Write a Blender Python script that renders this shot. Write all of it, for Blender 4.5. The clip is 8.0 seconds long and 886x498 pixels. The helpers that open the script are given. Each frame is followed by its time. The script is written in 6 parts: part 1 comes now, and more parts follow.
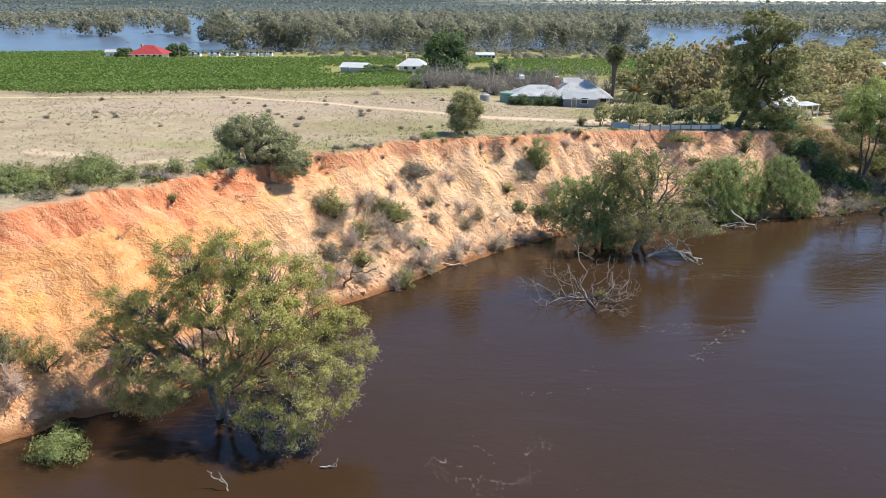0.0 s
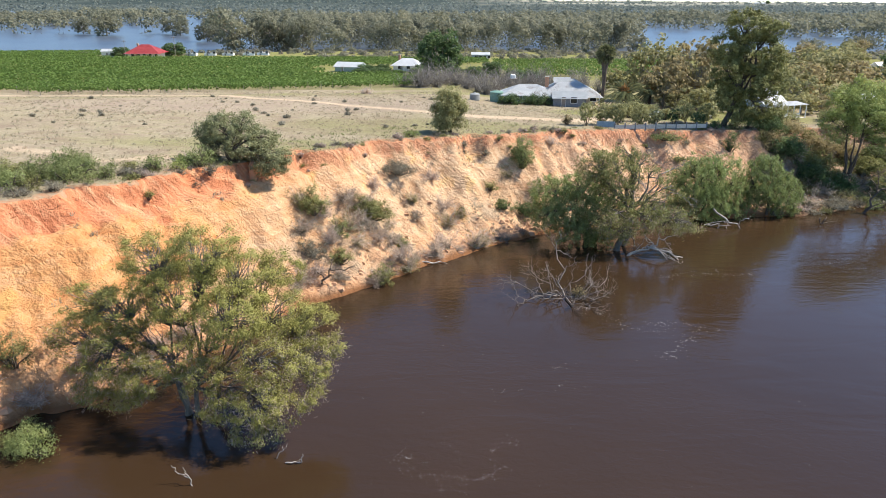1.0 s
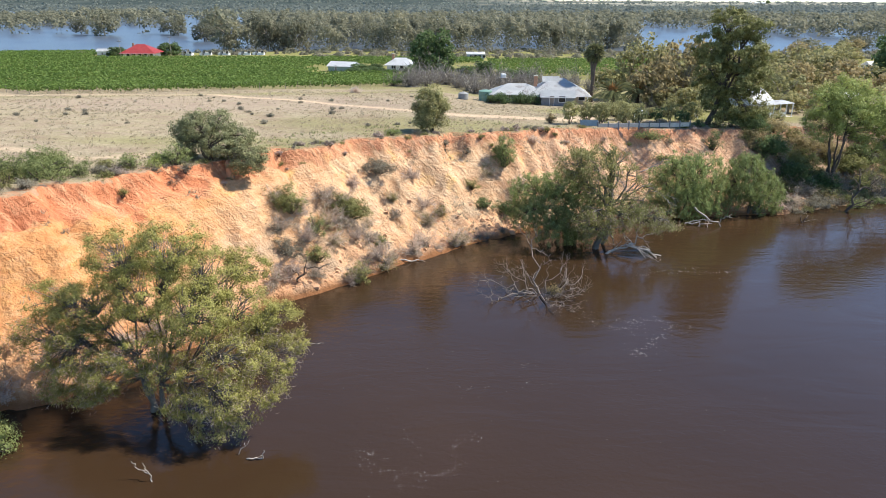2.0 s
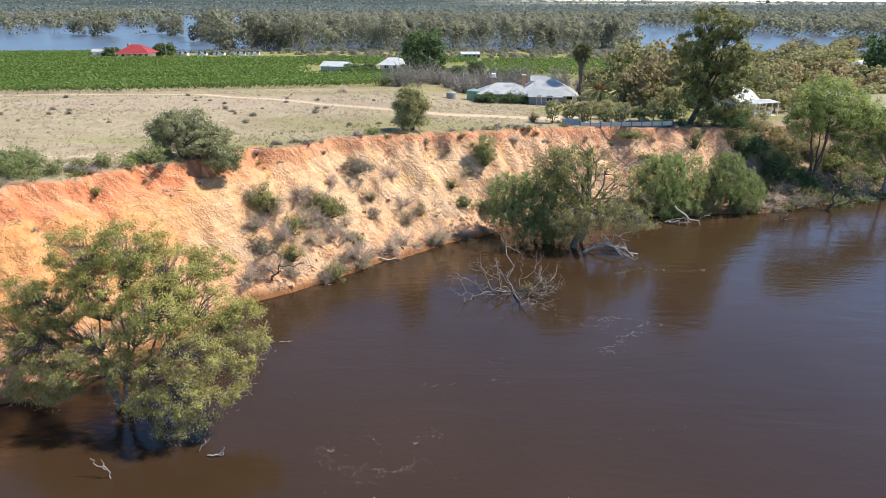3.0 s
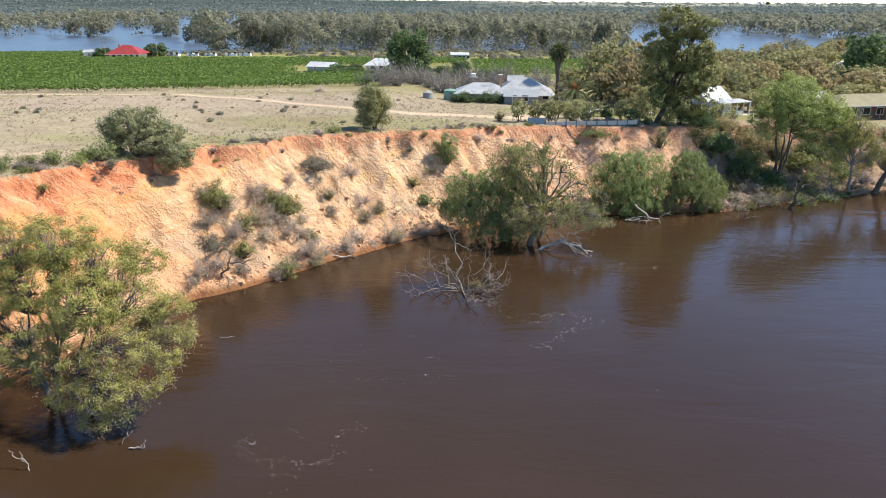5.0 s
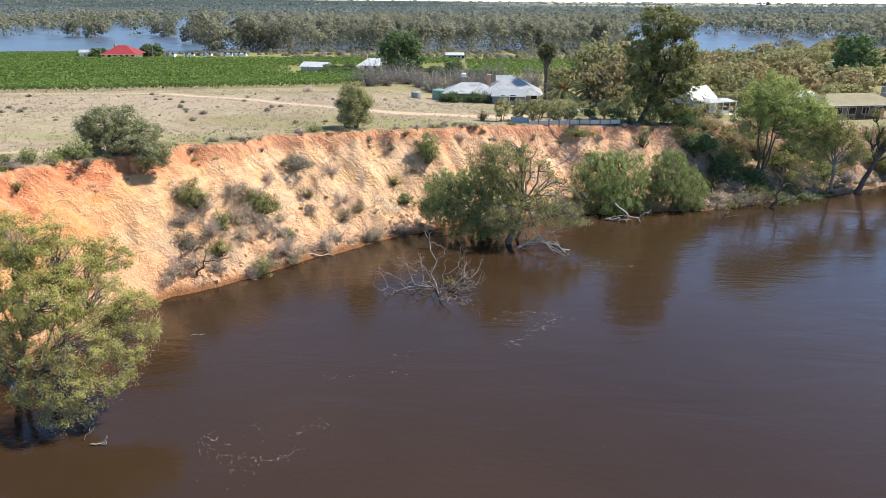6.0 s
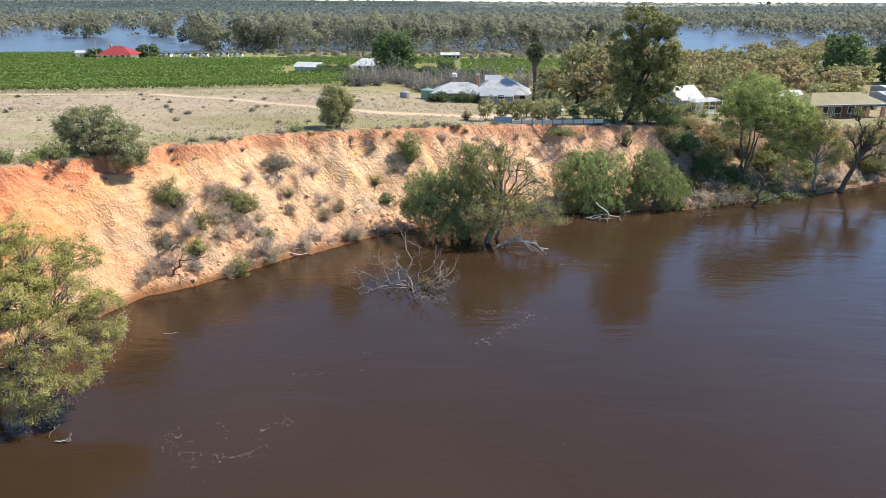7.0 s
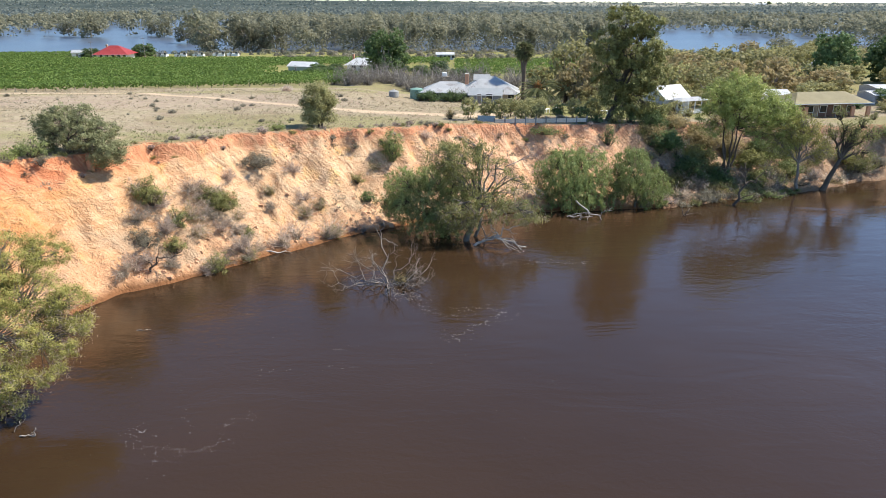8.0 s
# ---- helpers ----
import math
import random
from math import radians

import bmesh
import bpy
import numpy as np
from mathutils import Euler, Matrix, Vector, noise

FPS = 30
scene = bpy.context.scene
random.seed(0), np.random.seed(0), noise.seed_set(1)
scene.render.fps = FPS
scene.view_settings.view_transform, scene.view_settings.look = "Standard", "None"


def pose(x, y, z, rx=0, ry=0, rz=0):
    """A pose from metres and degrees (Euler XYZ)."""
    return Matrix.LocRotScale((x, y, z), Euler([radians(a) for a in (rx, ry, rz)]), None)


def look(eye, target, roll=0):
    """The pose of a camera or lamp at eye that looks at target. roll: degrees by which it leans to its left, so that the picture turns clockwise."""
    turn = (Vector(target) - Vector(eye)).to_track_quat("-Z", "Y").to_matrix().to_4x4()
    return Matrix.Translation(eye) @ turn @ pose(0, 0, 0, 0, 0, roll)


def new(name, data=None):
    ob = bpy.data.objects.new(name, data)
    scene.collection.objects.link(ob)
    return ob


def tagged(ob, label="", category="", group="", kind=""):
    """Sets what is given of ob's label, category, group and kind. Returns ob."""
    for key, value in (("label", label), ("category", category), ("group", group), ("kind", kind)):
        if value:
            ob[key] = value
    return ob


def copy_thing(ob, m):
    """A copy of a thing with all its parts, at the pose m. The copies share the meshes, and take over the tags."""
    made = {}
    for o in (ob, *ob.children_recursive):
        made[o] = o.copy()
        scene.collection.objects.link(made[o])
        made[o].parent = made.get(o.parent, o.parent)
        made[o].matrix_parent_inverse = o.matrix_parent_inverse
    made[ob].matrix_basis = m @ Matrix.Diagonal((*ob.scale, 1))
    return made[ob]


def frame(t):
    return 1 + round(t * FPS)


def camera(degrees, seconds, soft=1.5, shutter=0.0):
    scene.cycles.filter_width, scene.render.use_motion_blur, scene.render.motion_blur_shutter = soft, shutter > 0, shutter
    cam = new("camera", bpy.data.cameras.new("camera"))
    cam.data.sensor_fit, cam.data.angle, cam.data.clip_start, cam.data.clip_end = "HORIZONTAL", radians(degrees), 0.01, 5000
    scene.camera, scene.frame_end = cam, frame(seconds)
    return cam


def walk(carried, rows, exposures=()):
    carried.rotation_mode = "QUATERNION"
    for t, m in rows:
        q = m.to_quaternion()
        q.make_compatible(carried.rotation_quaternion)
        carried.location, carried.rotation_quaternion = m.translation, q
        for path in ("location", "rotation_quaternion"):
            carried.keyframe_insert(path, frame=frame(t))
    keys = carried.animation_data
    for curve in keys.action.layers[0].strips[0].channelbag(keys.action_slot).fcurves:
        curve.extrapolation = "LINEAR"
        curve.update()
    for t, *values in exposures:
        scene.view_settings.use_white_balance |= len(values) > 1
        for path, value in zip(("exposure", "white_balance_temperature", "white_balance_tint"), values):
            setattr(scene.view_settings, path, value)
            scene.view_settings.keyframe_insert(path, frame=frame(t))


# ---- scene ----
cam = camera(66.0, 8.0, soft=0.7)
PATH = [
    (0, (-0.004, 0.145, 28.934), (-0.004, 2.024, 28.248), 0.0),
    (0.5, (1.106, 0.025, 28.861), (1.106, 1.904, 28.175), 0.0),
    (1, (2.259, -0.034, 28.723), (2.259, 1.845, 28.038), 0.1),
    (1.5, (3.54, -0.119, 28.626), (3.539, 1.76, 27.941), 0.1),
    (3, (7.62, -0.454, 28.451), (7.617, 1.426, 27.766), 0.0),
    (3.5, (8.977, -0.56, 28.394), (8.973, 1.32, 27.71), 0.0),
    (4, (10.343, -0.667, 28.338), (10.339, 1.213, 27.655), 0.0),
    (4.5, (11.705, -0.816, 28.244), (11.7, 1.064, 27.562), 0.0),
    (6, (15.792, -1.214, 28.031), (15.784, 0.667, 27.351), -0.0),
    (6.5, (17.155, -1.406, 28.004), (17.145, 0.475, 27.323), -0.1),
    (7, (18.486, -1.55, 28.032), (18.475, 0.331, 27.352), -0.1),
    (7.5, (19.85, -1.793, 27.981), (19.838, 0.088, 27.302), -0.1),
    (8, (21.17, -1.984, 27.929), (21.157, -0.103, 27.249), -0.1),
]
walk(cam, [(t, look(eye, target, roll)) for t, eye, target, roll in PATH])

# ---------------------------------------------------------------- light
SUN_AZ, SUN_EL = math.atan2(0.94, 0.18), radians(50)
world = bpy.data.worlds.new("sky")
scene.world = world
world.use_nodes = True
wn = world.node_tree.nodes
sky = wn.new("ShaderNodeTexSky")
sky.sky_type, sky.sun_disc = "NISHITA", False
sky.sun_elevation, sky.sun_rotation = SUN_EL, SUN_AZ
sky.air_density, sky.dust_density, sky.ozone_density = 1.0, 0.0, 4.0
haze = wn.new("ShaderNodeMix")
haze.data_type, haze.blend_type = "RGBA", "MULTIPLY"
haze.inputs[0].default_value, haze.inputs[7].default_value = 1.0, (0.85, 0.96, 1.06, 1)
world.node_tree.links.new(sky.outputs[0], haze.inputs[6])
world.node_tree.links.new(haze.outputs[2], wn["Background"].inputs[0])
wn["Background"].inputs[1].default_value = 0.125
sun = new("sun", bpy.data.lights.new("sun", "SUN"))
sun.data.energy, sun.data.angle, sun.data.color = 5.0, radians(0.5), (1.0, 0.94, 0.84)
sun.matrix_world = look((0, 0, 200), (-200 * math.sin(SUN_AZ) * math.cos(SUN_EL), -200 * math.cos(SUN_AZ) * math.cos(SUN_EL), 200 - 200 * math.sin(SUN_EL)))
scene.view_settings.exposure = 0.80


# ---------------------------------------------------------------- materials
class Nodes:
    """Short hand for building a node material."""

    def __init__(self, name, rough=0.7, metal=0.0, spec=0.5):
        self.mat = bpy.data.materials.new(name)
        self.mat.use_nodes = True
        self.t = self.mat.node_tree
        self.bsdf = self.t.nodes["Principled BSDF"]
        self.bsdf.inputs["Roughness"].default_value = rough
        self.bsdf.inputs["Metallic"].default_value = metal
        self.bsdf.inputs["Specular IOR Level"].default_value = spec
        self.geo = self.t.nodes.new("ShaderNodeNewGeometry")
        self.pos = self.geo.outputs["Position"]

    def put(self, socket, value):
        if isinstance(value, bpy.types.NodeSocket):
            self.t.links.new(value, socket)
        else:
            socket.default_value = value

    def scaled(self, vec, s):
        n = self.t.nodes.new("ShaderNodeMapping")
        self.put(n.inputs["Vector"], vec)
        n.inputs["Scale"].default_value = s
        return n.outputs[0]

    def noise(self, scale, detail=4.0, rough=0.55, vec=None, distort=0.0):
        n = self.t.nodes.new("ShaderNodeTexNoise")
        self.put(n.inputs["Vector"], self.pos if vec is None else vec)
        n.inputs["Scale"].default_value, n.inputs["Detail"].default_value = scale, detail
        n.inputs["Roughness"].default_value, n.inputs["Distortion"].default_value = rough, distort
        return n.outputs["Fac"]

    def ramp(self, fac, *stops):
        n = self.t.nodes.new("ShaderNodeValToRGB")
        self.put(n.inputs[0], fac)
        while len(n.color_ramp.elements) < len(stops):
            n.color_ramp.elements.new(0.5)
        for e, (at, c) in zip(n.color_ramp.elements, stops):
            e.position = at
            e.color = (*c, 1) if isinstance(c, tuple) else (c, c, c, 1)
        return n.outputs[0]

    def mix(self, fac, a, b, kind="MIX"):
        n = self.t.nodes.new("ShaderNodeMix")
        n.data_type, n.blend_type = "RGBA", kind
        self.put(n.inputs[0], fac)
        for socket, value in ((n.inputs[6], a), (n.inputs[7], b)):
            self.put(socket, (*value, 1) if isinstance(value, tuple) else value)
        return n.outputs[2]

    def math(self, op, a, b=0.0, clamp=False):
        n = self.t.nodes.new("ShaderNodeMath")
        n.operation, n.use_clamp = op, clamp
        self.put(n.inputs[0], a)
        self.put(n.inputs[1], b)
        return n.outputs[0]

    def attr(self, name):
        n = self.t.nodes.new("ShaderNodeAttribute")
        n.attribute_name = name
        return n.outputs["Fac"]

    def axis(self, k):
        n = self.t.nodes.new("ShaderNodeSeparateXYZ")
        self.put(n.inputs[0], self.pos)
        return n.outputs[k]

    def object_random(self):
        return self.t.nodes.new("ShaderNodeObjectInfo").outputs["Random"]

    def colour(self, c):
        self.put(self.bsdf.inputs["Base Color"], (*c, 1) if isinstance(c, tuple) else c)
        return self

    def bump(self, height, strength, distance):
        n = self.t.nodes.new("ShaderNodeBump")
        n.inputs["Strength"].default_value, n.inputs["Distance"].default_value = strength, distance
        self.put(n.inputs["Height"], height)
        self.put(self.bsdf.inputs["Normal"], n.outputs[0])
        return self


def leaf_material(name, dark, mid, light, thin=0.4, slow=0.55):
    """Leaves: each its own tint, with a slow drift of tint through the crown and between plants."""
    m = Nodes(name, 0.6, 0.0, 0.15)
    near = slow > 0.1
    drift = m.math("SUBTRACT", m.math("MULTIPLY", m.noise(slow * 2.2 if near else slow, 4.0, 0.7), 1.7 if near else 1.5), 0.47 if near else 0.32)
    tint = m.math("ADD", m.math("MULTIPLY", m.geo.outputs["Random Per Island"], 0.17 if near else 0.12), m.math("ADD", drift, 0.04))
    c = m.ramp(tint, (0.18, dark), (0.55, mid), (0.95, light))
    shift = m.t.nodes.new("ShaderNodeHueSaturation")
    m.put(shift.inputs["Color"], c)
    m.put(shift.inputs["Value"], m.math("ADD", 0.82, m.math("MULTIPLY", m.object_random(), 0.36)))
    m.colour(shift.outputs[0])
    tr = m.t.nodes.new("ShaderNodeBsdfTranslucent")
    m.put(tr.inputs["Color"], shift.outputs[0])
    blend = m.t.nodes.new("ShaderNodeMixShader")
    blend.inputs[0].default_value = thin
    m.t.links.new(m.bsdf.outputs[0], blend.inputs[1])
    m.t.links.new(tr.outputs[0], blend.inputs[2])
    m.t.links.new(blend.outputs[0], m.t.nodes["Material Output"].inputs["Surface"])
    return m.mat


def bark_material(name, dark, light):
    m = Nodes(name, 0.85, 0.0, 0.2)
    v = m.scaled(m.pos, (1, 1, 0.25))
    n = m.noise(6, 6, 0.65, v)
    m.colour(m.ramp(m.math("ADD", m.math("MULTIPLY", n, 0.7), m.math("MULTIPLY", m.noise(1.1, 3), 0.4)), (0.3, dark), (0.75, light)))
    return m.bump(n, 0.6, 0.05).mat


LEAF_GUM = leaf_material("leaf_river_gum", (0.150, 0.142, 0.042), (0.305, 0.285, 0.082), (0.455, 0.420, 0.155), 0.33)
LEAF_OLIVE = leaf_material("leaf_olive", (0.106, 0.111, 0.037), (0.230, 0.226, 0.082), (0.410, 0.384, 0.167))
LEAF_DARK = leaf_material("leaf_dark_green", (0.059, 0.095, 0.040), (0.128, 0.180, 0.067), (0.256, 0.321, 0.133))
LEAF_WILLOW = leaf_material("leaf_willow", (0.130, 0.167, 0.054), (0.278, 0.318, 0.118), (0.456, 0.487, 0.209))
LEAF_BRIGHT = leaf_material("leaf_bright", (0.130, 0.158, 0.042), (0.290, 0.325, 0.098), (0.46, 0.48, 0.185))
LEAF_MALLEE = leaf_material("leaf_mallee", (0.165, 0.160, 0.068), (0.335, 0.318, 0.138), (0.52, 0.480, 0.240))
TWIG_DARK = leaf_material("bare_orchard_twig", (0.15, 0.132, 0.11), (0.23, 0.205, 0.175), (0.33, 0.30, 0.26), 0.3)
LEAF_BUSH = leaf_material("leaf_saltbush_green", (0.112, 0.135, 0.048), (0.225, 0.255, 0.095), (0.39, 0.415, 0.180))
LEAF_EDGE = leaf_material("leaf_grey_green", (0.105, 0.112, 0.055), (0.222, 0.226, 0.112), (0.39, 0.38, 0.205))
LEAF_TALL = leaf_material("leaf_tall_gum", (0.100, 0.105, 0.036), (0.265, 0.262, 0.090), (0.47, 0.44, 0.175), 0.3)
LEAF_BROWN = leaf_material("leaf_brownish", (0.205, 0.165, 0.080), (0.370, 0.298, 0.150), (0.53, 0.43, 0.23), 0.5)
LEAF_GREY = leaf_material("leaf_grey", (0.17, 0.155, 0.110), (0.27, 0.245, 0.18), (0.39, 0.355, 0.275), 0.45)
LEAF_FARM = leaf_material("leaf_farm_gum", (0.160, 0.150, 0.066), (0.330, 0.302, 0.135), (0.52, 0.470, 0.235), 0.5)
LEAF_FOREST = leaf_material("leaf_forest", (0.122, 0.123, 0.084), (0.235, 0.228, 0.148), (0.385, 0.350, 0.225), 0.45, 0.07)
# paler, bluer leaf for far woods: distance haze put into its colour
LEAF_HAZE = leaf_material("leaf_far_forest_hazed", (0.151, 0.174, 0.148), (0.209, 0.233, 0.196), (0.273, 0.292, 0.241), 0.5, 0.012)
LEAF_VINE = leaf_material("leaf_vine", (0.070, 0.112, 0.024), (0.130, 0.195, 0.044), (0.215, 0.280, 0.080))
PALM_HEART = leaf_material("palm_heart", (0.22, 0.105, 0.045), (0.42, 0.215, 0.085), (0.58, 0.34, 0.14))
LEAF_PALM = leaf_material("leaf_palm", (0.085, 0.095, 0.045), (0.205, 0.210, 0.100), (0.38, 0.37, 0.20))
TWIG_GREY = leaf_material("dry_twig", (0.49, 0.385, 0.300), (0.65, 0.525, 0.42), (0.77, 0.645, 0.53), 0.55)
LEAF_MAUVE = leaf_material("leaf_dry_mauve", (0.26, 0.20, 0.165), (0.40, 0.315, 0.265), (0.54, 0.44, 0.38), 0.45)
GRASS_DRY = leaf_material("dry_grass", (0.34, 0.275, 0.175), (0.48, 0.40, 0.265), (0.60, 0.52, 0.37), 0.45)
BARK_GUM = bark_material("bark_gum", (0.12, 0.096, 0.075), (0.43, 0.375, 0.305))
# darker copy of gum bark, with the shade beneath the crown painted in
BARK_SHADED = bark_material("bark_shaded_gum", (0.060, 0.050, 0.040), (0.22, 0.195, 0.165))
BARK_DARK = bark_material("bark_dark", (0.040, 0.031, 0.024), (0.15, 0.117, 0.090))
BARK_SNAG = bark_material("bark_snag", (0.13, 0.11, 0.095), (0.36, 0.32, 0.285))
BARK_DRIFT = bark_material("bark_drowned", (0.10, 0.082, 0.068), (0.31, 0.265, 0.225))
BARK_DEAD = bark_material("bark_dead", (0.20, 0.175, 0.15), (0.52, 0.47, 0.41))


def ground_material():
    m = Nodes("ground", 0.95, 0.0, 0.0)
    w, edge, green, bare, track = (m.attr(a) for a in ("bluff", "edge", "green", "bare", "track"))
    n1, n2, n3, n4 = m.noise(0.22, 5, 0.6), m.noise(1.6, 6, 0.65), m.noise(9, 4, 0.6), m.noise(0.06, 3)
    # the flat: dry grass over pinkish loam, greener in places, wheel tracks
    soil = m.ramp(n1, (0.35, (0.25, 0.190, 0.134)), (0.62, (0.325, 0.258, 0.186)))
    straw = m.ramp(n2, (0.3, (0.21, 0.174, 0.108)), (0.5, (0.315, 0.262, 0.174)), (0.72, (0.41, 0.352, 0.24)))
    flat = m.mix(m.ramp(m.math("ADD", m.math("MULTIPLY", n1, 0.6), m.math("MULTIPLY", n3, 0.45)), (0.44, 0.0), (0.60, 1.0)), soil, straw)
    flat = m.mix(m.ramp(m.noise(0.5, 6, 0.68, m.scaled(m.pos, (0.6, 1.2, 1))), (0.48, 0.0), (0.64, 0.65)), flat, m.ramp(n3, (0.35, (0.19, 0.165, 0.085)), (0.65, (0.34, 0.295, 0.175))))
    pale = m.ramp(n2, (0.3, (0.29, 0.215, 0.170)), (0.7, (0.39, 0.305, 0.243)))
    flat = m.mix(m.math("MULTIPLY", m.math("MULTIPLY", bare, m.ramp(m.math("ADD", n2, m.math("MULTIPLY", n3, 0.3)), (0.42, 0.9), (0.74, 0.15))), 1.0, True), flat, pale)
    lush = m.ramp(n3, (0.35, (0.125, 0.140, 0.038)), (0.65, (0.26, 0.25, 0.085)))
    flat = m.mix(m.math("MULTIPLY", green, m.ramp(m.math("ADD", m.math("MULTIPLY", n2, 0.6), m.math("MULTIPLY", n1, 0.5)), (0.36, 0.25), (0.60, 1.0)), True), flat, lush)
    flat = m.mix(m.math("MULTIPLY", track, m.ramp(n2, (0.25, 0.7), (0.5, 1.0)), True), flat, m.ramp(n2, (0.3, (0.44, 0.320, 0.215)), (0.7, (0.55, 0.425, 0.295))))
    # the face: orange clay towards the upstream end, cream and pink sand beyond, red loam at the top
    x = m.axis(0)
    drift = m.math("ADD", x, m.math("MULTIPLY", m.math("SUBTRACT", n1, 0.5), 22.0))
    side = m.ramp(m.math("ADD", m.math("DIVIDE", drift, 46.0), 0.74), (0.22, 0.0), (0.58, 1.0))
    sheet = m.t.nodes.new("ShaderNodeCombineXYZ")
    m.put(sheet.inputs[0], m.attr("run"))
    m.put(sheet.inputs[1], m.axis(2))
    # joints and rills lean down the stream
    lean = m.t.nodes.new("ShaderNodeCombineXYZ")
    m.put(lean.inputs[0], m.math("ADD", m.attr("run"), m.math("MULTIPLY", m.axis(2), 0.7)))
    m.put(lean.inputs[1], m.axis(2))
    strata = m.noise(1.0, 5, 0.6, m.scaled(sheet.outputs[0], (0.10, 1.5, 1)), 0.35)
    streak = m.noise(1.0, 6, 0.65, m.scaled(lean.outputs[0], (1.5, 0.32, 1)), 0.5)
    clay = m.ramp(m.math("ADD", m.math("MULTIPLY", strata, 0.5), m.math("MULTIPLY", n2, 0.5)), (0.36, (0.485, 0.200, 0.077)), (0.50, (0.575, 0.278, 0.114)), (0.66, (0.64, 0.370, 0.180)))
    sand = m.ramp(m.math("ADD", m.math("MULTIPLY", streak, 0.6), m.math("MULTIPLY", strata, 0.4)), (0.36, (0.465, 0.255, 0.138)), (0.50, (0.60, 0.383, 0.224)), (0.64, (0.70, 0.508, 0.328)))
    face = m.mix(side, clay, sand)
    face = m.mix(m.ramp(m.noise(0.3, 4), (0.60, 0.0), (0.68, 0.5)), face, (0.70, 0.41, 0.135))
    face = m.mix(m.ramp(m.noise(0.7, 5, 0.65), (0.52, 0.0), (0.66, 0.7)), face, m.ramp(n3, (0.35, (0.470, 0.231, 0.108)), (0.65, (0.703, 0.422, 0.228))))
    face = m.mix(m.math("MULTIPLY", m.ramp(m.math("DIVIDE", drift, 100.0), (0.10, 0.0), (0.26, 0.8)), m.ramp(n2, (0.35, 1.0), (0.7, 0.45))), face, m.ramp(m.math("ADD", streak, m.math("MULTIPLY", n3, 0.2)), (0.45, (0.55, 0.275, 0.150)), (0.75, (0.76, 0.475, 0.305))))
    lower = m.math("ADD", w, m.math("MULTIPLY", m.math("SUBTRACT", m.noise(0.33, 6, 0.7), 0.5), 0.36))
    face = m.mix(m.ramp(lower, (0.10, 0.75), (0.42, 0.0)), face, m.ramp(n2, (0.32, (0.50, 0.245, 0.125)), (0.68, (0.70, 0.415, 0.240))))
    litter = m.math("MULTIPLY", m.ramp(m.noise(0.28, 4, 0.6), (0.48, 0.0), (0.60, 0.75)), m.ramp(w, (0.45, 1.0), (0.75, 0.0)))
    face = m.mix(m.math("MULTIPLY", litter, side), face, m.ramp(n3, (0.35, (0.314, 0.223, 0.145)), (0.65, (0.522, 0.396, 0.267))))
    red = m.ramp(m.math("ADD", streak, m.math("MULTIPLY", n3, 0.25)), (0.42, (0.40, 0.122, 0.058)), (0.62, (0.55, 0.208, 0.105)), (0.82, (0.67, 0.365, 0.200)))
    patchy = m.noise(1.0, 6, 0.7, m.scaled(sheet.outputs[0], (0.22, 0.5, 1)), 0.6)
    high = m.math("ADD", m.math("ADD", w, m.math("MULTIPLY", m.math("SUBTRACT", patchy, 0.5), 0.55)), m.math("MULTIPLY", m.math("SUBTRACT", 1.0, side), 0.15))
    red = m.mix(m.math("MULTIPLY", side, 0.25), red, m.ramp(n2, (0.3, (0.52, 0.270, 0.150)), (0.7, (0.70, 0.440, 0.280))))
    scarp = m.ramp(m.math("ADD", w, m.math("MULTIPLY", m.math("SUBTRACT", m.noise(0.8, 5, 0.65), 0.5), 0.12)), (0.950, 0.0), (0.975, 0.85))
    face = m.mix(m.math("MAXIMUM", scarp, m.math("MULTIPLY", m.ramp(high, (0.93, 0.0), (1.12, 0.90)), m.math("SUBTRACT", 1.0, m.math("MULTIPLY", side, 0.25)))), face, red)
    face = m.mix(m.ramp(m.math("ADD", w, m.math("MULTIPLY", n3, 0.03)), (0.035, 1.0), (0.10, 0.0)), face, (0.24, 0.112, 0.052))
    # brown litter under the scrub downstream
    face = m.mix(m.math("MULTIPLY", m.ramp(m.math("DIVIDE", drift, 100.0), (0.46, 0.0), (0.53, 0.9)), m.ramp(n2, (0.35, 1.0), (0.68, 0.45))), face, m.ramp(n3, (0.3, (0.15, 0.105, 0.072)), (0.7, (0.30, 0.225, 0.160))))
    # red loam shows for a step behind the edge
    rim = m.ramp(m.math("ADD", edge, m.math("MULTIPLY", m.math("SUBTRACT", n2, 0.5), 4.5)), (0.0, 1.0), (1.0, 0.0))
    flat = m.mix(m.math("MULTIPLY", rim, 0.85), flat, m.ramp(n2, (0.3, (0.376, 0.176, 0.092)), (0.7, (0.464, 0.288, 0.176))))
    on_flat = m.math("GREATER_THAN", w, 1.5)
    # scrub and stubble country beyond the flood plain; blue-grey tones paint in distance haze
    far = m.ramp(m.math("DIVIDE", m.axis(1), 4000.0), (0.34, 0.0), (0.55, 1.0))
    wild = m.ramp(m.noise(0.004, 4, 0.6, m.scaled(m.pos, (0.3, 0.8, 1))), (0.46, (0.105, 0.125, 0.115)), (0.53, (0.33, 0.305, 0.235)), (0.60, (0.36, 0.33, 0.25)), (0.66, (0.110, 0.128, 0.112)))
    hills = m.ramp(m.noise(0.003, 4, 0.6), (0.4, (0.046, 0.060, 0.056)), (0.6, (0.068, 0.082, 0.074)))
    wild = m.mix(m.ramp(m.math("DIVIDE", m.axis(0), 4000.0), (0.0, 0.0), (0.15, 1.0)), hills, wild)
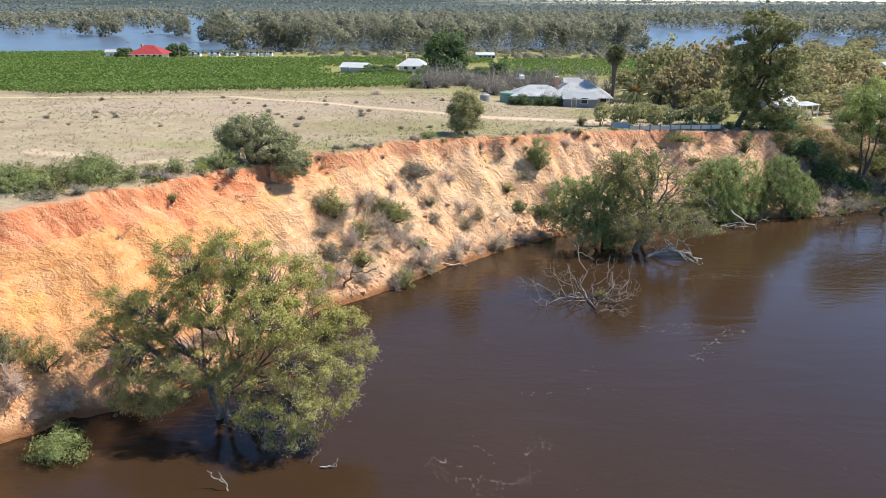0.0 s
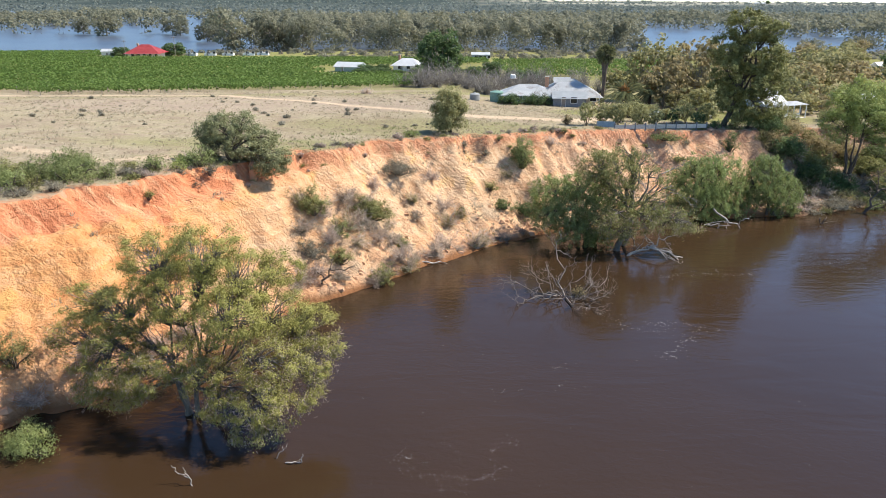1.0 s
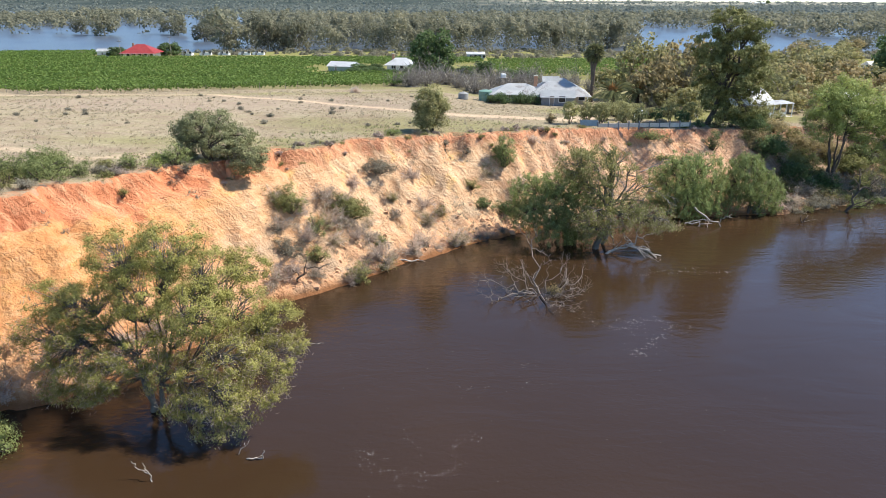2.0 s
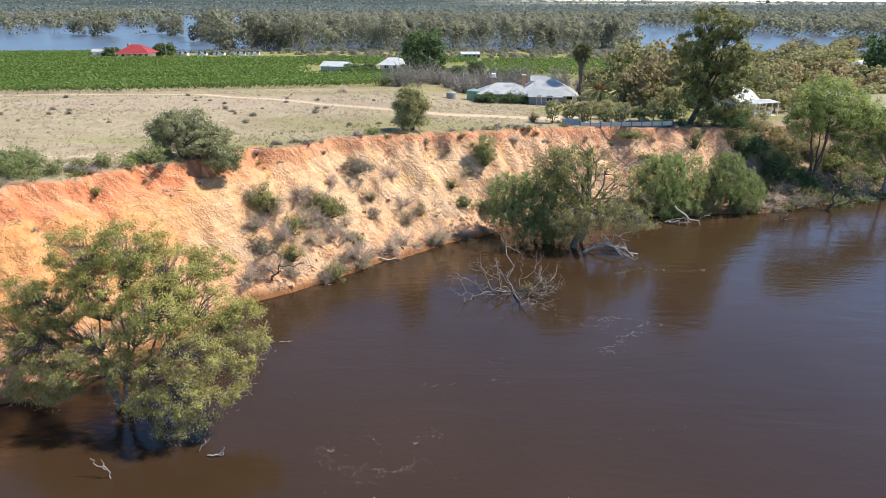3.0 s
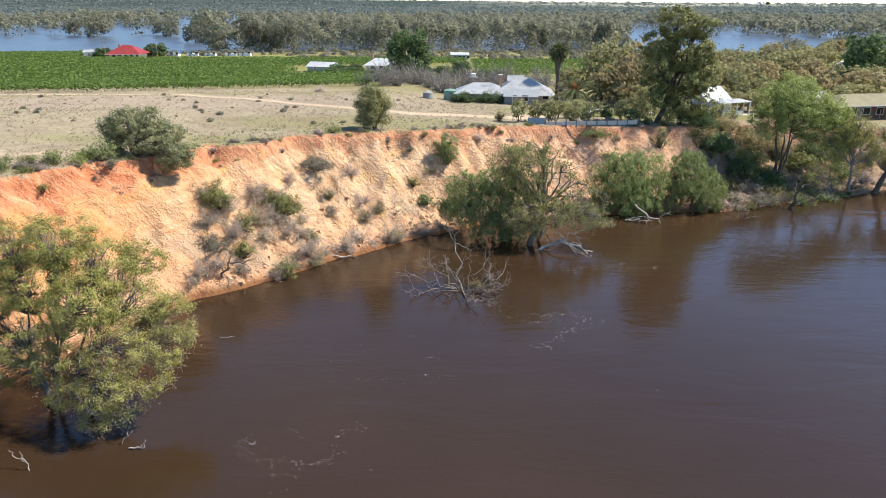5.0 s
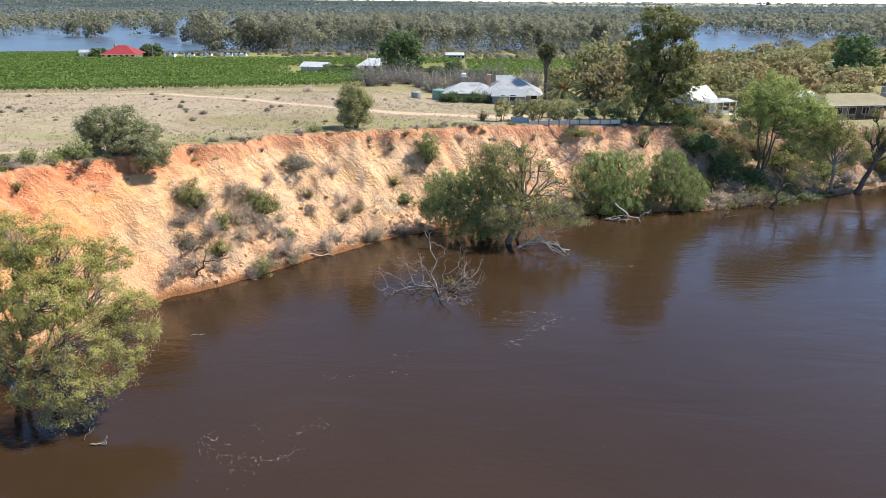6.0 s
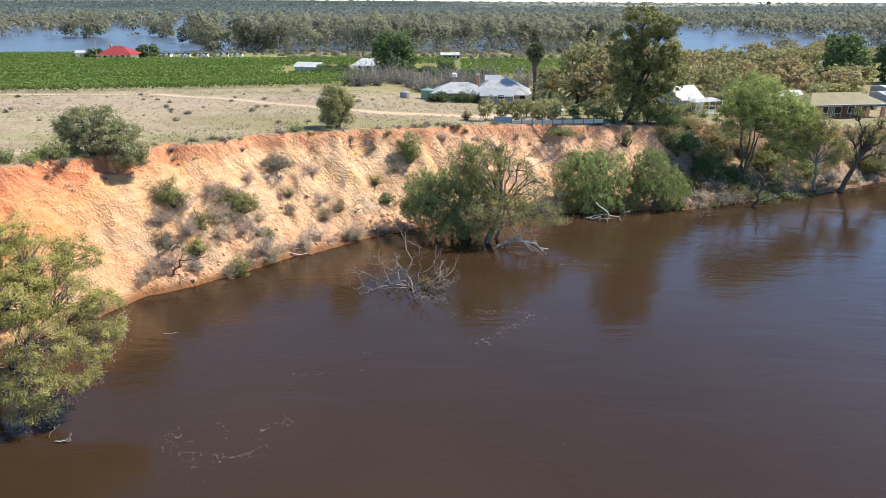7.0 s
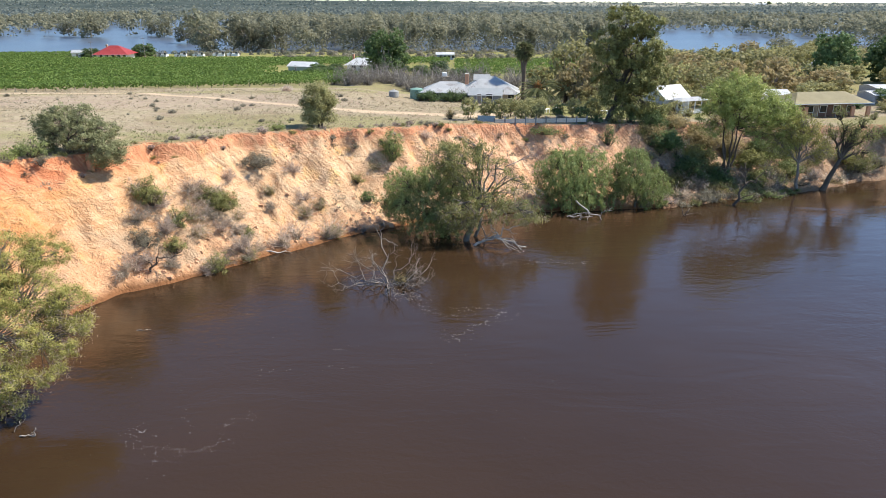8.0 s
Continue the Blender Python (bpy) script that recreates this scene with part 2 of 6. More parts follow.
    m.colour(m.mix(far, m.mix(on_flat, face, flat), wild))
    ridge = m.math("ABSOLUTE", m.math("SUBTRACT", m.noise(1.1, 6, 0.65), 0.5))
    steep = m.math("SUBTRACT", 1.0, on_flat)
    grain = m.math("MULTIPLY", m.noise(2.3, 8, 0.66), m.ramp(m.math("ADD", m.math("MULTIPLY", side, 0.6), m.noise(0.3, 3)), (0.45, 0.36), (0.9, 0.66)))
    rugged = m.math("ADD", grain, m.math("MULTIPLY", m.math("MULTIPLY", ridge, 1.2), steep))
    rugged = m.math("ADD", rugged, m.math("MULTIPLY", m.math("MULTIPLY", m.math("ADD", m.math("MULTIPLY", strata, 0.35), m.math("MULTIPLY", streak, m.math("ADD", 0.6, m.math("MULTIPLY", side, 0.7)))), 0.40), steep))
    # broken joints: short leaning cracks, some along the bedding
    wobble = m.t.nodes.new("ShaderNodeTexNoise")
    m.put(wobble.inputs["Vector"], m.pos)
    wobble.inputs["Scale"].default_value, wobble.inputs["Detail"].default_value = 1.8, 4.0
    for way, size, wild, wide, seed in ((lean, (1.7, 0.5, 1), 0.5, 0.11, 0.0), (lean, (0.7, 0.16, 1), 0.35, 0.06, 3.0), (sheet, (0.06, 0.75, 1), 0.12, 0.05, 7.0)):
        cell = m.t.nodes.new("ShaderNodeTexVoronoi")
        cell.feature, cell.voronoi_dimensions = "DISTANCE_TO_EDGE", "2D"
        m.put(cell.inputs["Vector"], m.mix(wild, m.scaled(way.outputs[0], size), wobble.outputs["Color"]))
        cell.inputs["Scale"].default_value = 1.0 / (1.0 - wild)
        cut = m.ramp(cell.outputs["Distance"], (0.0, 1.0), (wide, 0.0))
        cut = m.math("MULTIPLY", cut, m.ramp(m.noise(0.9, 4, 0.6, m.scaled(m.pos, (1, 1, 1.0 + 0.1 * seed))), (0.545, 0.0), (0.64, 1.0)))
        rugged = m.math("SUBTRACT", rugged, m.math("MULTIPLY", m.math("MULTIPLY", cut, steep), 0.16 if seed == 0 else 0.26))
    m.bump(rugged, 1.0, 0.5)
    return m.mat


def water_material():
    m = Nodes("river_water", 0.07, 0.0, 0.5)
    m.bsdf.inputs["IOR"].default_value = 1.33
    m.colour(m.ramp(m.noise(0.035, 3), (0.3, (0.0300, 0.0170, 0.0086)), (0.7, (0.0395, 0.0226, 0.0116))))
    fine = m.noise(1.0, 5, 0.6, m.scaled(m.pos, (1.3, 2.0, 1)), 0.8)
    wide = m.noise(1.0, 3, 0.5, m.scaled(m.pos, (0.10, 0.28, 1)), 0.6)
    gust = m.ramp(m.noise(0.03, 3), (0.35, 0.25), (0.65, 1.0))
    m.bump(m.math("ADD", m.math("MULTIPLY", m.math("MULTIPLY", fine, gust), 0.6), m.math("MULTIPLY", wide, 1.4)), 0.22, 0.22)
    return m.mat


def lake_material():
    m = Nodes("lake_water", 0.30, 0.0, 0.5)
    m.bsdf.inputs["IOR"].default_value = 1.33
    m.colour(m.ramp(m.noise(0.02, 3), (0.3, (0.055, 0.070, 0.095)), (0.7, (0.080, 0.098, 0.125))))
    m.bump(m.noise(1.0, 4, 0.6, m.scaled(m.pos, (0.15, 0.5, 1))), 0.5, 0.5)
    return m.mat


GROUND, WATER, LAKE = ground_material(), water_material(), lake_material()


def plain(name, c1, c2, scale=3.0, rough=0.6, metal=0.0, bump=0.15, spec=0.4):
    """A painted or rough surface with stains at two scales."""
    m = Nodes(name, rough, metal, spec)
    n = m.math("ADD", m.math("MULTIPLY", m.noise(scale, 5), 0.65), m.math("MULTIPLY", m.noise(scale * 7, 3), 0.35))
    m.colour(m.ramp(n, (0.32, c1), (0.68, c2)))
    return m.bump(n, bump, 0.02).mat


def corrugated(name, c1, c2, rough=0.45, metal=0.0, axis=0, rust=0.0):
    """Corrugated sheet with faint rust and dirt runs."""
    m = Nodes(name, rough, metal)
    n = m.math("ADD", m.math("MULTIPLY", m.noise(0.7, 5), 0.6), m.math("MULTIPLY", m.noise(6, 4), 0.4))
    c = m.ramp(n, (0.33, c1), (0.66, c2))
    if rust:
        c = m.mix(m.ramp(m.noise(0.55, 6, 0.7), (0.55, 0.0), (0.66, rust)), c, m.ramp(n, (0.35, (0.20, 0.14, 0.11)), (0.65, (0.40, 0.34, 0.30))))
    m.colour(c)
    ridge = m.math("SINE", m.math("MULTIPLY", m.axis(axis), 40.0))
    return m.bump(ridge, 0.06, 0.02).mat


ROOF_WHITE = corrugated("white_roof_sheet", (0.70, 0.70, 0.69), (0.82, 0.82, 0.81))
ROOF_GREY = corrugated("weathered_zinc_sheet", (0.52, 0.53, 0.53), (0.72, 0.72, 0.70), rust=0.6)
ROOF_TAN = corrugated("olive_tan_roof", (0.36, 0.305, 0.165), (0.45, 0.385, 0.215), 0.6, 0.0)
ROOF_RED = corrugated("red_roof_sheet", (0.42, 0.055, 0.055), (0.56, 0.10, 0.09), 0.5, 0.0)
WALL_WHITE = plain("white_wall", (0.62, 0.60, 0.56), (0.80, 0.78, 0.73))
WALL_GREY = plain("grey_blue_wall", (0.30, 0.32, 0.34), (0.42, 0.44, 0.45))
WALL_BRICK = plain("red_brick_wall", (0.40, 0.19, 0.105), (0.56, 0.30, 0.18), 6)
WALL_CREAM = plain("cream_wall", (0.50, 0.42, 0.32), (0.64, 0.55, 0.42))
DARK_GLASS = plain("dark_window", (0.02, 0.022, 0.025), (0.035, 0.038, 0.04), 1.0, 0.08, 0.0, 0.0)
TRIM_WHITE = plain("white_trim", (0.66, 0.66, 0.64), (0.82, 0.82, 0.80))
TANK_GREEN = corrugated("green_tank", (0.13, 0.23, 0.17), (0.20, 0.32, 0.24), 0.5, 0.0, 2)
TIMBER = plain("grey_timber", (0.17, 0.14, 0.11), (0.36, 0.31, 0.26), 5, 0.85)
PANEL_BLUE = plain("blue_grey_panel", (0.20, 0.27, 0.32), (0.29, 0.37, 0.42))
CONCRETE = plain("pale_concrete", (0.46, 0.42, 0.36), (0.62, 0.57, 0.49), 3, 0.85)

# ---------------------------------------------------------------- the lie of the land
# edge of the bluff and foot of the bluff at the water, as plan lines
LIP = np.array([(-300, -120), (-80, 5), (-46, 41), (-34, 53.5), (-28.8, 60), (-26, 65), (-21.5, 69), (-18.4, 72.2), (-15.2, 79.5), (-9.8, 82.3),
                (-6.4, 87), (-0.7, 90.4), (6, 93.5), (14, 97.6), (18.6, 101), (26, 103), (36.5, 105), (48.5, 106.2), (56, 110),
                (66, 114), (77, 114.5), (88, 114.5), (100, 118), (140, 126), (600, 180)], float)
TOE = np.array([(-290, -135), (-70, -8), (-45, 29), (-36, 36), (-30.4, 39.8), (-27.4, 42.8), (-24.5, 44.6), (-21, 47.2), (-17.5, 52.5), (-13.4, 59.5), (-9.5, 63.6), (-5, 67.4), (1, 74),
                (8, 79.6), (13.6, 84), (20, 87.2), (30, 90), (39.5, 91), (54, 93), (63, 97), (73.6, 99.8), (86.5, 107),
                (94, 109.6), (140, 115), (600, 165)], float)


def line_distance(px, py, line, run=False):
    """Plan distance from points to a line of straight pieces; run: and how far along it the nearest point lies."""
    best, far, done = np.full(px.shape, 1e9), np.zeros(px.shape), 0.0
    for (ax, ay), (bx, by) in zip(line[:-1], line[1:]):
        ex, ey = bx - ax, by - ay
        ln = math.hypot(ex, ey)
        k = np.clip(((px - ax) * ex + (py - ay) * ey) / (ln * ln), 0, 1)
        d = np.hypot(px - ax - k * ex, py - ay - k * ey)
        far = np.where(d < best, done + k * ln, far)
        best = np.minimum(best, d)
        done += ln
    return (best, far) if run else best


def hash_noise(x, y, seed=0):
    """Smooth value noise, -1 to 1."""
    xi, yi = np.floor(x).astype(np.int64), np.floor(y).astype(np.int64)
    fx, fy = x - xi, y - yi
    fx, fy = fx * fx * (3 - 2 * fx), fy * fy * (3 - 2 * fy)

    def h(a, b):
        n = (a * 374761393 + b * 668265263 + seed * 974634777) & 0x7FFFFFFF
        n = ((n ^ (n >> 13)) * 1274126177) & 0x7FFFFFFF
        return ((n ^ (n >> 16)) & 0xFFFF) / 32767.5 - 1
    return (h(xi, yi) * (1 - fx) + h(xi + 1, yi) * fx) * (1 - fy) + (h(xi, yi + 1) * (1 - fx) + h(xi + 1, yi + 1) * fx) * fy


def lake_bed(x, y):
    """The flood plain behind the fields, under water but for low banks; rising to dry country far off."""
    far = np.interp(y + 0.05 * np.abs(x), [0, 2300, 2900, 3500, 4400, 6000], [-1.2, -1.2, 1, 8, 17, 17]) + np.interp(x, [-1500, 0, 600, 2200], [28, 16, 11, 0]) * np.clip((y - 2900) / 1400, 0, 1)
    return far + 0.5 * hash_noise(x / 60, y / 60, 3) + np.where(y > 2300, 2.0 * hash_noise(x / 500, y / 300, 8), 0)


def plateau(x, y):
    z = np.interp(y, [40, 105, 129, 154, 200, 250, 335, 395, 425, 470], [11.9, 11.6, 10.7, 9.2, 7.0, 4.4, 2.1, 0.6, -0.3, -1.2])
    z = z + np.interp(x, [-40, -20, -5, 0, 20, 50, 90], [1.6, 0.7, 0.0, 0.0, -1.0, -1.9, -3.6]) * np.where(
        x < 0, np.clip((115 - y) / 50, 0, 1), np.clip((190 - y) / 85, 0, 1))
    z = z - 1.6 * np.interp(x, [0, 14, 60, 110], [0, 1, 1, 0.3]) * np.interp(y, [112, 142, 200, 260], [0, 1, 1, 0])
    z = z + 0.12 * hash_noise(x / 7, y / 7, 1) + 0.04 * hash_noise(x / 1.3, y / 1.3, 2)
    z = z + 1.1 * np.clip(1 - np.abs(x) / (0.30 * y), 0, 0.4) / 0.4 * np.interp(y, [360, 400, 450, 480], [0, 1, 1, 0])
    k = np.clip((y - 400) / 70, 0, 1)
    return z * (1 - k) + lake_bed(x, y) * k


def ground(x, y):
    """Height of the ground; how far up the bluff the place lies (0 at the water, 1 at the edge, 2 on the flat); distance from the edge; distance along it."""
    x, y = np.asarray(x, float), np.asarray(y, float)
    # ragged edge and foot
    wx = x + 1.1 * hash_noise(x / 3.1, y / 3.1, 11) + 0.45 * hash_noise(x / 1.2, y / 1.2, 12)
    wy = y + 1.1 * hash_noise(x / 3.1, y / 3.1, 13) + 0.45 * hash_noise(x / 1.2, y / 1.2, 14)
    dl, along = line_distance(wx, wy, LIP, True)
    dt, foot = line_distance(0.5 * (x + wx), 0.5 * (y + wy), TOE, True)
    along = 0.5 * (along + foot)
    flat, wet = wy > np.interp(wx, LIP[:, 0], LIP[:, 1]), 0.5 * (y + wy) < np.interp(0.5 * (x + wx), TOE[:, 0], TOE[:, 1])
    top = plateau(x, y)
    w = dt / (dt + dl + 1e-6)
    # gullies that run down the face, crumbling lumps, ledges
    rill = 0.60 * (1 - np.abs(hash_noise(along / 2.4, w * 1.5, 5))) ** 3 + 0.46 * (1 - np.abs(hash_noise(along / 0.95, w * 3.5, 6))) ** 2 + 0.45 * (1 - np.abs(hash_noise(along / 4.5 + 0.3 * w, w * 1.1, 18))) ** 14
    crumb = 0.50 * hash_noise(x / 1.9, y / 1.9, 7) + 0.34 * hash_noise(x / 1.0, y / 1.0, 15) + 0.09 * hash_noise(x / 0.7, y / 0.7, 16)
    lump = 0.7 * hash_noise(x / 6, y / 6, 9)
    left = np.clip((2 - x) / 18, 0, 1)
    steep = np.interp(w, [0, 0.04, 0.45, 0.70, 0.88, 0.958, 0.976, 1], [0, 0.04, 0.50, 0.74, 0.84, 0.875, 0.985, 1])
    slack = np.interp(w, [0, 0.04, 0.45, 0.67, 0.88, 0.955, 0.975, 1], [0, 0.04, 0.28, 0.525, 0.80, 0.88, 0.97, 1])
    face = top * (left * steep + (1 - left) * slack)
    rough = np.clip(np.minimum(w * 6, (1 - w) * 14), 0, 1)
    face = face + rough * (lump * 0.55 - rill * (1.0 - 0.45 * left) + crumb * (0.95 - 0.25 * left) + 0.1)
    ledge = face / 0.8 + 0.35 * hash_noise(along / 5, face * 0, 17)
    step = ledge - np.floor(ledge)
    face = face + rough * 0.45 * (0.35 + 0.65 * left) * (np.clip(step * 2.2 - 0.6, 0, 1) - step)
    for hx, hy, hr in ((-26.2, 62.2, 0.5), (-31.3, 54.6, 0.7), (-32.2, 53.6, 0.45), (-22.5, 66.6, 0.4), (-28.2, 57.2, 0.3)):
        face = face - 1.3 * np.exp(-((x - hx) ** 2 + (y - hy) ** 2) / hr ** 2)
    face = np.minimum(face, top + 0.05)
    bed = -np.minimum(0.35 * dt, 3.0)
    z = np.where(flat, top, np.where(wet, bed, np.maximum(face, 0.02)))
    return z, np.where(flat, 2.0, np.where(wet, 0.0, w)), dl, along

# ---------------------------------------------------------------- mesh helpers
rng = np.random.default_rng(7)


def gz(x, y):
    return float(ground(np.array([x]), np.array([y]))[0][0])


def mesh_of(name, verts, faces, smooth=False):
    me = bpy.data.meshes.new(name)
    me.from_pydata([tuple(v) for v in verts], [], faces)
    if smooth:
        me.polygons.foreach_set("use_smooth", np.ones(len(me.polygons), bool))
    me.update()
    return me


def quads_mesh(name, v):
    """A mesh of loose four-sided leaves from an array (n, 4, 3)."""
    n = len(v)
    me = bpy.data.meshes.new(name)
    me.vertices.add(n * 4)
    me.vertices.foreach_set("co", v.reshape(-1).astype(np.float32))
    me.loops.add(n * 4)
    me.loops.foreach_set("vertex_index", np.arange(n * 4, dtype=np.int32))
    me.polygons.add(n)
    me.polygons.foreach_set("loop_start", np.arange(0, n * 4, 4, dtype=np.int32))
    me.update(calc_edges=True)
    return me


def thing(name, x, y, z=None, rz=0.0, label="", category="", group="", kind=""):
    ob = new(name)
    ob.matrix_world = pose(x, y, gz(x, y) if z is None else z, 0, 0, rz)
    return tagged(ob, label, category, group, kind)


def part(name, me, material, parent, label=""):
    if isinstance(me, bmesh.types.BMesh):
        bm, me = me, bpy.data.meshes.new(name)
        bm.to_mesh(me)
        bm.free()
    ob = new(name, me)
    if not me.materials:
        me.materials.append(material)
    ob.parent = parent
    return tagged(ob, label)


def box(bm, x0, y0, z0, x1, y1, z1, bevel=0.0):
    r = bmesh.ops.create_cube(bm, size=1.0)
    bmesh.ops.transform(bm, verts=r["verts"], matrix=Matrix.LocRotScale(((x0 + x1) / 2, (y0 + y1) / 2, (z0 + z1) / 2), None, (x1 - x0, y1 - y0, z1 - z0)))
    if bevel:
        bmesh.ops.bevel(bm, geom=list({e for v in r["verts"] for e in v.link_edges}), offset=bevel, segments=1, affect="EDGES")
    return bm


def boxed(*a, **k):
    return box(bmesh.new(), *a, **k)


# ---------------------------------------------------------------- plants
def leaves(centres, length, width, droop, spread=0.35, out=None, jitter=0.6, lie=0.0):
    """Diamond leaves at the centres: length and width in metres, droop 0 (any way) to 1 (hanging); out: the way their faces tend to turn, lie: how flat they lie to it."""
    n = len(centres)
    d = rng.normal(size=(n, 3))
    d /= np.linalg.norm(d, axis=1, keepdims=True)
    d[:, 2] -= droop * 1.6
    d /= np.linalg.norm(d, axis=1, keepdims=True)
    if out is not None and lie:
        o = out / (np.linalg.norm(out, axis=1, keepdims=True) + 1e-9)
        d = d - lie * o * np.sum(d * o, axis=1, keepdims=True)
        d /= np.linalg.norm(d, axis=1, keepdims=True) + 1e-9
    s = np.cross(d, rng.normal(size=(n, 3)) * jitter + ((0, 0, 0.35) if out is None else out))
    s /= np.linalg.norm(s, axis=1, keepdims=True) + 1e-9
    k = rng.uniform(1 - spread, 1 + spread, (n, 1))
    a, b = d * length * k * 0.5, s * width * k * 0.5
    mid = centres - a * 0.2
    return np.stack([centres - a, mid + b, centres + a, mid - b], 1)


def clusters_in(blobs, per_m3, hollow=0.5):
    """Cluster centres and the way out of the mass, in a set of ellipsoids (x, y, z, rx, ry, rz), fuller towards the outside and the top."""
    out, ways = [], []
    for bx, by, bz, rx, ry, rz in blobs:
        n = max(4, int(per_m3 * 4.19 * rx * ry * rz))
        d = rng.normal(size=(n, 3))
        d /= np.linalg.norm(d, axis=1, keepdims=True)
        r = rng.uniform(hollow ** 3, 1, (n, 1)) ** (1 / 3) * rng.uniform(0.86, 1.1, (n, 1))
        out.append(d * r * (rx, ry, rz) + (bx, by, bz))
        ways.append(d)
    return np.concatenate(out), np.concatenate(ways)


def spray(centres, per, size, droop, length, width, strand=0.0, ways=None):
    """Leaves round each cluster centre; strand: they hang in strings of that many metres."""
    n = len(centres) * per
    c = np.repeat(centres, per, 0)
    own = np.repeat(rng.uniform(0.6, 1.3, (len(centres), 1)), per, 0)
    off = rng.normal(size=(n, 3)) * size * own * (1, 1, 0.75)
    if strand:
        k = rng.uniform(0, 1, (n, 1))
        own = np.repeat(rng.uniform(0.15, 1.5, (len(centres), 1)), per, 0)
        sway = np.repeat(rng.normal(size=(len(centres), 3)) * 0.12, per, 0)
        off = off * 0.45 + np.concatenate([sway[:, :2] * k * strand, -k * strand * own], 1)
    out = None
    if ways is not None:
        out = np.repeat(ways, per, 0) * 0.7 + off / (np.linalg.norm(off, axis=1, keepdims=True) + 1e-6) * 0.5 + (0, 0, 0.35)
    return leaves(c + off, length, width, droop, out=out, lie=0.6 if droop < 0.5 else 0.3, jitter=0.45)


def tube(verts, faces, pts, radii, sides=6):
    """Adds a tapering limb along pts to the lists."""
    pts = np.asarray(pts, float)
    start = len(verts)
    for i, p in enumerate(pts):
        t = pts[min(i + 1, len(pts) - 1)] - pts[max(i - 1, 0)]
        t = t / (np.linalg.norm(t) + 1e-9)
        a = np.cross(t, (0.31, 0.95, 0.1) if abs(t[1]) < 0.9 else (1, 0, 0))
        a /= np.linalg.norm(a) + 1e-9
        b = np.cross(t, a)
        for k in range(sides):
            g = 2 * math.pi * k / sides
            verts.append(p + radii[i] * (math.cos(g) * a + math.sin(g) * b))
    for i in range(len(pts) - 1):
        for k in range(sides):
            j = start + i * sides
            faces.append((j + k, j + (k + 1) % sides, j + sides + (k + 1) % sides, j + sides + k))
    faces.append(tuple(start + (len(pts) - 1) * sides + k for k in range(sides)))


def bend(a, b, n=5, sag=0.0, wild=0.08):
    """A crooked line from a to b."""
    a, b = np.asarray(a, float), np.asarray(b, float)
    k = np.linspace(0, 1, n)[:, None]
    p = a + (b - a) * k
    size = np.linalg.norm(b - a)
    p[1:-1] += rng.normal(size=(n - 2, 3)) * size * wild
    p[:, 2] += sag * size * np.sin(np.pi * k[:, 0])
    return p


def limbs_to(tree, fork, targets, clusters, bark, thick, twig=0.03, every=3, name="limb"):
    """Main limbs from the fork to the targets, each with thin branches to the clusters nearest to it."""
    targets = np.asarray(targets, float)
    forks = np.atleast_2d(np.asarray(fork, float))
    lines = [bend(forks[np.argmin(np.linalg.norm(forks[:, :2] - t[:2] * 0.3, axis=1))], t, 6, 0.06, 0.032) for t in targets]
    mine = [[] for _ in lines]
    for c in clusters[::every]:
        best = min(range(len(lines)), key=lambda i: np.min(np.linalg.norm(lines[i] - c, axis=1)))
        mine[best].append(c)
    tv, tf = [], []
    for line, cs in zip(lines, mine):
        v, f = [], []
        r = thick * rng.uniform(0.6, 1.0)
        tube(v, f, line, np.linspace(r, r * 0.25, len(line)), 6)
        for c in cs:
            d = np.linalg.norm(line - c, axis=1)
            i = max(0, int(np.argmin(d)) - 1)
            p = bend(line[i], c, 4, 0.05, 0.09)
            tube(tv, tf, p, np.array([1.0, 0.75, 0.5, 0.2]) * min(r * 0.45, twig * (1 + 0.25 * d[i])), 3)
        part(name, mesh_of(name, v, f, True), bark, tree)
    if tv:
        tagged(part("branchwork", mesh_of("branchwork", tv, tf, True), bark, tree), kind="stuff")


def tree(name, x, y, height, blobs, leaf, bark, label, category="tree", group="", z=None, trunk=0.3, fork=0.35, lean=(0, 0), per_m3=2.0,
         per=16, size=0.45, leaf_size=(0.30, 0.09), droop=0.5, strand=0.0, hollow=0.5, every=3, rz=0.0, limbs=None, stems=1, twig=0.03, dead=None, floor=0.15, splay=2.5):
    """A tree: trunk or several stems, limbs that reach into the crown's masses, a crown of many leaves. Blobs in metres from the base."""
    ob = thing(name, x, y, z, rz, label, category, group)
    blobs = np.asarray(blobs, float)
    cl, way = clusters_in(blobs, per_m3, hollow)
    ok = cl[:, 2] > floor
    cl, way = cl[ok], way[ok]
    foot = np.array((lean[0], lean[1], height * fork))
    tops = []
    for k in range(stems):
        v, f = [], []
        o = rng.normal(size=3) * trunk * (1.4 if stems > 1 else 0)
        top = foot + np.array([o[0] * splay, o[1] * splay, o[2]])
        tops.append(top)
        line = bend((o[0], o[1], -0.4), top, 6, 0, 0.018)
        tube(v, f, line, trunk * np.array([1.35, 1.05, 0.95, 0.86, 0.76, 0.6]), 9)
        part("trunk", mesh_of("trunk", v, f, True), bark, ob)
    big = blobs[np.argsort(-blobs[:, 3] * blobs[:, 4])][: limbs or 9]
    limbs_to(ob, tops, big[:, :3] + (0, 0, 0.2), cl, bark, trunk * 0.62, twig, every)
    part("crown", quads_mesh("crown", spray(cl, per, size, droop, *leaf_size, strand, way)), leaf, ob)
    if dead:
        low = cl[cl[:, 2] < dead]
        part("dead_brush", quads_mesh("dead_brush", spray(low, 20, 0.36, 0.5, 0.36, 0.024)), TWIG_GREY, ob, "grey leafless hanging brushwood")
    return ob


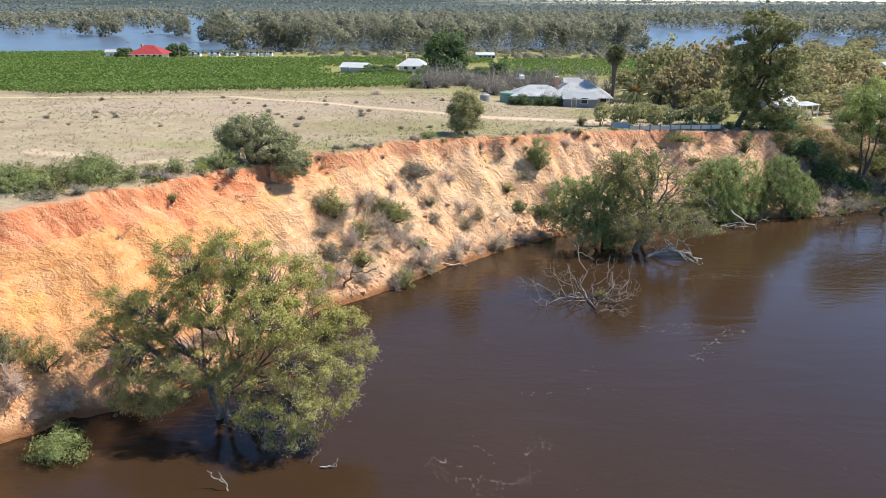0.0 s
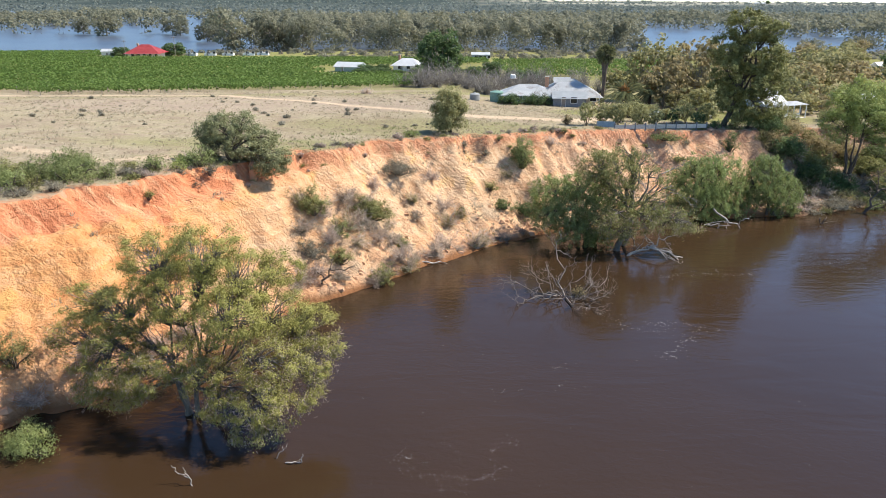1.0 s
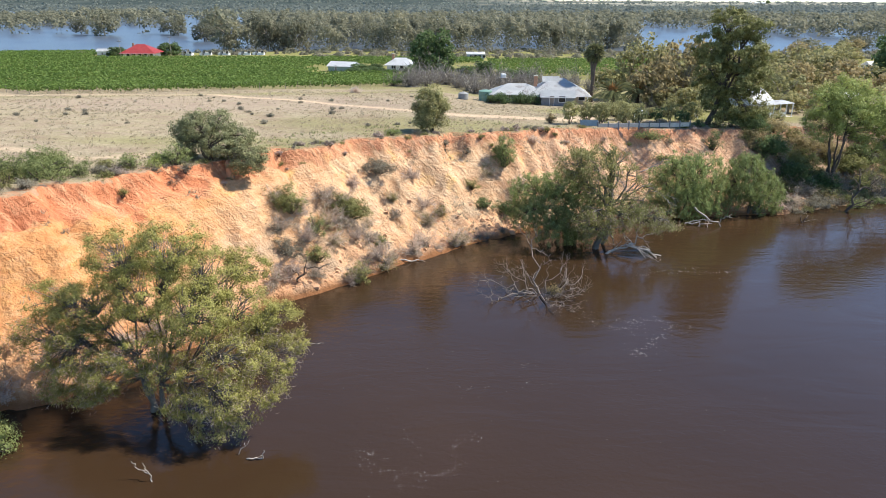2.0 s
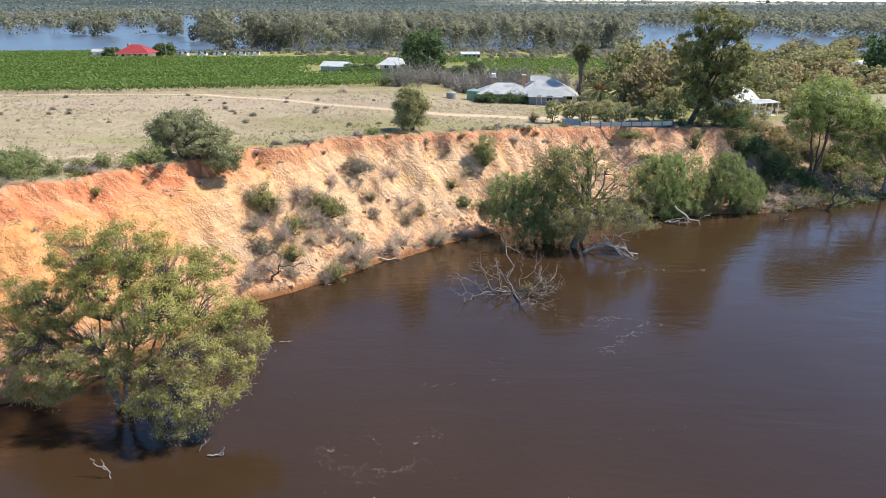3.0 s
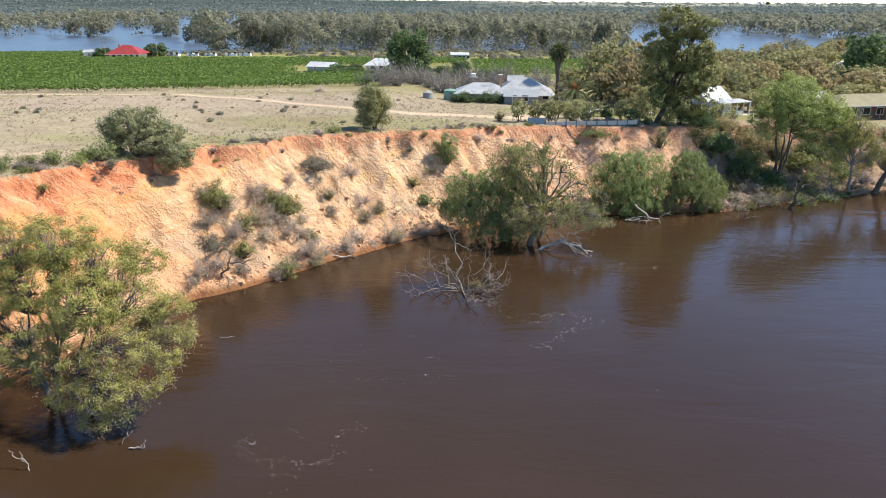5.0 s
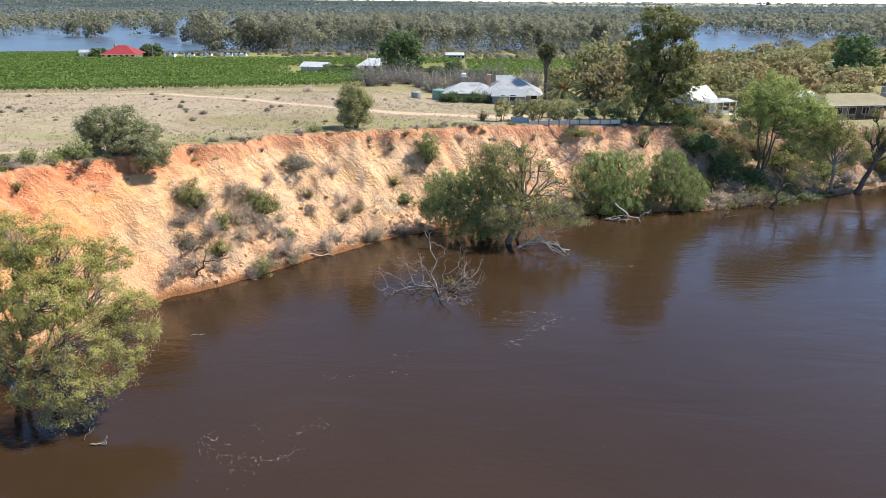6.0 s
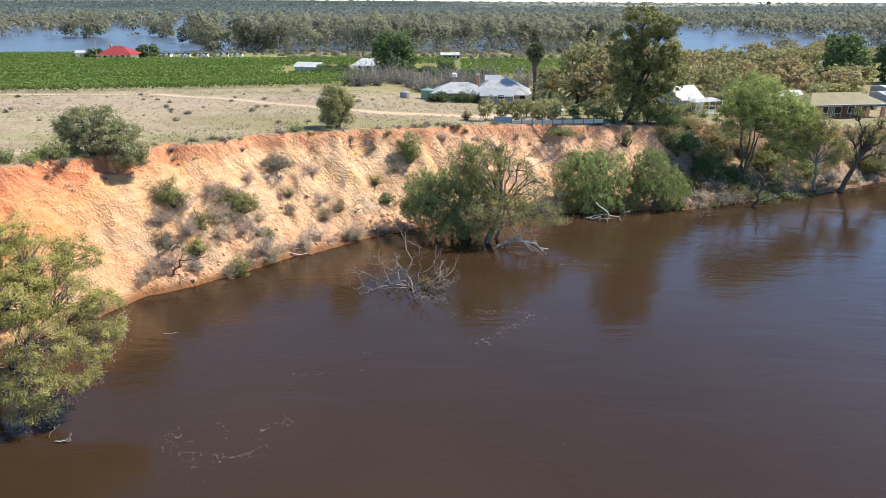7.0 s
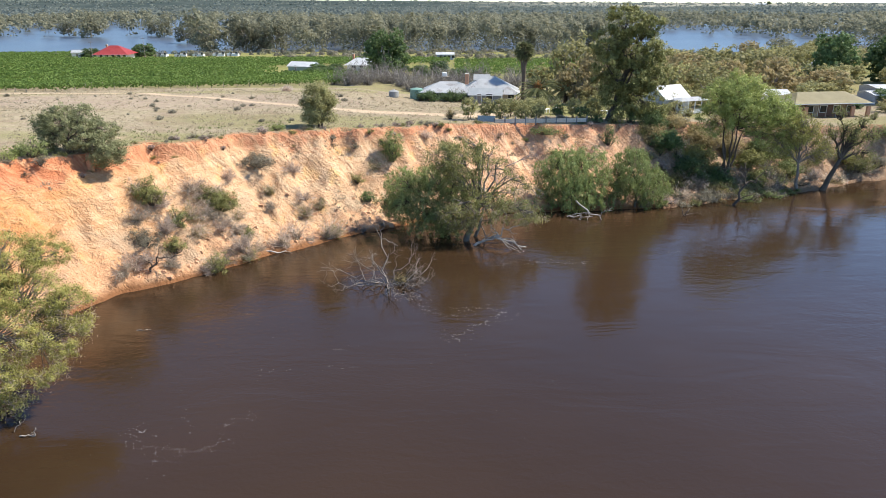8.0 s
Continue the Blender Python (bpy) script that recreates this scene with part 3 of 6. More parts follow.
def crown_blobs(w, h, low, n, seed, flat=0.8, lumps=0.34):
    """Uneven masses that fill a crown w wide whose top is at h and whose underside is at low."""
    r = np.random.default_rng(seed)
    mid, ry = (h + low) / 2, (h - low) / 2
    out = [(0, 0, mid, w * 0.26, w * 0.26, ry * 0.6)]
    for k in range(n):
        a, e = 2 * math.pi * (k + r.uniform(-0.3, 0.3)) * 0.618 * 1.0, r.uniform(-0.98, 0.95)
        rad = math.sqrt(max(0.12, 1 - e * e * 0.75)) * w * 0.5 * (1 - lumps * 0.8)
        s = r.uniform(0.7, 1.25) * w * lumps * 0.5
        out.append((math.cos(a) * rad, math.sin(a) * rad * 0.9, mid + e * ry * (1 - lumps * 0.5), s, s, s * flat))
    return out


def bush(name, x, y, w, h, leaf, label, seed=0, group="", z=None, leaf_size=(0.22, 0.08), dense=5.0, per=14, size=0.22, droop=0.1, depth=1.0, n=7, category="bush", bark=None):
    """A shrub: short stems and a lumpy crown close to the ground."""
    r = np.random.default_rng(seed)
    ob = thing(name, x, y, z, 0, label, category, group)
    blobs = []
    for k in range(n):
        a, rad = 2.4 * k, w * 0.33 * math.sqrt(k / max(1, n - 1))
        s = w * r.uniform(0.17, 0.27)
        top = h * r.uniform(0.62, 1.0) * (1 - 0.35 * (rad / (w * 0.5)))
        blobs.append((math.cos(a) * rad, math.sin(a) * rad * depth, top * 0.52, s, s * depth, top * 0.5))
    cl, way = clusters_in(blobs, dense * 1.5, 0.4)
    ok = cl[:, 2] > 0.02
    cl, way = cl[ok], way[ok]
    v, f = [], []
    for c in cl[:: max(1, len(cl) // 24)]:
        p = bend((c[0] * 0.15, c[1] * 0.15, -0.25), c, 4, 0.05, 0.1)
        tube(v, f, p, np.array([0.05, 0.035, 0.025, 0.008]) * (0.6 + 0.25 * w), 3)
    part("branchwork", mesh_of("branchwork", v, f, True), bark or BARK_DARK, ob)
    part("crown", quads_mesh("crown", spray(cl, per, size, droop, *leaf_size, 0.0, way)), leaf, ob)
    return ob


def dry_bush(name, x, y, w, h, label, seed=0, group="", z=None, n=2600, material=None, depth=1.0, leafy=None, category="dead bush"):
    """A leafless shrub: a tangle of fine grey twigs on forking stems."""
    r = np.random.default_rng(seed)
    ob = thing(name, x, y, z, 0, label, category, group)
    arms = r.normal(size=(11, 3))
    arms[:, 2] = np.abs(arms[:, 2]) * 0.8 + 0.1
    arms = arms / np.linalg.norm(arms, axis=1, keepdims=True) * r.uniform(0.45, 1.1, (11, 1))
    d = arms[r.integers(0, 11, n)] + r.normal(size=(n, 3)) * 0.17
    d[:, 2] = np.abs(d[:, 2])
    k = r.uniform(0.03, 1.0, (n, 1)) ** 0.8
    c = d * k * (w * 0.5, w * 0.5 * depth, h)
    d = d / (np.linalg.norm(d, axis=1, keepdims=True) + 1e-6)
    way = d + r.normal(size=(n, 3)) * 0.45
    way /= np.linalg.norm(way, axis=1, keepdims=True)
    side = np.cross(way, r.normal(size=(n, 3)))
    side /= np.linalg.norm(side, axis=1, keepdims=True)
    ln, wd = r.uniform(0.35, 0.9, (n, 1)) * (0.5 + 0.2 * w), 0.012 + 0.0035 * w
    q = np.stack([c - way * ln / 2, c + side * wd, c + way * ln / 2, c - side * wd], 1)
    tagged(part("tangle", quads_mesh("tangle", q), material or TWIG_GREY, ob), kind="stuff")
    v, f = [], []
    for i in range(16):
        p = bend((0, 0, -0.2), c[i * (n // 17)] * 1.1, 5, 0.08, 0.08)
        tube(v, f, p, np.linspace(0.055, 0.012, 5) * (0.5 + 0.15 * w), 3)
    part("branchwork", mesh_of("branchwork", v, f, True), BARK_DEAD, ob)
    if leafy:
        part("crown", quads_mesh("crown", spray(c[: n // 8], 12, 0.22, 0.1, 0.18, 0.06)), leafy, ob)
    return ob


def snag(name, x, y, label, arms, z=0.0, seed=0, sides=6, material=None, category="dead tree", twigs=5, depth=3):
    """A dead tree: crooked bare limbs that fork again and again. arms: (first point, end point, radius)."""
    r = np.random.default_rng(seed)
    ob = thing(name, x, y, z, 0, label, category)

    def grow(v, f, a, b, rad, level):
        p = bend(a, b, 6, 0.0, 0.07)
        tube(v, f, p, np.linspace(rad, rad * 0.45, 6), sides if level == 0 else 4)
        if level >= depth:
            return
        size = np.linalg.norm(np.asarray(b) - np.asarray(a))
        for k in range(twigs if level == 0 else 3):
            i = r.integers(2, 6)
            way = (p[i] - p[i - 1]) / np.linalg.norm(p[i] - p[i - 1])
            way = way + r.normal(size=3) * 0.75 + (0, 0, 0.12)
            end = p[i] + way / np.linalg.norm(way) * size * r.uniform(0.28, 0.55)
            grow(v, f, p[i], end, rad * 0.42, level + 1)
    for a, b, rad in arms:
        v, f = [], []
        grow(v, f, np.array(a, float), np.array(b, float), rad, 0)
        part("limb", mesh_of("limb", v, f, True), material or BARK_DEAD, ob)
    return ob

# ---------------------------------------------------------------- ground and water
def steps(*spans):
    """Grid lines: (from, to, first step, last step) after one another."""
    out = []
    for a, b, s0, s1 in spans:
        p, k = a, 0
        while p < b - 1e-6:
            out.append(p)
            p += s0 + (s1 - s0) * (p - a) / (b - a)
    return np.array(out + [spans[-1][1]])


gx = steps((-4800, -400, 300, 40), (-400, -110, 30, 3), (-110, -46, 3, 0.5), (-46, 24, 0.34, 0.38), (24, 96, 0.5, 0.6), (96, 200, 0.6, 4), (200, 500, 5, 40), (500, 4800, 50, 300))
gy = steps((-700, 20, 60, 4), (20, 35, 2, 0.5), (35, 40, 0.45, 0.28), (40, 106, 0.32, 0.36), (106, 118, 0.35, 0.5), (118, 185, 0.6, 2.2), (185, 480, 1.8, 9), (480, 1000, 10, 40), (1000, 5000, 50, 150))
X, Y = np.meshgrid(gx, gy)
Z, BL, DL, RUN = ground(X, Y)


def soft(d, a, b):
    return np.clip((b - d) / (b - a), 0, 1)


TRACK_A = np.array([(-120, 143.5), (-70, 146.8), (-45.8, 148), (-24.4, 132), (-10.3, 121.5), (0.6, 114.5), (8.8, 111.5), (25, 112.5), (32, 120)], float)
TRACK_B = np.array([(-46, 76), (-33, 70), (-25, 74), (-20, 82)], float)
td = line_distance(X, Y, TRACK_A)
wide = np.interp(X, [-46, 0, 6, 26], [0.5, 0.6, 1.4, 1.7])
track = np.maximum(soft(td, wide, wide + 0.9), 0.6 * soft(line_distance(X, Y, TRACK_B) + 0.8 * hash_noise(X / 2, Y / 2, 21), 0.4, 1.6))
bare = soft(np.hypot((X + 32) / 48, (Y - 127) / 17) + 0.12 * hash_noise(X / 9, Y / 9, 22), 0.75, 1.05)
green = np.maximum.reduce([0.45 * soft(np.hypot((X - 2) / 26, (Y - 98) / 8.5) + 0.15 * hash_noise(X / 5, Y / 5, 23), 0.7, 1.15),
                           0.5 * soft(np.hypot((X + 20) / 24, (Y - 82) / 5) + 0.15 * hash_noise(X / 5, Y / 5, 24), 0.6, 1.1),
                           0.9 * soft(np.hypot((X - 48) / 26, (Y - 130) / 16), 0.8, 1.1), 0.5 * soft(np.hypot((X - 105) / 18, (Y - 120) / 6), 0.7, 1.1),
                           0.5 * soft(np.abs(Y - 157 - 0.2 * X) + 3 * hash_noise(X / 8, Y / 8, 25), 1, 5) * (X < 5),
                           np.where(Y > 165, 0.55, 0), np.where((Y > 205) & (X < 20), 0.95, 0), np.where(Y > 225, 0.95, 0)])
ny, nx = X.shape
idx = np.arange(nx * ny).reshape(ny, nx)
quad = np.stack([idx[:-1, :-1], idx[:-1, 1:], idx[1:, 1:], idx[1:, :-1]], -1).reshape(-1, 4)
me = bpy.data.meshes.new("ground")
me.vertices.add(nx * ny)
me.vertices.foreach_set("co", np.stack([X, Y, Z], -1).reshape(-1).astype(np.float32))
me.loops.add(quad.size)
me.loops.foreach_set("vertex_index", quad.reshape(-1).astype(np.int32))
me.polygons.add(len(quad))
me.polygons.foreach_set("loop_start", np.arange(0, quad.size, 4, dtype=np.int32))
me.polygons.foreach_set("use_smooth", np.ones(len(quad), bool))
me.update(calc_edges=True)
for key, values in (("bluff", BL), ("edge", DL), ("run", RUN), ("green", green), ("bare", bare), ("track", track)):
    me.attributes.new(key, "FLOAT", "POINT").data.foreach_set("value", values.reshape(-1).astype(np.float32))
me.materials.append(GROUND)
land = tagged(new("ground", me), "dry grassy flat with an eroded orange clay river bluff", "ground", kind="structure")

for name, y0, y1, mat, label in (("river_water", -700, 300, WATER, "muddy brown flood water with faint ripples"), ("lake_water", 301, 4000, LAKE, "wind-ruffled blue flood lake behind the fields")):
    me = mesh_of(name, [(-4800, y0, 0), (4800, y0, 0), (4800, y1, 0), (-4800, y1, 0)], [(0, 1, 2, 3)])
    me.materials.append(mat)
    tagged(new(name, me), label, "water", kind="structure")

# ---------------------------------------------------------------- the river's edge, from the nearest tree on
MAIN = [(1.5, 1.5, 12.4, 2.7, 2.6, 2.2), (-2.2, 1, 12.0, 2.4, 2.3, 1.9), (3.9, 2, 10.3, 2.8, 2.6, 2.2), (6.3, 4, 10.3, 1.9, 1.8, 1.5), (-0.2, 0, 9.9, 2.7, 2.5, 2.1),
        (-4.7, 1, 8.1, 2.8, 2.6, 2.2), (-7.9, 2, 8.3, 1.8, 1.7, 1.5), (-8.7, 1, 5.9, 1.8, 1.7, 1.4), (-4.7, -1, 5.7, 2.3, 2.2, 1.9), (3.8, -1, 8.7, 2.8, 2.7, 2.3)]
MAIN += [(-3.6, -1.6, 2.2, 1.5, 1.4, 1.1), (-5.6, -1.2, 2.2, 1.5, 1.4, 1.0), (-7.2, -0.4, 2.6, 1.4, 1.3, 1.0), (6.4, -4.4, 1.6, 1.3, 1.2, 0.9), (6.7, 1, 7.7, 2.4, 2.3, 1.9), (9.0, 1, 6.8, 2.0, 1.9, 1.6), (8.9, -1, 5.2, 1.9, 1.8, 1.6), (6.6, -3, 6.0, 2.2, 2.1, 1.8), (5.9, -4, 3.8, 1.8, 1.8, 1.5),
         (7.7, -4, 3.2, 1.3, 1.2, 1.0), (-0.4, -2, 6.2, 2.1, 2.0, 1.7), (-3.4, -2, 3.6, 1.3, 1.3, 1.1), (1.9, -2.5, 4.8, 1.9, 1.8, 1.5), (10.7, 0, 6.0, 1.1, 1.0, 0.9),
         (3.4, -3.4, 3.0, 1.7, 1.6, 1.2), (4.8, -4.2, 1.9, 1.4, 1.3, 0.9), (-2.2, -2.6, 4.6, 1.6, 1.5, 1.2), (-5.6, -1, 3.6, 1.7, 1.5, 1.2), (-7.4, 0.3, 4.2, 1.5, 1.4, 1.1), (8.6, -3.0, 3.8, 1.5, 1.4, 1.2)]
tree("river_gum", -15.95, 43.2, 13.5, MAIN, LEAF_GUM, BARK_SHADED, "spreading river gum with yellow-green leaves standing in flood water", z=-0.2,
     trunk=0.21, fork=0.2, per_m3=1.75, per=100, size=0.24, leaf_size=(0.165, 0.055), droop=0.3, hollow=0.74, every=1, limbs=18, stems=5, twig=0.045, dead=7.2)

bush("river_bush", -29.6, 44.6, 4.4, 3.4, LEAF_OLIVE, "grey-green bush on the foot of the bluff", 3, dense=2.0, per=34, size=0.24, leaf_size=(0.20, 0.05))
bush("river_bush", -32.0, 44.0, 4.2, 4.0, LEAF_EDGE, "grey-green bush on the foot of the bluff", 6, dense=2.0, per=34, size=0.24, leaf_size=(0.20, 0.05))
bush("river_bush", -25.9, 38.8, 4.2, 2.3, LEAF_WILLOW, "low green bush hanging over the water", 4, z=-0.1, dense=3.6, per=40, size=0.24, leaf_size=(0.19, 0.055), droop=0.4)
bush("river_bush", -33.5, 38.5, 4.6, 3.2, LEAF_OLIVE, "grey-green bush on the foot of the bluff", 5, dense=2.4, per=30, size=0.26, leaf_size=(0.22, 0.06))
for k, (x, y, w, h) in enumerate(((-31.0, 42.6, 3.4, 2.2), (-28.2, 43.6, 2.6, 1.6), (-24.6, 47.0, 3.6, 1.8), (-21.8, 49.2, 3.4, 2.0), (-19.6, 52.2, 3.6, 2.2))):
    dry_bush("dead_bush", x, y, w, h, "grey leafless bush at the foot of the bluff", 60 + k, "dead bushes at the foot", n=900, leafy=LEAF_MAUVE)

# drowned twigs
snag("drowned_branch", -13.5, 35.2, "pale forked dead branch sticking out of brown water", [((0, 0, -0.3), (-0.2, 0.1, 0.7), 0.04), ((-0.15, 0.08, 0.55), (-0.9, 0.3, 0.7), 0.035), ((-0.85, 0.27, 0.65), (-1.25, 0.3, 1.3), 0.025), ((-0.2, 0.1, 0.65), (-0.5, 0.2, 1.25), 0.022)], seed=2, twigs=1, depth=0, category="branch")
snag("drowned_branch", -7.4, 37.4, "small dead branch lying at the water surface", [((-0.7, 0, 0.05), (0.35, 0, 0.12), 0.05), ((0.3, 0, 0.05), (0.45, 0.05, 0.7), 0.035)], seed=3, twigs=1, depth=1, category="branch")
snag("drowned_branch", -8.9, 37.9, "thin dead twig sticking out of brown water", [((0, 0, -0.2), (0.5, 0.2, 0.8), 0.03)], seed=4, twigs=1, depth=1, category="branch")
snag("drowned_branch", -12.2, 39.3, "pale hanging dead branch touching the water", [((0, 0, -0.2), (0.45, 0.3, 1.7), 0.05)], seed=5, twigs=2, depth=1, category="branch")
snag("drowned_branch", 54.0, 89.0, "dark stump and branch in shallow water", [((0, 0, -0.3), (0.8, 0.2, 1.0), 0.12), ((0, 0, -0.2), (-0.3, 0.1, 0.9), 0.1), ((0.3, 0, 0.1), (2.4, 0.4, 0.2), 0.06)], seed=6, twigs=1, depth=1, material=BARK_DARK, category="branch")
snag("drowned_branch", -6.5, 53.5, "scrap of driftwood floating on brown water", [((-0.5, 0, 0.0), (0.5, 0.1, 0.08), 0.04)], seed=7, twigs=1, depth=1, category="branch")

# the dead tree out in the stream
snag("dead_tree", 14.7, 64.4, "bare grey dead tree half sunk in the river",
     [((0.3, 0, -0.4), (-0.6, 2.4, 4.2), 0.11), ((0, 0.4, 0.6), (-1.6, 2.2, 2.6), 0.07), ((0, 0, -0.3), (-4.6, 0.4, 1.3), 0.09), ((-0.4, 0, 0.1), (-4.9, -0.8, 0.5), 0.07), ((0.2, 0, -0.3), (4.4, 0.8, 1.5), 0.09),
      ((0, -0.2, -0.3), (1.4, -3.8, 0.9), 0.08), ((0, 0, -0.3), (-2.6, -2.6, 0.9), 0.07), ((0.3, 0.2, -0.2), (2.5, 1.6, 2.3), 0.07), ((0.2, 0, -0.3), (4.2, -1.9, 0.8), 0.08), ((0, 0.2, -0.2), (-3.0, 1.4, 2.0), 0.07),
      ((1.0, -0.5, -0.2), (3.6, -1.4, 1.4), 0.07), ((1.2, -1.0, -0.2), (2.8, -3.8, 0.6), 0.06), ((0.5, -1.0, -0.2), (0.6, -3.0, 1.2), 0.06), ((1.4, 0.2, -0.2), (2.8, 0.2, 1.8), 0.06)], seed=11, twigs=6, depth=3, material=BARK_DRIFT)
bush("flood_debris", 16.3, 64.5, 1.5, 0.8, LEAF_BROWN, "clot of brown flood litter caught in dead branches", 8, z=0.25, dense=6, category="debris")

# foliage massed at the bend: willowy clump, leaning gum and its fallen limb
CLUMP = [(-4.5, 1.5, 6.3, 3.1, 3.0, 2.5), (-5.3, 0, 3.8, 2.6, 2.5, 2.1), (-2.5, 0, 4.5, 3.4, 3.1, 2.6), (-0.9, 2, 6.9, 2.9, 2.8, 2.2), (0.5, -1, 3.4, 3.0, 2.9, 2.5),
         (1.8, 1, 6.4, 2.6, 2.5, 2.1), (-1.9, -1.5, 2.1, 2.6, 2.5, 2.1), (0.8, -2, 1.1, 1.9, 1.9, 1.5), (3.1, -1, 5.2, 2.1, 2.0, 1.8)]
tree("river_tree", 20.5, 81.5, 9.0, CLUMP, LEAF_WILLOW, BARK_DARK, "dense dark green drooping tree at the water's edge", z=-0.2, trunk=0.22, fork=0.2, per_m3=2.0,
     per=36, size=0.36, leaf_size=(0.26, 0.08), droop=0.55, strand=0.6, stems=3, hollow=0.4)
GUM = [(-0.5, 2, 9.8, 3.5, 3.3, 2.8), (2.3, 2.5, 10.7, 1.7, 1.6, 1.3), (-2.6, 2, 10.1, 2.7, 2.6, 2.1), (4.3, 2, 9.1, 1.7, 1.6, 1.3), (6.6, 2, 7.7, 1.3, 1.2, 1.0), (1.6, 3, 11.6, 1.3, 1.3, 1.0),
       (2.6, -1, 4.7, 2.6, 2.4, 2.1), (6.4, -0.4, 4.2, 2.5, 2.3, 1.8), (4.1, 0, 5.8, 2.3, 2.2, 1.8), (8.1, -1, 4.0, 1.9, 1.8, 1.4), (0.2, 1, 7.3, 2.2, 2.1, 1.7), (7.1, 1, 6.6, 1.1, 1.0, 0.9), (-0.4, -1.4, 2.6, 1.9, 1.8, 1.7), (-1.6, -1.4, 3.6, 2.0, 1.9, 1.7), (-0.4, -1.2, 5.2, 2.0, 1.9, 1.6)]
tree("river_gum", 23.4, 78.3, 12.0, GUM, LEAF_OLIVE, BARK_SHADED, "old leaning river gum with thin olive crown and bare crooked limbs", z=-0.2, trunk=0.36, fork=0.36, lean=(1.6, 1.2), per_m3=1.05,
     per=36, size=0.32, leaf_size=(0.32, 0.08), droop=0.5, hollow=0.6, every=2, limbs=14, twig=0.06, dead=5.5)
snag("dead_tree", 24.6, 80.2, "bare crooked grey limbs rising through the old gum's crown", [((0, 0, -0.3), (1.2, 0.6, 5.4), 0.22), ((1.1, 0.5, 5.0), (2.2, 1.4, 10.6), 0.13), ((1.2, 0.6, 5.2), (5.2, 0.8, 9.4), 0.12), ((1.1, 0.5, 4.8), (6.4, 0.2, 6.6), 0.11), ((1.0, 0.5, 4.6), (-2.2, 0.4, 8.4), 0.10)],
     seed=23, twigs=5, depth=2, material=BARK_SNAG)
snag("fallen_limb", 24.3, 76.6, "pale fallen gum limb dipping into the river", [((0, 0, -0.2), (3.0, -0.2, 1.5), 0.2), ((2.2, -0.1, 1.0), (6.4, -0.9, 0.1), 0.14), ((2.6, -0.2, 1.3), (5.6, 0.4, 2.4), 0.11), ((2.4, -0.2, 1.1), (5.0, -1.2, 0.8), 0.09)], seed=13, twigs=4, depth=2)
WILLOW = [(-0.7, 0, 5.6, 3.8, 3.7, 3.8), (2.5, 0.5, 6.2, 3.3, 3.0, 3.3), (-2.7, 0.5, 4.2, 2.7, 2.6, 2.7), (0.3, -0.5, 2.5, 3.3, 3.0, 3.3), (2.6, -0.5, 3.3, 2.7, 2.6, 2.7), (-1.7, 1, 6.9, 2.0, 1.8, 2.0), (-3.3, 0, 1.5, 2.0, 1.8, 2.0), (4.4, 0, 4.2, 1.8, 1.7, 1.8), (0.8, 0.4, 8.0, 1.6, 1.5, 1.2), (-4.2, 0.6, 5.6, 1.5, 1.5, 1.3), (4.2, -0.4, 1.8, 1.7, 1.6, 1.5)]
WILLOW_B = [(-0.9, 0, 5.3, 3.4, 3.3, 3.4), (-2.8, 0, 4.4, 2.6, 2.4, 2.6), (1.3, 0, 4.0, 2.9, 2.8, 2.9), (-1.3, 0.5, 6.8, 2.3, 2.2, 2.3), (1.7, -0.5, 2.1, 2.3, 2.2, 2.3), (-3.3, -0.3, 2.1, 2.1, 2.1, 2.1), (3.4, 0, 3.6, 1.6, 1.5, 1.6), (-0.2, 0.5, 7.9, 1.5, 1.3, 1.1), (3.6, -0.3, 1.6, 1.3, 1.3, 1.2)]
for x, y, b in ((38.5, 91.8, WILLOW), (48.3, 93.2, WILLOW_B)):
    tree("pepper_tree", x, y, 8.0, b, LEAF_WILLOW, BARK_DARK, "weeping green pepper tree trailing down to the river", group="pepper trees on the bank", z=0.0, trunk=0.2, fork=0.35, per_m3=1.4,
         per=30, size=0.36, leaf_size=(0.32, 0.085), droop=0.7, strand=0.9, hollow=0.5, stems=2)
snag("fallen_limb", 40.4, 87.6, "pale dead limb lying in shallow water", [((-1.6, 0.8, 2.3), (1.8, -0.6, -0.1), 0.14), ((-2.4, 0, 0.3), (0.6, -0.4, 0.4), 0.11), ((-2.8, 0.3, 0.2), (-0.6, -0.2, 0.9), 0.09)], seed=14, twigs=3, depth=2)

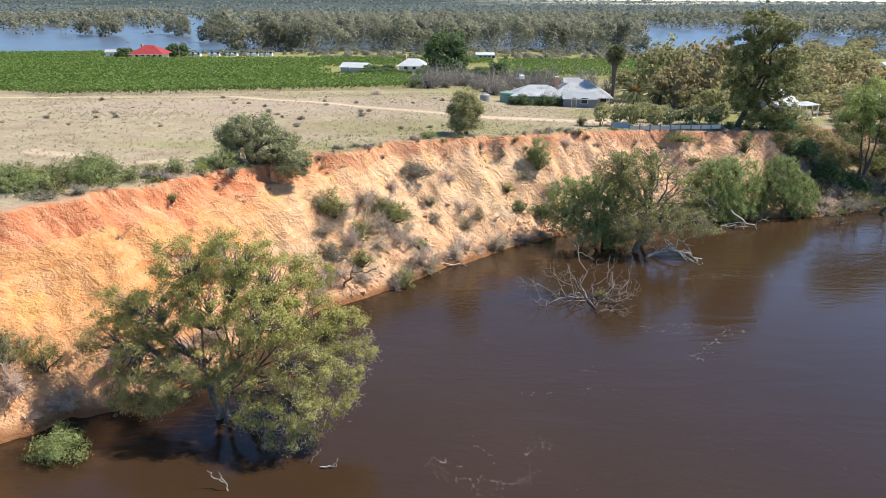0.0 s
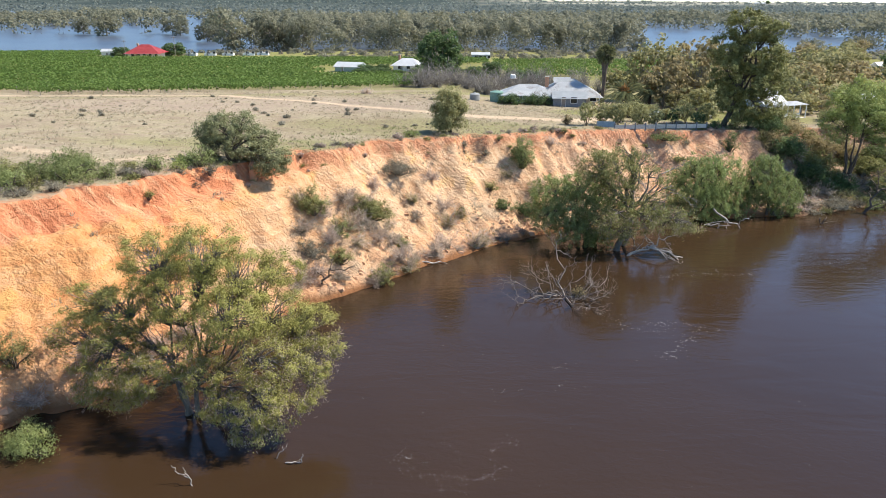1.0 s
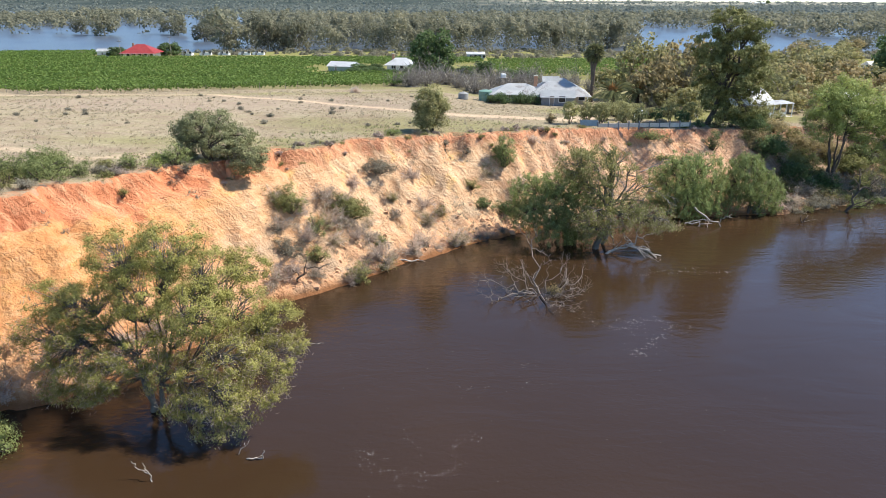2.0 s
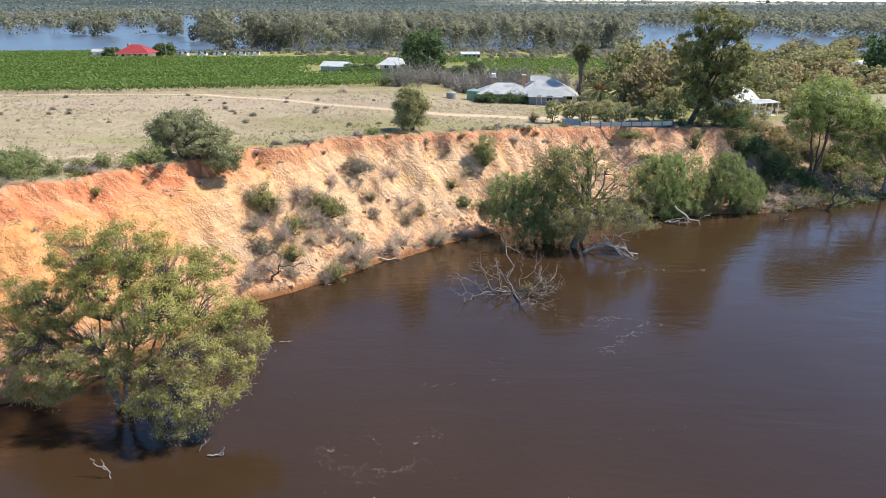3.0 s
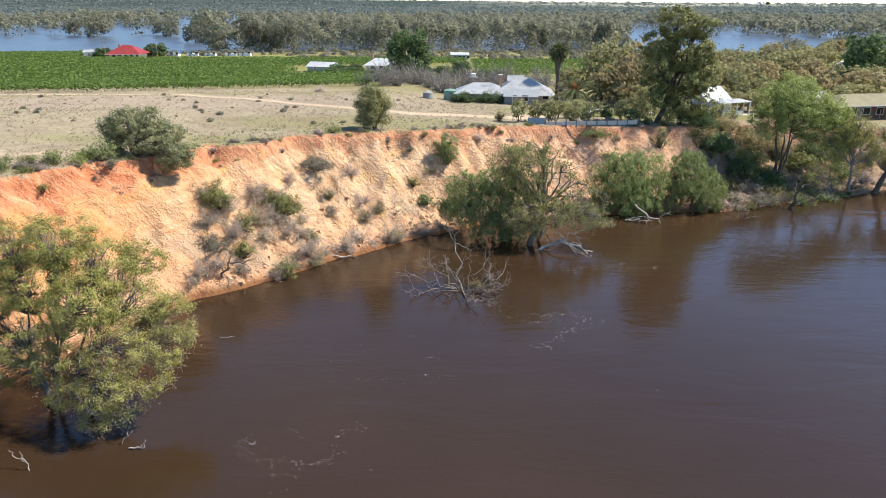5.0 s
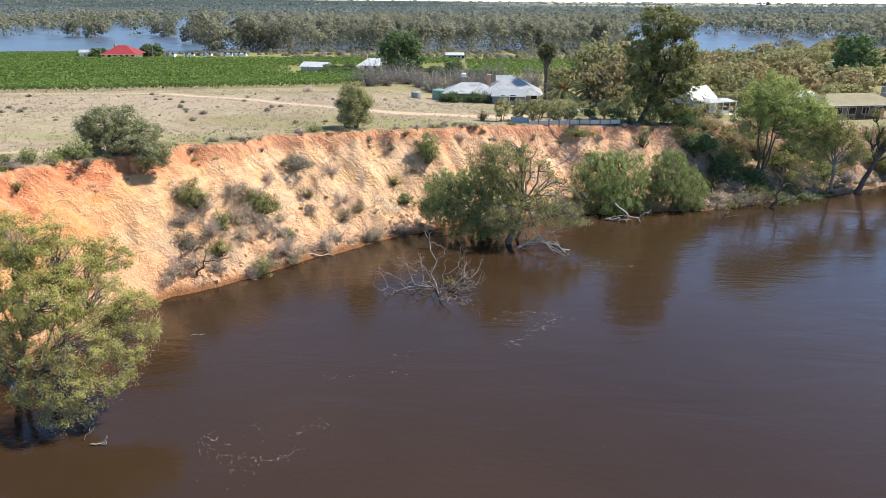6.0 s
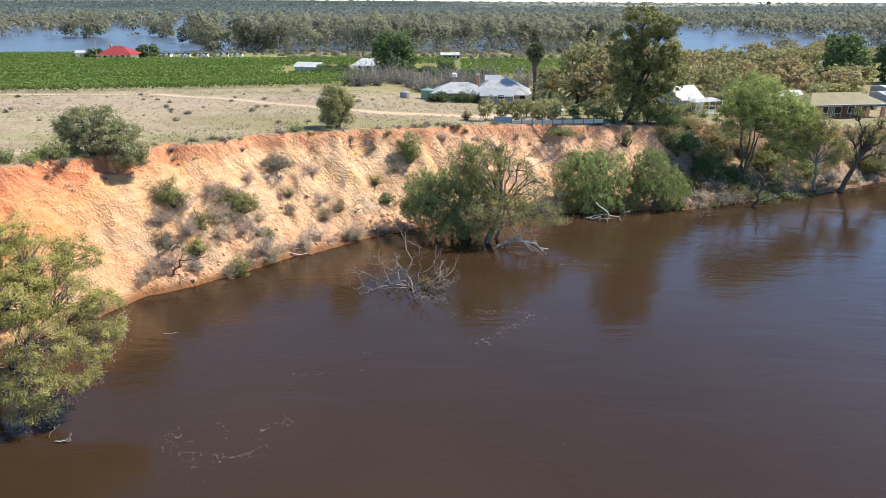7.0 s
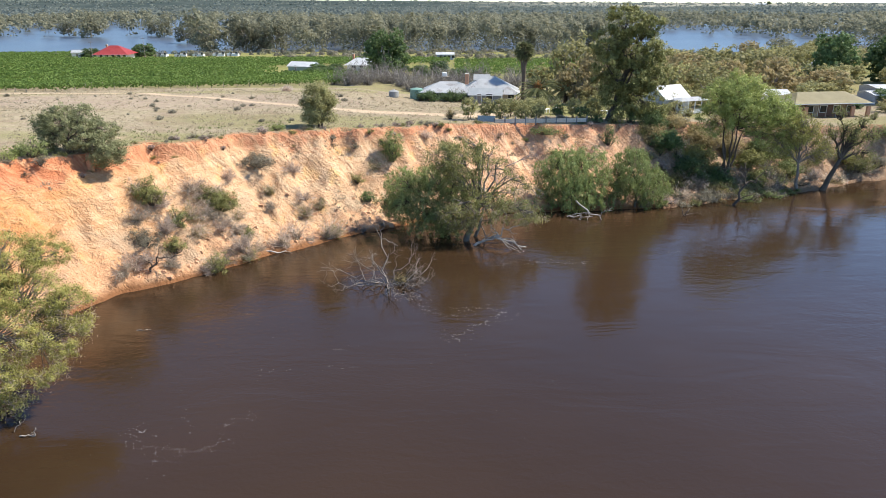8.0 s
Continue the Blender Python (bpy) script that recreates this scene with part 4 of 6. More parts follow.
# the bank downstream
STRAPS = ((72.4, 99.9, 1.5), (74.2, 100.8, 1.3), (71.0, 99.2, 1.2), (75.6, 101.2, 1.1))
BOARDS = (79.0, 105.5)
GREEN = [(0.9, 1, 12.6, 3.5, 3.3, 2.8), (-2.6, 0, 11.4, 2.9, 2.8, 2.3), (3.4, 0, 11.4, 3.2, 3.1, 2.5), (6.8, 0, 9.8, 2.9, 2.8, 2.3), (0.6, -1, 10.2, 3.4, 3.3, 2.7), (4.9, -1, 9.8, 3.1, 2.9, 2.5),
         (8.6, -1, 7.4, 2.2, 2.1, 1.8), (-2.2, 1, 12.6, 2.1, 2.0, 1.7), (0.6, 2, 14.2, 1.9, 1.8, 1.5), (-4.1, 0, 9.2, 1.7, 1.6, 1.4), (9.8, 0, 8.6, 1.7, 1.6, 1.4), (2.7, -1, 7.7, 2.1, 2.0, 1.7), (-3.6, -0.5, 7.0, 1.6, 1.5, 1.4), (6.8, -1, 7.4, 1.9, 1.8, 1.6), (8.2, -1.2, 4.8, 1.7, 1.6, 1.4), (10.6, -0.8, 6.0, 1.6, 1.5, 1.3), (5.0, -1.2, 5.4, 1.5, 1.4, 1.2), (-1.2, -1, 7.6, 1.5, 1.4, 1.2)]
tree("bank_gum", 65.0, 103.5, 15.0, GREEN, LEAF_BRIGHT, BARK_DARK, "tall bright green gum with several dark trunks on the bank", trunk=0.15, fork=0.46, lean=(0.4, 0), per_m3=1.0, per=36,
     size=0.34, leaf_size=(0.36, 0.11), droop=0.45, hollow=0.7, stems=5, limbs=13, splay=7.0, every=2)
GREYT = [(3.2, 0, 6.4, 1.8, 1.7, 1.3), (-3.4, 0, 6.0, 1.6, 1.5, 1.2), (1.6, 0, 5.2, 1.4, 1.3, 1.0), (-1.6, 0, 8.6, 2.1, 2.0, 1.6), (0.8, 0, 9.4, 1.7, 1.6, 1.4), (-3.6, 0, 10.3, 1.7, 1.6, 1.4), (-1.1, 0, 10.7, 1.7, 1.6, 1.4), (2.0, 0, 7.7, 1.5, 1.5, 1.2), (-4.8, 0, 7.7, 1.4, 1.3, 1.1)]
tree("bank_gum", 75.7, 101.5, 11.0, GREYT, LEAF_GUM, BARK_DRIFT, "thin grey-barked gum with sparse olive leaves on the bank", trunk=0.24, fork=0.4, lean=(-0.6, 0), per_m3=2.0, per=26, size=0.4, leaf_size=(0.32, 0.09), every=1, twig=0.05)
LEANT = [(3.4, 0.4, 8.8, 2.0, 1.9, 1.5), (6.2, 0.4, 8.6, 1.5, 1.4, 1.2), (4.6, 0, 10.6, 1.4, 1.3, 1.1), (4.8, 1, 7.8, 1.9, 1.8, 1.5), (2.1, 0, 10.2, 1.4, 1.3, 1.1), (-0.3, 0, 9.3, 1.4, 1.3, 1.1), (6.6, 1, 5.6, 1.6, 1.5, 1.3), (1.4, 1, 12.1, 1.2, 1.1, 1.0)]
tree("bank_gum", 80.0, 102.8, 10.0, LEANT, LEAF_OLIVE, BARK_DARK, "dark leaning gum trunk with sparse leaves rising from the water", z=-0.1, trunk=0.40, fork=0.5, lean=(2.4, 0.4), per_m3=1.8, per=26, size=0.4, leaf_size=(0.32, 0.09), every=1, twig=0.07)
snag("dead_tree", 62.7, 94.0, "dark leaning dead stump with pale twigs at the water", [((0, 0, -0.3), (1.9, 0.5, 3.4), 0.24), ((1.7, 0.4, 3.0), (1.3, 0.4, 5.4), 0.14), ((1.6, 0.4, 3.0), (4.6, 0.6, 4.9), 0.1), ((0.3, 0, 0.2), (3.8, -0.3, 1.8), 0.09)], seed=15, twigs=4, depth=2, material=BARK_DARK)

for k, (x, y, w, h, leaf) in enumerate(((70.5, 98.6, 3.2, 1.2, LEAF_WILLOW), (66.2, 96.6, 4.0, 1.4, LEAF_BUSH), (58.8, 95.4, 4.5, 1.3, LEAF_GREY), (55.2, 93.9, 3.5, 0.9, LEAF_GREY), (61.0, 97.2, 4.4, 1.8, LEAF_GREY),
                                    (89.5, 109.8, 5.0, 3.2, LEAF_OLIVE), (93.5, 111.5, 5.0, 2.4, LEAF_GREY), (85.0, 107.8, 3.6, 1.6, LEAF_GREY), (97.0, 115.5, 5.0, 2.6, LEAF_BUSH), (88.0, 112.0, 4.6, 2.6, LEAF_GUM),
                                    (83.0, 110.5, 5.0, 2.2, LEAF_GREY), (80.0, 109.0, 4.2, 2.4, LEAF_BROWN))):
    bush("bank_bush", x, y, w, h, leaf, "low %s bush on the river bank" % {LEAF_GREY: "silver-grey", LEAF_BROWN: "brown", LEAF_OLIVE: "olive", LEAF_WILLOW: "dark strappy green"}.get(leaf, "green"), 20 + k,
         group="bushes on the bank", dense=3.0, per=16, size=0.3, leaf_size=(0.30, 0.09))
def strap_plant(x, y, r):
    """A clump of long arching strap leaves."""
    ob = thing("strap_plant", x, y, max(gz(x, y), 0.0), 0, "clump of dark green strap leaves at the water's edge", "plant", "strap-leaved plants")
    q = []
    for k in range(44):
        a, e, ln = k * 2.4, rng.uniform(0.35, 1.4), r * rng.uniform(0.8, 1.2)
        o, side = np.array((math.cos(a) * math.cos(e), math.sin(a) * math.cos(e), math.sin(e))), np.array((-math.sin(a), math.cos(a), 0)) * 0.07
        p = [o * ln * u - np.array((0, 0, 0.55 * ln * u * u)) for u in (0, 0.4, 0.75, 1.0)]
        for i, (wa, wb) in enumerate(((0.8, 1.0), (1.0, 0.8), (0.8, 0.1))):
            q.append([p[i] - side * wa, p[i] + side * wa, p[i + 1] + side * wb, p[i + 1] - side * wb])
    part("foliage", quads_mesh("foliage", np.array(q)), LEAF_WILLOW, ob)


for x, y, r in STRAPS:
    strap_plant(x, y, r)
boards = thing("broken_boards", *BOARDS, None, 25, "pale broken boards fallen on the bank", "debris")
for k, (bx, by, turn, tilt, ln) in enumerate(((0, 0, 20, 24, 2.6), (0.6, -0.5, -35, 12, 2.0), (-0.8, -0.2, 60, 8, 1.8), (1.3, -0.3, 10, 18, 1.6))):
    part("board", boxed(-ln / 2, -0.13, 0.0, ln / 2, 0.13, 0.05, bevel=0.006), CONCRETE if k < 2 else TIMBER, boards).matrix_basis = pose(bx, by, 0.35 + 0.08 * k, 0, tilt, turn)
# dark thicket and dry scrub on the vegetated slope
for k, (x, y, w, h, leaf) in enumerate(((56.0, 105.0, 6, 3.6, LEAF_DARK), (60.5, 105.5, 6, 3.6, LEAF_OLIVE), (58.2, 101.0, 5, 3.2, LEAF_DARK), (63.0, 101.5, 4.5, 3.0, LEAF_DARK), (54.0, 100.0, 4, 2.6, LEAF_OLIVE),
                                    (62.0, 109.0, 6, 3.0, LEAF_BROWN), (66.5, 110.0, 6, 3.0, LEAF_BROWN), (70.0, 107.0, 5, 3.0, LEAF_OLIVE), (72.5, 110.5, 5, 2.6, LEAF_BUSH), (76.0, 107.0, 5, 2.6, LEAF_BUSH),
                                    (69.0, 103.0, 3.6, 2.4, LEAF_DARK), (53.0, 106.5, 5, 3.0, LEAF_BROWN), (57.5, 109.5, 5, 2.4, LEAF_BROWN), (78.5, 112.5, 5, 2.2, LEAF_OLIVE))):
    bush("slope_scrub", x, y, w, h, leaf, "%s scrub covering the slope" % {LEAF_DARK: "dark green", LEAF_BROWN: "brown dry", LEAF_OLIVE: "olive"}.get(leaf, "green"), 40 + k, group="scrub on the slope",
         dense=2.3, per=20, size=0.36, leaf_size=(0.36, 0.12))
r3 = np.random.default_rng(77)
for k in range(46):
    x, w = r3.uniform(51, 80), r3.uniform(2.6, 4.6)
    u = r3.uniform(0.08, 0.98)
    y = np.interp(x, TOE[:, 0], TOE[:, 1]) * (1 - u) + np.interp(x, LIP[:, 0], LIP[:, 1]) * u
    leaf = (LEAF_DARK, LEAF_OLIVE, LEAF_OLIVE, LEAF_BROWN, LEAF_GREY, LEAF_BUSH)[int(r3.integers(0, 3)) if u < 0.55 and x < 70 else int(r3.integers(1, 6))]
    bush("slope_scrub", x, y, w, r3.uniform(1.3, 2.8) * (0.75 if x > 72 else 1.0), leaf, "%s scrub covering the slope" % {LEAF_DARK: "dark green", LEAF_BROWN: "brown dry", LEAF_OLIVE: "olive", LEAF_GREY: "grey"}.get(leaf, "green"),
         300 + k, group="scrub on the slope", dense=1.3, per=20, size=0.32, leaf_size=(0.32, 0.10))
for k in range(34):
    x, u = r3.uniform(50, 84), r3.uniform(0.0, 0.95)
    y = np.interp(x, TOE[:, 0], TOE[:, 1]) * (1 - u) + np.interp(x, LIP[:, 0], LIP[:, 1]) * u
    leaf = (LEAF_BROWN, LEAF_GREY, LEAF_OLIVE, LEAF_BROWN, LEAF_MAUVE)[k % 5]
    bush("slope_scrub", x, y, r3.uniform(2.2, 3.8), r3.uniform(1.2, 2.6) * (0.6 if u < 0.15 else 1.0), leaf, "%s scrub covering the slope" % {LEAF_BROWN: "brown dry", LEAF_OLIVE: "olive", LEAF_GREY: "grey"}.get(leaf, "pale dry"),
         400 + k, group="scrub on the slope", dense=1.3, per=18, size=0.26, leaf_size=(0.26, 0.08))
for k in range(36):
    x, u = r3.uniform(49, 74), r3.uniform(-0.03, 0.4)
    y = np.interp(x, TOE[:, 0], TOE[:, 1]) * (1 - u) + np.interp(x, LIP[:, 0], LIP[:, 1]) * u
    leaf = (LEAF_GREY, LEAF_OLIVE, LEAF_EDGE, LEAF_GREY, LEAF_DARK, LEAF_BUSH)[k % 6]
    bush("bank_weed", x, y, r3.uniform(1.6, 3.0), r3.uniform(0.7, 1.5), leaf, "low %s weeds at the foot of the bank" % {LEAF_GREY: "silver-grey", LEAF_OLIVE: "olive", LEAF_DARK: "dark green"}.get(leaf, "green"),
         460 + k, group="weeds at the foot of the bank", z=max(gz(x, y), 0.0) - 0.05, dense=2.2, per=20, size=0.2, leaf_size=(0.22, 0.07), category="weed")
# leafless brush among it
DRY = [dry_bush("dead_bush", 60.0, 100.0, 4.2, 2.6, "grey leafless brush tangled on the slope", 350, "dry brush on the slope", n=600, leafy=LEAF_GREY), dry_bush("dead_bush", 72.4, 104.6, 4.4, 2.2, "brown leafless brush tangled on the slope", 351, "dry brush on the slope", n=600, material=TWIG_DARK)]
for k in range(26):
    x, u = r3.uniform(53, 92), r3.uniform(0.05, 0.9)
    y = np.interp(x, TOE[:, 0], TOE[:, 1]) * (1 - u) + np.interp(x, LIP[:, 0], LIP[:, 1]) * u
    copy_thing(DRY[k % 2], pose(x, y, gz(x, y) - 0.05, 0, 0, k * 71 % 360) @ Matrix.Scale(r3.uniform(0.6, 1.1), 4))
# small dry bushes that straggle along the waterline
for k in range(22):
    x = r3.uniform(-14, 34)
    y = float(np.interp(x, TOE[:, 0], TOE[:, 1])) + r3.uniform(0.1, 1.6)
    copy_thing(DRY[k % 2], pose(x, y, max(gz(x, y), 0.0) - 0.08, 0, 0, k * 71 % 360) @ Matrix.Scale(r3.uniform(0.28, 0.62), 4))
bush("garden_bush", 53.6, 107.8, 6.0, 4.2, LEAF_DARK, "large round dark green bush at the bluff's edge", 60, dense=3.5, per=18, size=0.32)
bush("garden_bush", 50.4, 107.6, 2.6, 2.4, LEAF_DARK, "dark green bush at the bluff's edge", 61, dense=4)
bush("slope_bush", 46.2, 103.4, 2.6, 4.0, LEAF_DARK, "narrow dark green bush on the slope", 62, dense=4)
bush("slope_bush", 36.5, 104.0, 6.0, 1.2, LEAF_BUSH, "green creeper spilling over the bluff's edge", 63, dense=5)
bush("slope_bush", 37.5, 101.0, 4.0, 0.8, LEAF_BUSH, "green creeper spilling over the bluff's edge", 64, dense=5)

# shrubs on the face of the bluff
FACE_BUSHES = ((-11.9, 71.4, 3.8, 3.2, LEAF_OLIVE), (-9.4, 71.2, 2.6, 2.2, LEAF_BUSH), (-6.0, 76.0, 4.2, 3.2, LEAF_OLIVE), (-11.5, 67.3, 3.6, 2.0, LEAF_GREY), (-8.8, 68.2, 2.4, 1.6, LEAF_OLIVE), (-2.5, 74.6, 1.8, 1.6, LEAF_BUSH),
               (13.3, 93.6, 3.6, 4.2, LEAF_WILLOW), (8.6, 90.0, 2.4, 1.4, LEAF_OLIVE), (10.3, 87.9, 2.6, 1.6, LEAF_DARK), (13.6, 88.8, 3.4, 2.4, LEAF_DARK), (-4.2, 67.9, 2.4, 2.8, LEAF_OLIVE), (-3.5, 84.8, 4.0, 1.8, LEAF_GREY))
for k, (x, y, w, h, leaf) in enumerate(FACE_BUSHES):
    bush("slope_bush", x, y, w * 1.25, h * 1.15, leaf, "%s shrub growing on the face of the bluff" % {LEAF_OLIVE: "olive green", LEAF_GREY: "grey-brown", LEAF_DARK: "dark green"}.get(leaf, "fresh green"), 70 + k,
         group="shrubs on the bluff face", dense=2.6, per=34, size=0.22, leaf_size=(0.22, 0.07))
for k, (x, y, w, h) in enumerate(((-8.6, 73.2, 4.2, 2.2), (-10.0, 69.4, 3.2, 1.8), (-6.6, 74.0, 3.2, 1.8), (2.8, 81.8, 3.4, 2.6), (-2.6, 72.0, 3.0, 2.6), (1.4, 75.2, 3.0, 2.4), (6.3, 78.6, 3.6, 2.8), (-10.6, 66.0, 3.2, 1.8), (-12.8, 69.0, 3.0, 1.8), (-7.4, 71.4, 3.4, 1.8), (-5.2, 73.6, 3.0, 1.6), (-7.8, 76.6, 3.6, 1.8), (-4.4, 77.0, 2.6, 1.5), (-12.0, 65.0, 3.4, 1.6), (-8.8, 66.4, 2.6, 1.2), (4.6, 83.6, 2.4, 1.2),
                                 
                                 (0.6, 86.4, 2.8, 1.4), (-1.2, 80.2, 2.4, 1.2), (11.0, 92.2, 2.4, 1.4), (18.0, 99.0, 3.0, 1.2), (-12.4, 63.4, 3.0, 2.2), (-13.4, 71.4, 3.2, 2.0), (-11.0, 71.6, 3.0, 1.8), (-9.4, 76.3, 3.2, 1.8), (-6.8, 77.4, 3.0, 1.8), (-6.2, 81.2, 2.4, 1.4), (-3.7, 74.4, 3.0, 2.2), (-1.6, 71.2, 3.2, 2.4), (2.4, 83.6, 3.0, 2.0), (2.7, 77.6, 3.4, 2.4), (7.2, 79.6, 3.6, 2.6), (-4.6, 67.6, 2.2, 2.0), (15.3, 92.0, 3.0, 1.8), (-1.6, 82.4, 2.0, 1.2))):
    dry_bush("dead_bush", x, y, w * 1.1, h * 1.1, "grey leafless bush on the face of the bluff", 90 + k, "dead bushes on the bluff face", n=560, leafy=(LEAF_OLIVE, LEAF_MAUVE, LEAF_GREY)[k % 3])
snag("dead_branch", -9.8, 64.9, "dark arched dead branch at the foot of the bluff", [((-0.4, 0, -0.2), (0.6, 0, 1.7), 0.13), ((0.5, 0, 1.5), (3.0, 0.3, 1.7), 0.08), ((-0.2, 0, 0.6), (-1.4, 0.2, 1.7), 0.07)], z=gz(-9.8, 64.9), seed=16, twigs=3, depth=2, material=BARK_DARK, category="branch")
snag("driftwood_log", 0.6, 73.6, "pale driftwood log along the waterline", [((-1.5, -0.4, 0.15), (1.4, 0.5, 0.2), 0.13)], seed=17, twigs=2, depth=1, category="log")

# along the top edge
LIPD = [(-1.0, 0, 3.4, 2.3, 2.2, 1.8), (1.2, 1, 3.8, 1.8, 1.7, 1.5), (-2.8, 0, 3.1, 1.5, 1.4, 1.2), (2.9, 1, 2.3, 1.8, 1.7, 1.5), (1.0, -1, 2.0, 1.9, 1.8, 1.5), (4.2, -1.2, 0.3, 1.9, 1.8, 1.5),
        (5.3, -1, 0.6, 1.2, 1.1, 1.0), (-1.6, 0.5, 4.5, 1.3, 1.3, 1.1), (3.5, -1.5, -0.4, 1.5, 1.3, 1.1), (4.6, -1.6, 0.0, 1.6, 1.4, 1.2), (-2.6, -0.4, 1.4, 1.5, 1.4, 1.1), (-1.8, -0.6, 1.8, 1.7, 1.5, 1.3), (0.6, 0.6, 1.2, 2.0, 1.6, 1.1), (2.6, -0.6, 1.2, 1.6, 1.4, 1.2)]
tree("edge_tree", -20.3, 72.9, 5.0, LIPD, LEAF_EDGE, BARK_DARK, "low spreading dark green tree at the bluff's edge", trunk=0.2, fork=0.3, per_m3=3.2, per=50, size=0.22, leaf_size=(0.20, 0.09), droop=0.1, floor=-1.4, hollow=0.65, stems=2)
TREEB = [(-0.2, 0, 3.8, 2.3, 2.2, 1.8), (-1.5, 0, 3.0, 1.5, 1.5, 1.2), (1.2, 0.3, 3.4, 1.5, 1.5, 1.2), (-0.2, 0, 5.3, 1.7, 1.6, 1.3), (-0.5, 0, 1.9, 2.0, 1.9, 1.6), (1.4, 0, 1.6, 1.1, 1.0, 0.9), (-1.6, 0, 1.3, 1.1, 1.0, 0.9)]
tree("paddock_tree", 3.3, 94.4, 6.6, TREEB, LEAF_MALLEE, BARK_DARK, "single round olive-leaved tree on the grassy flat", trunk=0.18, fork=0.2, per_m3=4.2, per=44, size=0.24, leaf_size=(0.22, 0.09), droop=0.3, stems=2)
for k, (x, y, w, h, leaf) in enumerate(((-32.4, 61.8, 6.4, 2.0, LEAF_BUSH), (-30.0, 63.2, 3.2, 1.6, LEAF_BUSH), (-36.5, 58.0, 5.0, 2.0, LEAF_BUSH), (-37.5, 61.0, 4.5, 2.0, LEAF_OLIVE), (-26.8, 67.2, 2.6, 1.7, LEAF_BUSH), (-23.0, 69.4, 3.6, 2.3, LEAF_BUSH),
                                   (-24.4, 67.4, 2.0, 1.2, LEAF_BRIGHT), (-25.0, 69.8, 1.8, 1.3, LEAF_BRIGHT), (-2.0, 90.6, 2.2, 0.9, LEAF_BRIGHT), (-27.3, 64.4, 2.0, 0.8, LEAF_GREY), (-31.8, 57.8, 1.6, 1.2, LEAF_GREY), (-29.0, 66.5, 1.6, 1.0, LEAF_OLIVE),
                                   (-34.0, 56.2, 3.0, 1.0, LEAF_GREY), (-42.0, 60.0, 5.0, 2.2, LEAF_OLIVE), (-33.6, 64.6, 4.6, 2.2, LEAF_BUSH), (-39.0, 58.8, 4.4, 2.2, LEAF_BUSH), (-35.2, 61.0, 4.0, 1.9, LEAF_BUSH), (-34.6, 58.6, 3.4, 1.5, LEAF_OLIVE), (-28.6, 64.6, 1.6, 0.9, LEAF_GREY))):
    bush("edge_bush", x, y, w * 1.25, h * 1.2, leaf, "%s bush along the bluff's edge" % {LEAF_GREY: "dry grey", LEAF_OLIVE: "olive green", LEAF_BRIGHT: "bright green"}.get(leaf, "rounded green"), 110 + k, group="bushes along the edge",
         dense=2.8, per=28, size=0.17, leaf_size=(0.17, 0.065), z=gz(x, y) - 0.05)
TUFT = [bush("rim_tussock", -13.0, 82.0, 1.2, 0.7, leaf, "small %s tussock on the rim of the bluff" % word, 240 + k, "tussocks on the rim", dense=7, per=16, size=0.13, leaf_size=(0.20, 0.05), n=4, category="tussock", z=gz(-13.0, 82.0) - 0.1)
        for k, (leaf, word) in enumerate(((LEAF_MAUVE, "dry brown"), (LEAF_OLIVE, "olive green"), (LEAF_GREY, "grey")))]
r5 = np.random.default_rng(55)
for k in range(95):
    q = r5.uniform(0, 1) ** 0.9
    i = np.interp(q, [0, 1], [4, 18])
    x, y = np.interp(i, range(len(LIP)), LIP[:, 0]) + r5.normal() * 0.5, np.interp(i, range(len(LIP)), LIP[:, 1]) + r5.normal() * 0.9
    copy_thing(TUFT[k % 3], pose(x, y, gz(x, y) - 0.12, 0, 0, k * 61 % 360) @ Matrix.Scale(r5.uniform(0.5, 1.5), 4))
# pillar of red earth left standing at the edge
v, f = [], []
tube(v, f, [(0, 0, -1.5), (0.05, 0, -0.6), (0.0, 0.05, 0.2), (0.05, 0, 0.9), (0.02, 0, 1.5), (0.0, 0, 1.75)], [0.75, 0.42, 0.34, 0.38, 0.36, 0.2], 10)
pillar = mesh_of("earth_pillar", [p + rng.normal(size=3) * 0.05 for p in v], f, True)
pillar.materials.append(plain("red_earth", (0.44, 0.19, 0.095), (0.60, 0.33, 0.19), 2.0, 0.95, 0, 0.8))
ob = tagged(new("earth_pillar", pillar), "pillar of red earth standing clear of the bluff", "earth pillar")
ob.matrix_world = pose(-18.2, 71.6, 10.7)

# ---------------------------------------------------------------- buildings
def roof_hip(w, d, h, ridge, over, thick=0.12, gable=False):
    """A hipped or gabled roof, w long and d deep, its eaves at 0 and its ridge at h."""
    a, b = w / 2 + over, d / 2 + over
    r = a if gable else ridge / 2
    bm = bmesh.new()
    low = [bm.verts.new(p) for p in ((-a, -b, 0), (a, -b, 0), (a, b, 0), (-a, b, 0))]
    t0, t1 = bm.verts.new((-r, 0, h)), bm.verts.new((r, 0, h))
    for q in ((low[0], low[1], t1, t0), (low[2], low[3], t0, t1), (low[1], low[2], t1), (low[3], low[0], t0)):
        if gable and len(q) == 3:
            continue
        bm.faces.new(q)
    g = bmesh.ops.solidify(bm, geom=bm.faces[:], thickness=thick)
    bmesh.ops.recalc_face_normals(bm, faces=bm.faces[:])
    return bm


